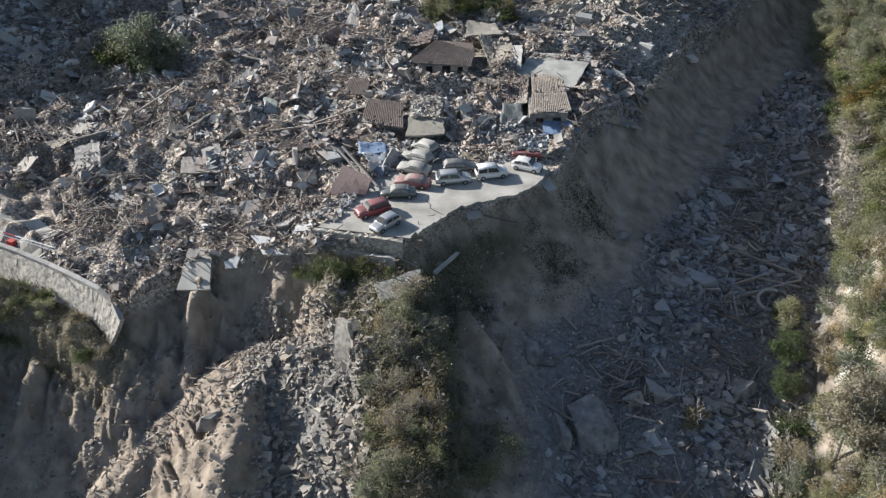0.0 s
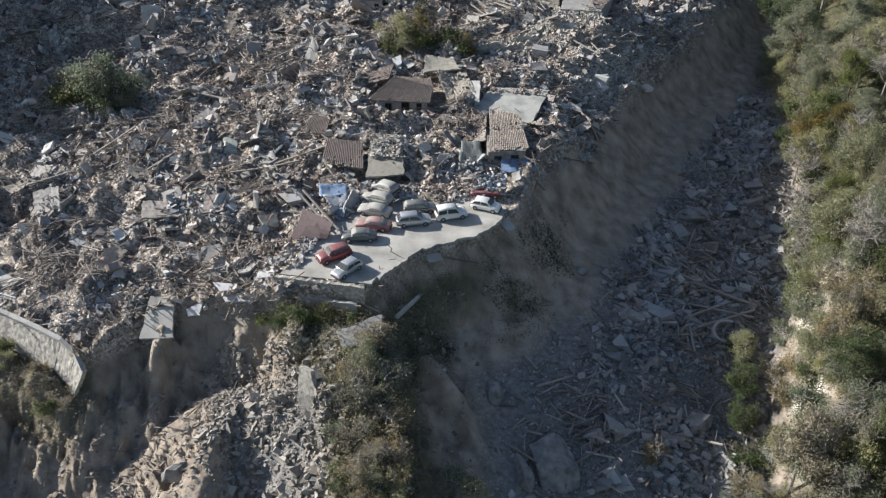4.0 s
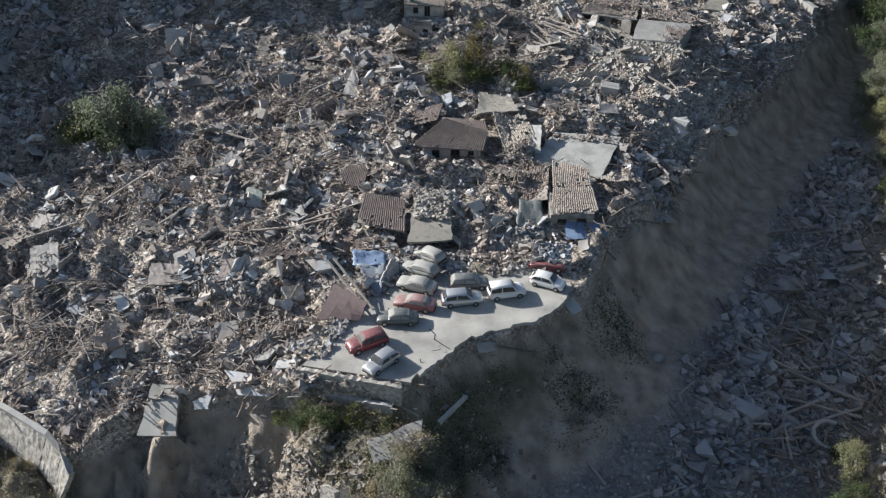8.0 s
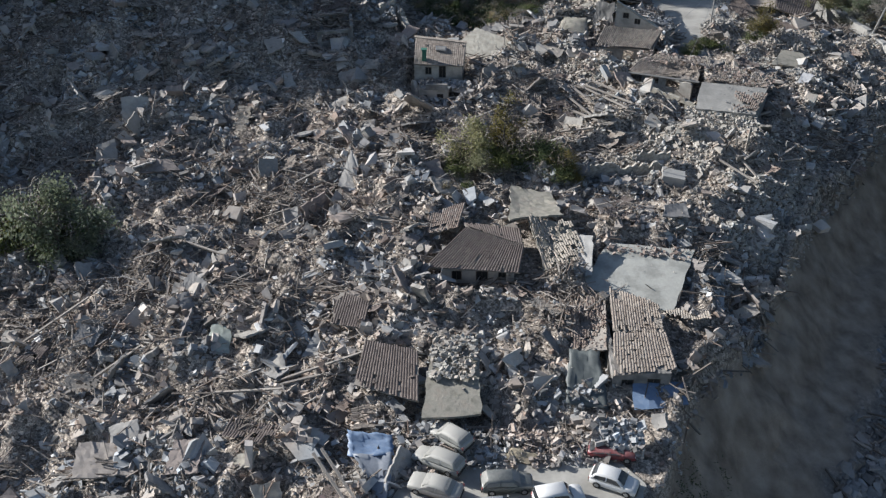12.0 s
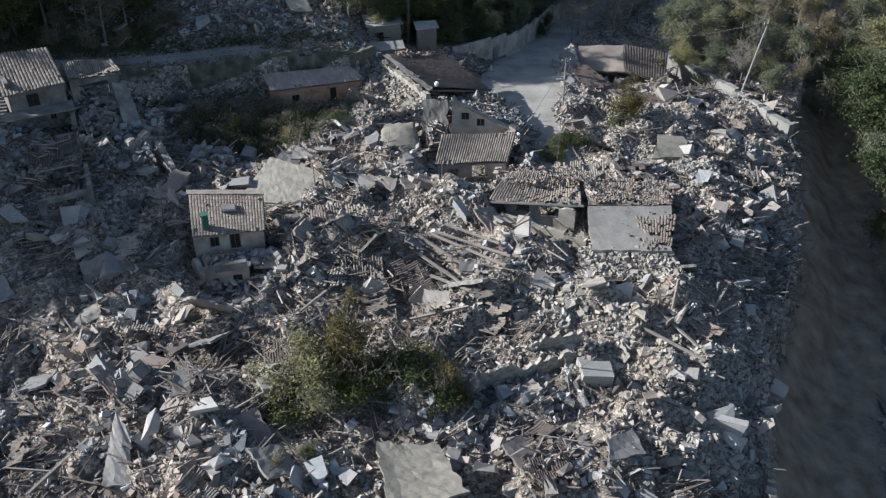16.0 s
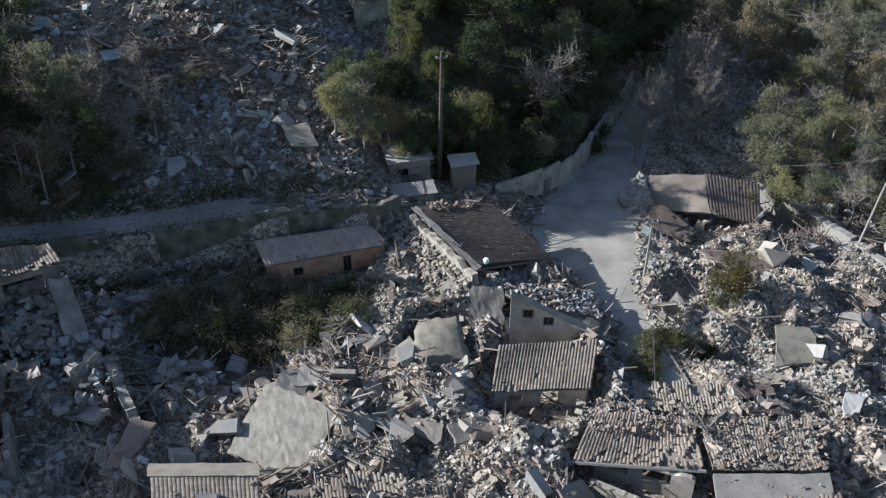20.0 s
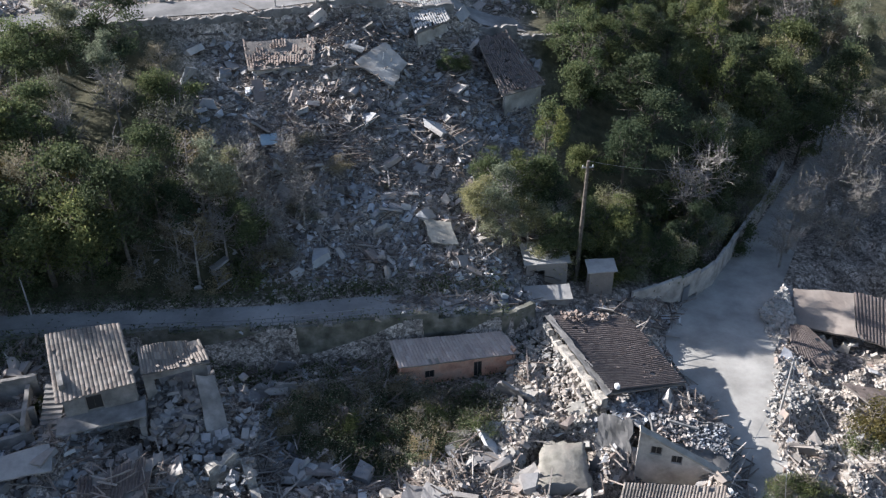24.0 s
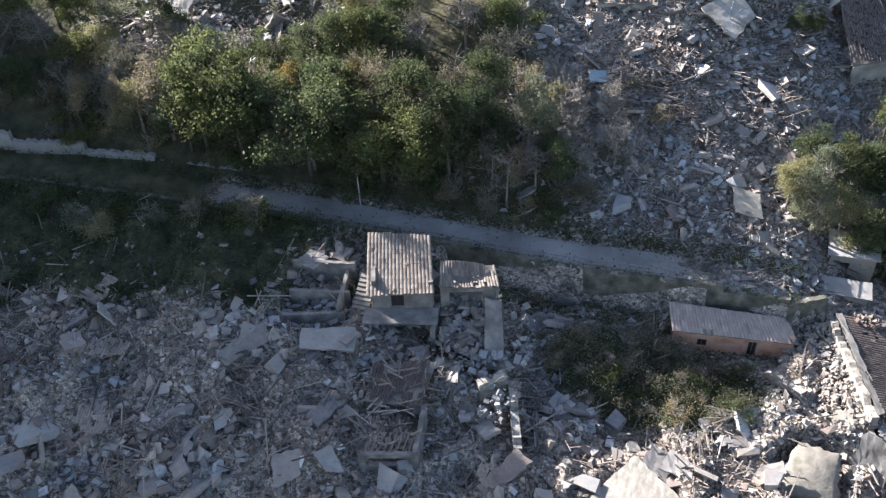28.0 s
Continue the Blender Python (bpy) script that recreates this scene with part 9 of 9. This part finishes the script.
for px, py, s_ in ((-34.6, 223.6, 0.75), (-31.0, 224.0, 0.7), (12.4, 229.6, 0.4), (10.4, 228.6, 0.35)):
    tree("green", px, py, s_, px * 40)
for k, px, py, s_ in (("grey_bush", -57.0, 189.0, 1.1), ("bush", -55.0, 190.4, 1.0), ("grey_bush", -53.4, 187.2, 0.9), ("bush", -40.2, 193.2, 1.1), ("thin", -38.8, 192.6, 0.6), ("bush", -58.4, 176.6, 0.9), ("grey_bush", -61.0, 180.2, 1.0), ("dry_bush", -50.0, 191.0, 0.9), ("dry_bush", -46.0, 192.2, 0.8), ("bush", -62.6, 190.6, 1.0), ("bush", -27.9, 188.0, 0.5), ("dry_bush", -36.6, 128.6, 0.4), ("dry_bush", -55.6, 105.6, 0.7), ("dry_bush", -44.8, 104.0, 0.5)):
    tree(k, px, py, s_, px * 33, 0.2)
for px, py, s_ in ((-2.6, 213.6, 0.8), (-6.2, 209.4, 1.1), (-5.4, 216.8, 0.8), (2.0, 212.0, 0.5)):
    tree("dry_bush", px, py, s_, px * 71, 0.2, group="dry brush on the back slope")
scatter_trees(spots_in(60, 48, 105, 196, 262, 2.6, lambda a, b: along(np.array([a]), np.array([b]), STREET)[0][0] > 4.8 and a > 0.62 * (b - 196) + 54, 41), ["grey_bush", "dry_bush", "bush", "dry_bush"], 0.8, 1.5, "undergrowth beyond the village", 42)
for k, px, py, s_ in (("dark", 58.0, 244.0, 1.4), ("dark", 62.0, 250.0, 1.4), ("bare", 61.6, 226.0, 1.2), ("bare", 65.0, 231.0, 1.3), ("brown", 71.0, 239.0, 1.2), ("olive", 76.0, 246.0, 1.2), ("dark", 33.4, 211.6, 0.38), ("green", 36.4, 215.0, 0.6), ("dark", 39.8, 219.0, 0.65), ("dark", 43.4, 223.4, 0.85), ("dark", 72.0, 249.0, 1.2), ("dark", 66.0, 242.0, 1.1), ("olive", 78.0, 257.0, 1.3), ("dark", 61.0, 239.0, 0.9), ("green", 47.4, 227.6, 1.2), ("dark", 51.4, 233.0, 1.2), ("dark", 55.0, 239.0, 1.2), ("bare", 49.4, 215.6, 1.0), ("bare", 52.0, 218.6, 1.15), ("bare", 54.6, 214.6, 1.0), ("bare", 57.4, 223.4, 1.2), ("bare", 60.6, 227.6, 1.1), ("bare", 47.0, 212.4, 0.8)):
    tree(k, px, py, s_, px * 53, group="trees along the street")
near_spur = spots_in(70, -12, 6, 54, 84, 1.1, lambda a, b: along(np.array([a]), np.array([b]), SPUR)[0][0] < 4.6 and b < 82 and not (-13 < a < -8.5 and b > 72) and not (-8 < a < -2 and b > 77.5), 51)
scatter_trees(near_spur, ["dry_bush", "dry_bush", "grey_bush", "dry_bush", "grey_bush"], 0.4, 0.95, "scrub on the spur", 52)
for px, py in spots_in(26, -66, -38, 78, 88, 1.6, lambda a, b: along(np.array([a]), np.array([b]), MOUND)[0][0] < 4 and beyond(np.array([a]), np.array([b]))[0] > 1.0, 53):
    tree(("dry_bush", "grey_bush", "bush")[int(-px * 7) % 3], px, py, 0.35 + 0.4 * ((-px * 3.1) % 1), px * 60, 0.2, group="bushes under the western wall")
x, y = strewn(2600, -14, 8, 52, 86, lambda a, b: (1 - smooth(3.5, 6.5, along(a, b, SPUR)[0])) * smooth(0.5, 2, beyond(a, b)))
tufts("spur_scrub", x[:1700], y[:1700], LEAF_DRY, "dry scrub and grass covering the spur", 0.45, 0.5, 12, 0.1, 61)
tufts("spur_growth", x[1700:], y[1700:], LEAF_GREY, "grey-green low growth on the spur", 0.45, 0.6, 14, 0.1, 62)
x, y = strewn(1100, -78, -36, 74, 92, lambda a, b: (1 - smooth(3, 6, along(a, b, MOUND)[0])) * smooth(0.5, 2, beyond(a, b)))
tufts("mound_scrub", x, y, LEAF_DRY, "dry grass and scrub under the western wall", 0.5, 0.35, 12, 0.1, 63)
x, y = strewn(1500, -2, 22, 74, 108, lambda a, b: smooth(0.8, 2, beyond(a, b)) * smooth(12, 5, beyond(a, b)) * np.clip(0.45 + 1.6 * rough(a, b, 4, 3, 75), 0, 1))
tufts("cliff_scrub", x, y, LEAF_DARK, "sparse dark scrub on the cliff under the car park", 0.35, 0.18, 8, 0.09, 64)
x, y = strewn(4200, 32, 105, 50, 190, lambda a, b: smooth(0.0, 1.5, a - np.interp(b, [0, 40, 68, 90, 100, 121, 146, 165, 190, 230], [33, 36, 40, 47, 53.5, 60.5, 66, 68, 88, 130])) * smooth(40, 20, a - np.interp(b, [0, 190], [30, 88])))
tufts("bank_growth", x[:2400], y[:2400], LEAF_GREY, "low olive growth on the wooded bank", 0.6, 0.6, 13, 0.12, 65)
tufts("bank_grass", x[2400:], y[2400:], LEAF_DRY, "dry grass on the wooded bank", 0.6, 0.45, 13, 0.12, 66)
x, y = strewn(2600, -75, -30, 176, 196, meadow)
tufts("meadow_grass", x, y, LEAF_DARK, "dark grass on the slope under the terrace", 0.6, 0.3, 12, 0.11, 67)
x, y = strewn(1400, -11, 11, 182, 194, garden)
tufts("garden_brush", x[:500] * 0.98 + 0.2, y[:500] + 0.3, LEAF_DRY, "dead brown weeds standing in the overgrown garden", 0.5, 0.7, 12, 0.08, 70)
tufts("garden_growth", x, y, LEAF_DARK, "weeds in the overgrown garden", 0.5, 0.45, 12, 0.1, 68)
x, y = strewn(2400, -74, 14, 190, 202, lambda a, b: smooth(2.2, 0.8, np.abs(b - lip(a) + 1.2)) + smooth(1.0, 0.4, np.abs(b - lip(a) - 4.6)))
tufts("verge_growth", x, y, LEAF_DARK, "dark weeds along the terrace road and its wall", 0.5, 0.5, 12, 0.11, 69)
for i, (px, py) in enumerate(((74, 171), (78, 178), (83, 184), (80, 187), (88, 191), (93, 197), (87, 200), (96, 205), (91, 186), (85, 176), (98, 214), (79, 168))):
    tree("olive" if i % 3 else "green", px, py, 1.45 + 0.06 * (i % 5), px * 31, group="woods across the valley")
for k, px, py, s_ in (("green", 41.6, 84.6, 0.8), ("olive", 42.6, 88.4, 0.75), ("green", 40.2, 79.6, 0.6), ("bush", 39.6, 76.2, 1.2), ("dry_bush", 38.6, 72.4, 1.3), ("grey_bush", 38.0, 68.6, 1.3), ("thin", 40.0, 70.0, 0.8), ("bush", 37.2, 64.6, 1.2), ("olive", 39.4, 64.0, 0.7), ("grey_bush", 36.4, 60.6, 1.2), ("bush", 43.8, 91.6, 1.1), ("dry_bush", 41.4, 81.6, 1.0)):
    tree(k, px, py, s_, px * 47, 0.2, group="growth at the foot of the wooded bank")
scatter_trees(spots_in(34, 42, 90, 54, 150, 2.6, lambda a, b: 2.0 < a - side_of(b) < 14, 71), ["olive", "brown", "thin", "green", "olive"], 0.55, 0.95, "young trees across the valley", 72)
off_street = lambda a, b: along(np.array([a]), np.array([b]), STREET)[0][0] > 4.6
scatter_trees(spots_in(26, 60, 100, 238, 285, 3.4, off_street, 73), ["olive", "brown", "olive", "yellow", "bare"], 1.0, 1.4, "woods beyond the village", 74)
scatter_trees(spots_in(24, 36, 70, 240, 288, 3.4, off_street, 75), ["dark", "green", "dark", "olive"], 0.45, 0.65, "dark trees above the street", 76)
for k, px, py, s_ in (("dark", 25.8, 205.6, 0.59), ("ivy", 28.4, 207.0, 0.5), ("green", 30.6, 208.6, 0.59), ("dark", 32.8, 210.4, 0.42), ("dark", 35.6, 212.4, 0.62), ("green", 38.2, 215.0, 0.59), ("dark", 40.8, 217.6, 0.62), ("dark", 27.0, 210.0, 0.65), ("dark", 30.4, 212.6, 0.42), ("green", 34.4, 216.0, 0.65)):
    tree(k, px, py, s_, px * 61, group="dark trees above the street")
for px, py, s_ in ((-13.4, 203.8, 0.75), (-9.6, 205.2, 0.8), (-6.0, 207.4, 0.7), (-11.2, 209.2, 0.85), (-7.4, 212.0, 0.7), (-15.4, 207.6, 0.9), (-12.8, 213.8, 0.8)):
    tree("bare", px, py, s_, px * 83, group="bare trees on the back slope")
for k, px, py, s_ in (("green", 21.6, 207.8, 0.72), ("dark", 24.4, 206.8, 0.62), ("olive", 18.4, 209.0, 0.85), ("dark", 16.4, 211.4, 0.72), ("green", 26.8, 208.8, 0.6), ("olive", 14.2, 209.4, 0.75), ("dark", 19.6, 212.4, 0.62), ("ivy", 22.8, 208.8, 0.66), ("green", 12.8, 212.6, 0.6), ("olive", 13.6, 206.2, 0.75), ("olive", 16.4, 207.6, 0.85), ("olive", 11.0, 207.4, 0.7), ("green", 19.4, 206.8, 0.8)):
    tree(k, px, py, s_, px * 29, group="dark trees above the street")
for k, px, py, s_ in (("olive", -44.6, 207.8, 0.62), ("yellow", -50.4, 206.6, 0.7), ("yellow", -47.6, 208.4, 0.75), ("green", -36.6, 212.6, 1.0), ("green", -32.8, 214.4, 1.1), ("yellow", -35.0, 215.6, 0.9), ("green", -30.2, 211.4, 0.9), ("yellow", -40.4, 206.0, 0.85), ("yellow", -33.4, 208.2, 0.8), ("yellow", -27.6, 207.4, 0.7), ("yellow_bush", -45.8, 203.4, 1.2), ("yellow_bush", -36.6, 203.6, 1.1)):
    tree(k, px, py, s_, px * 29, group="trees on the back slope")
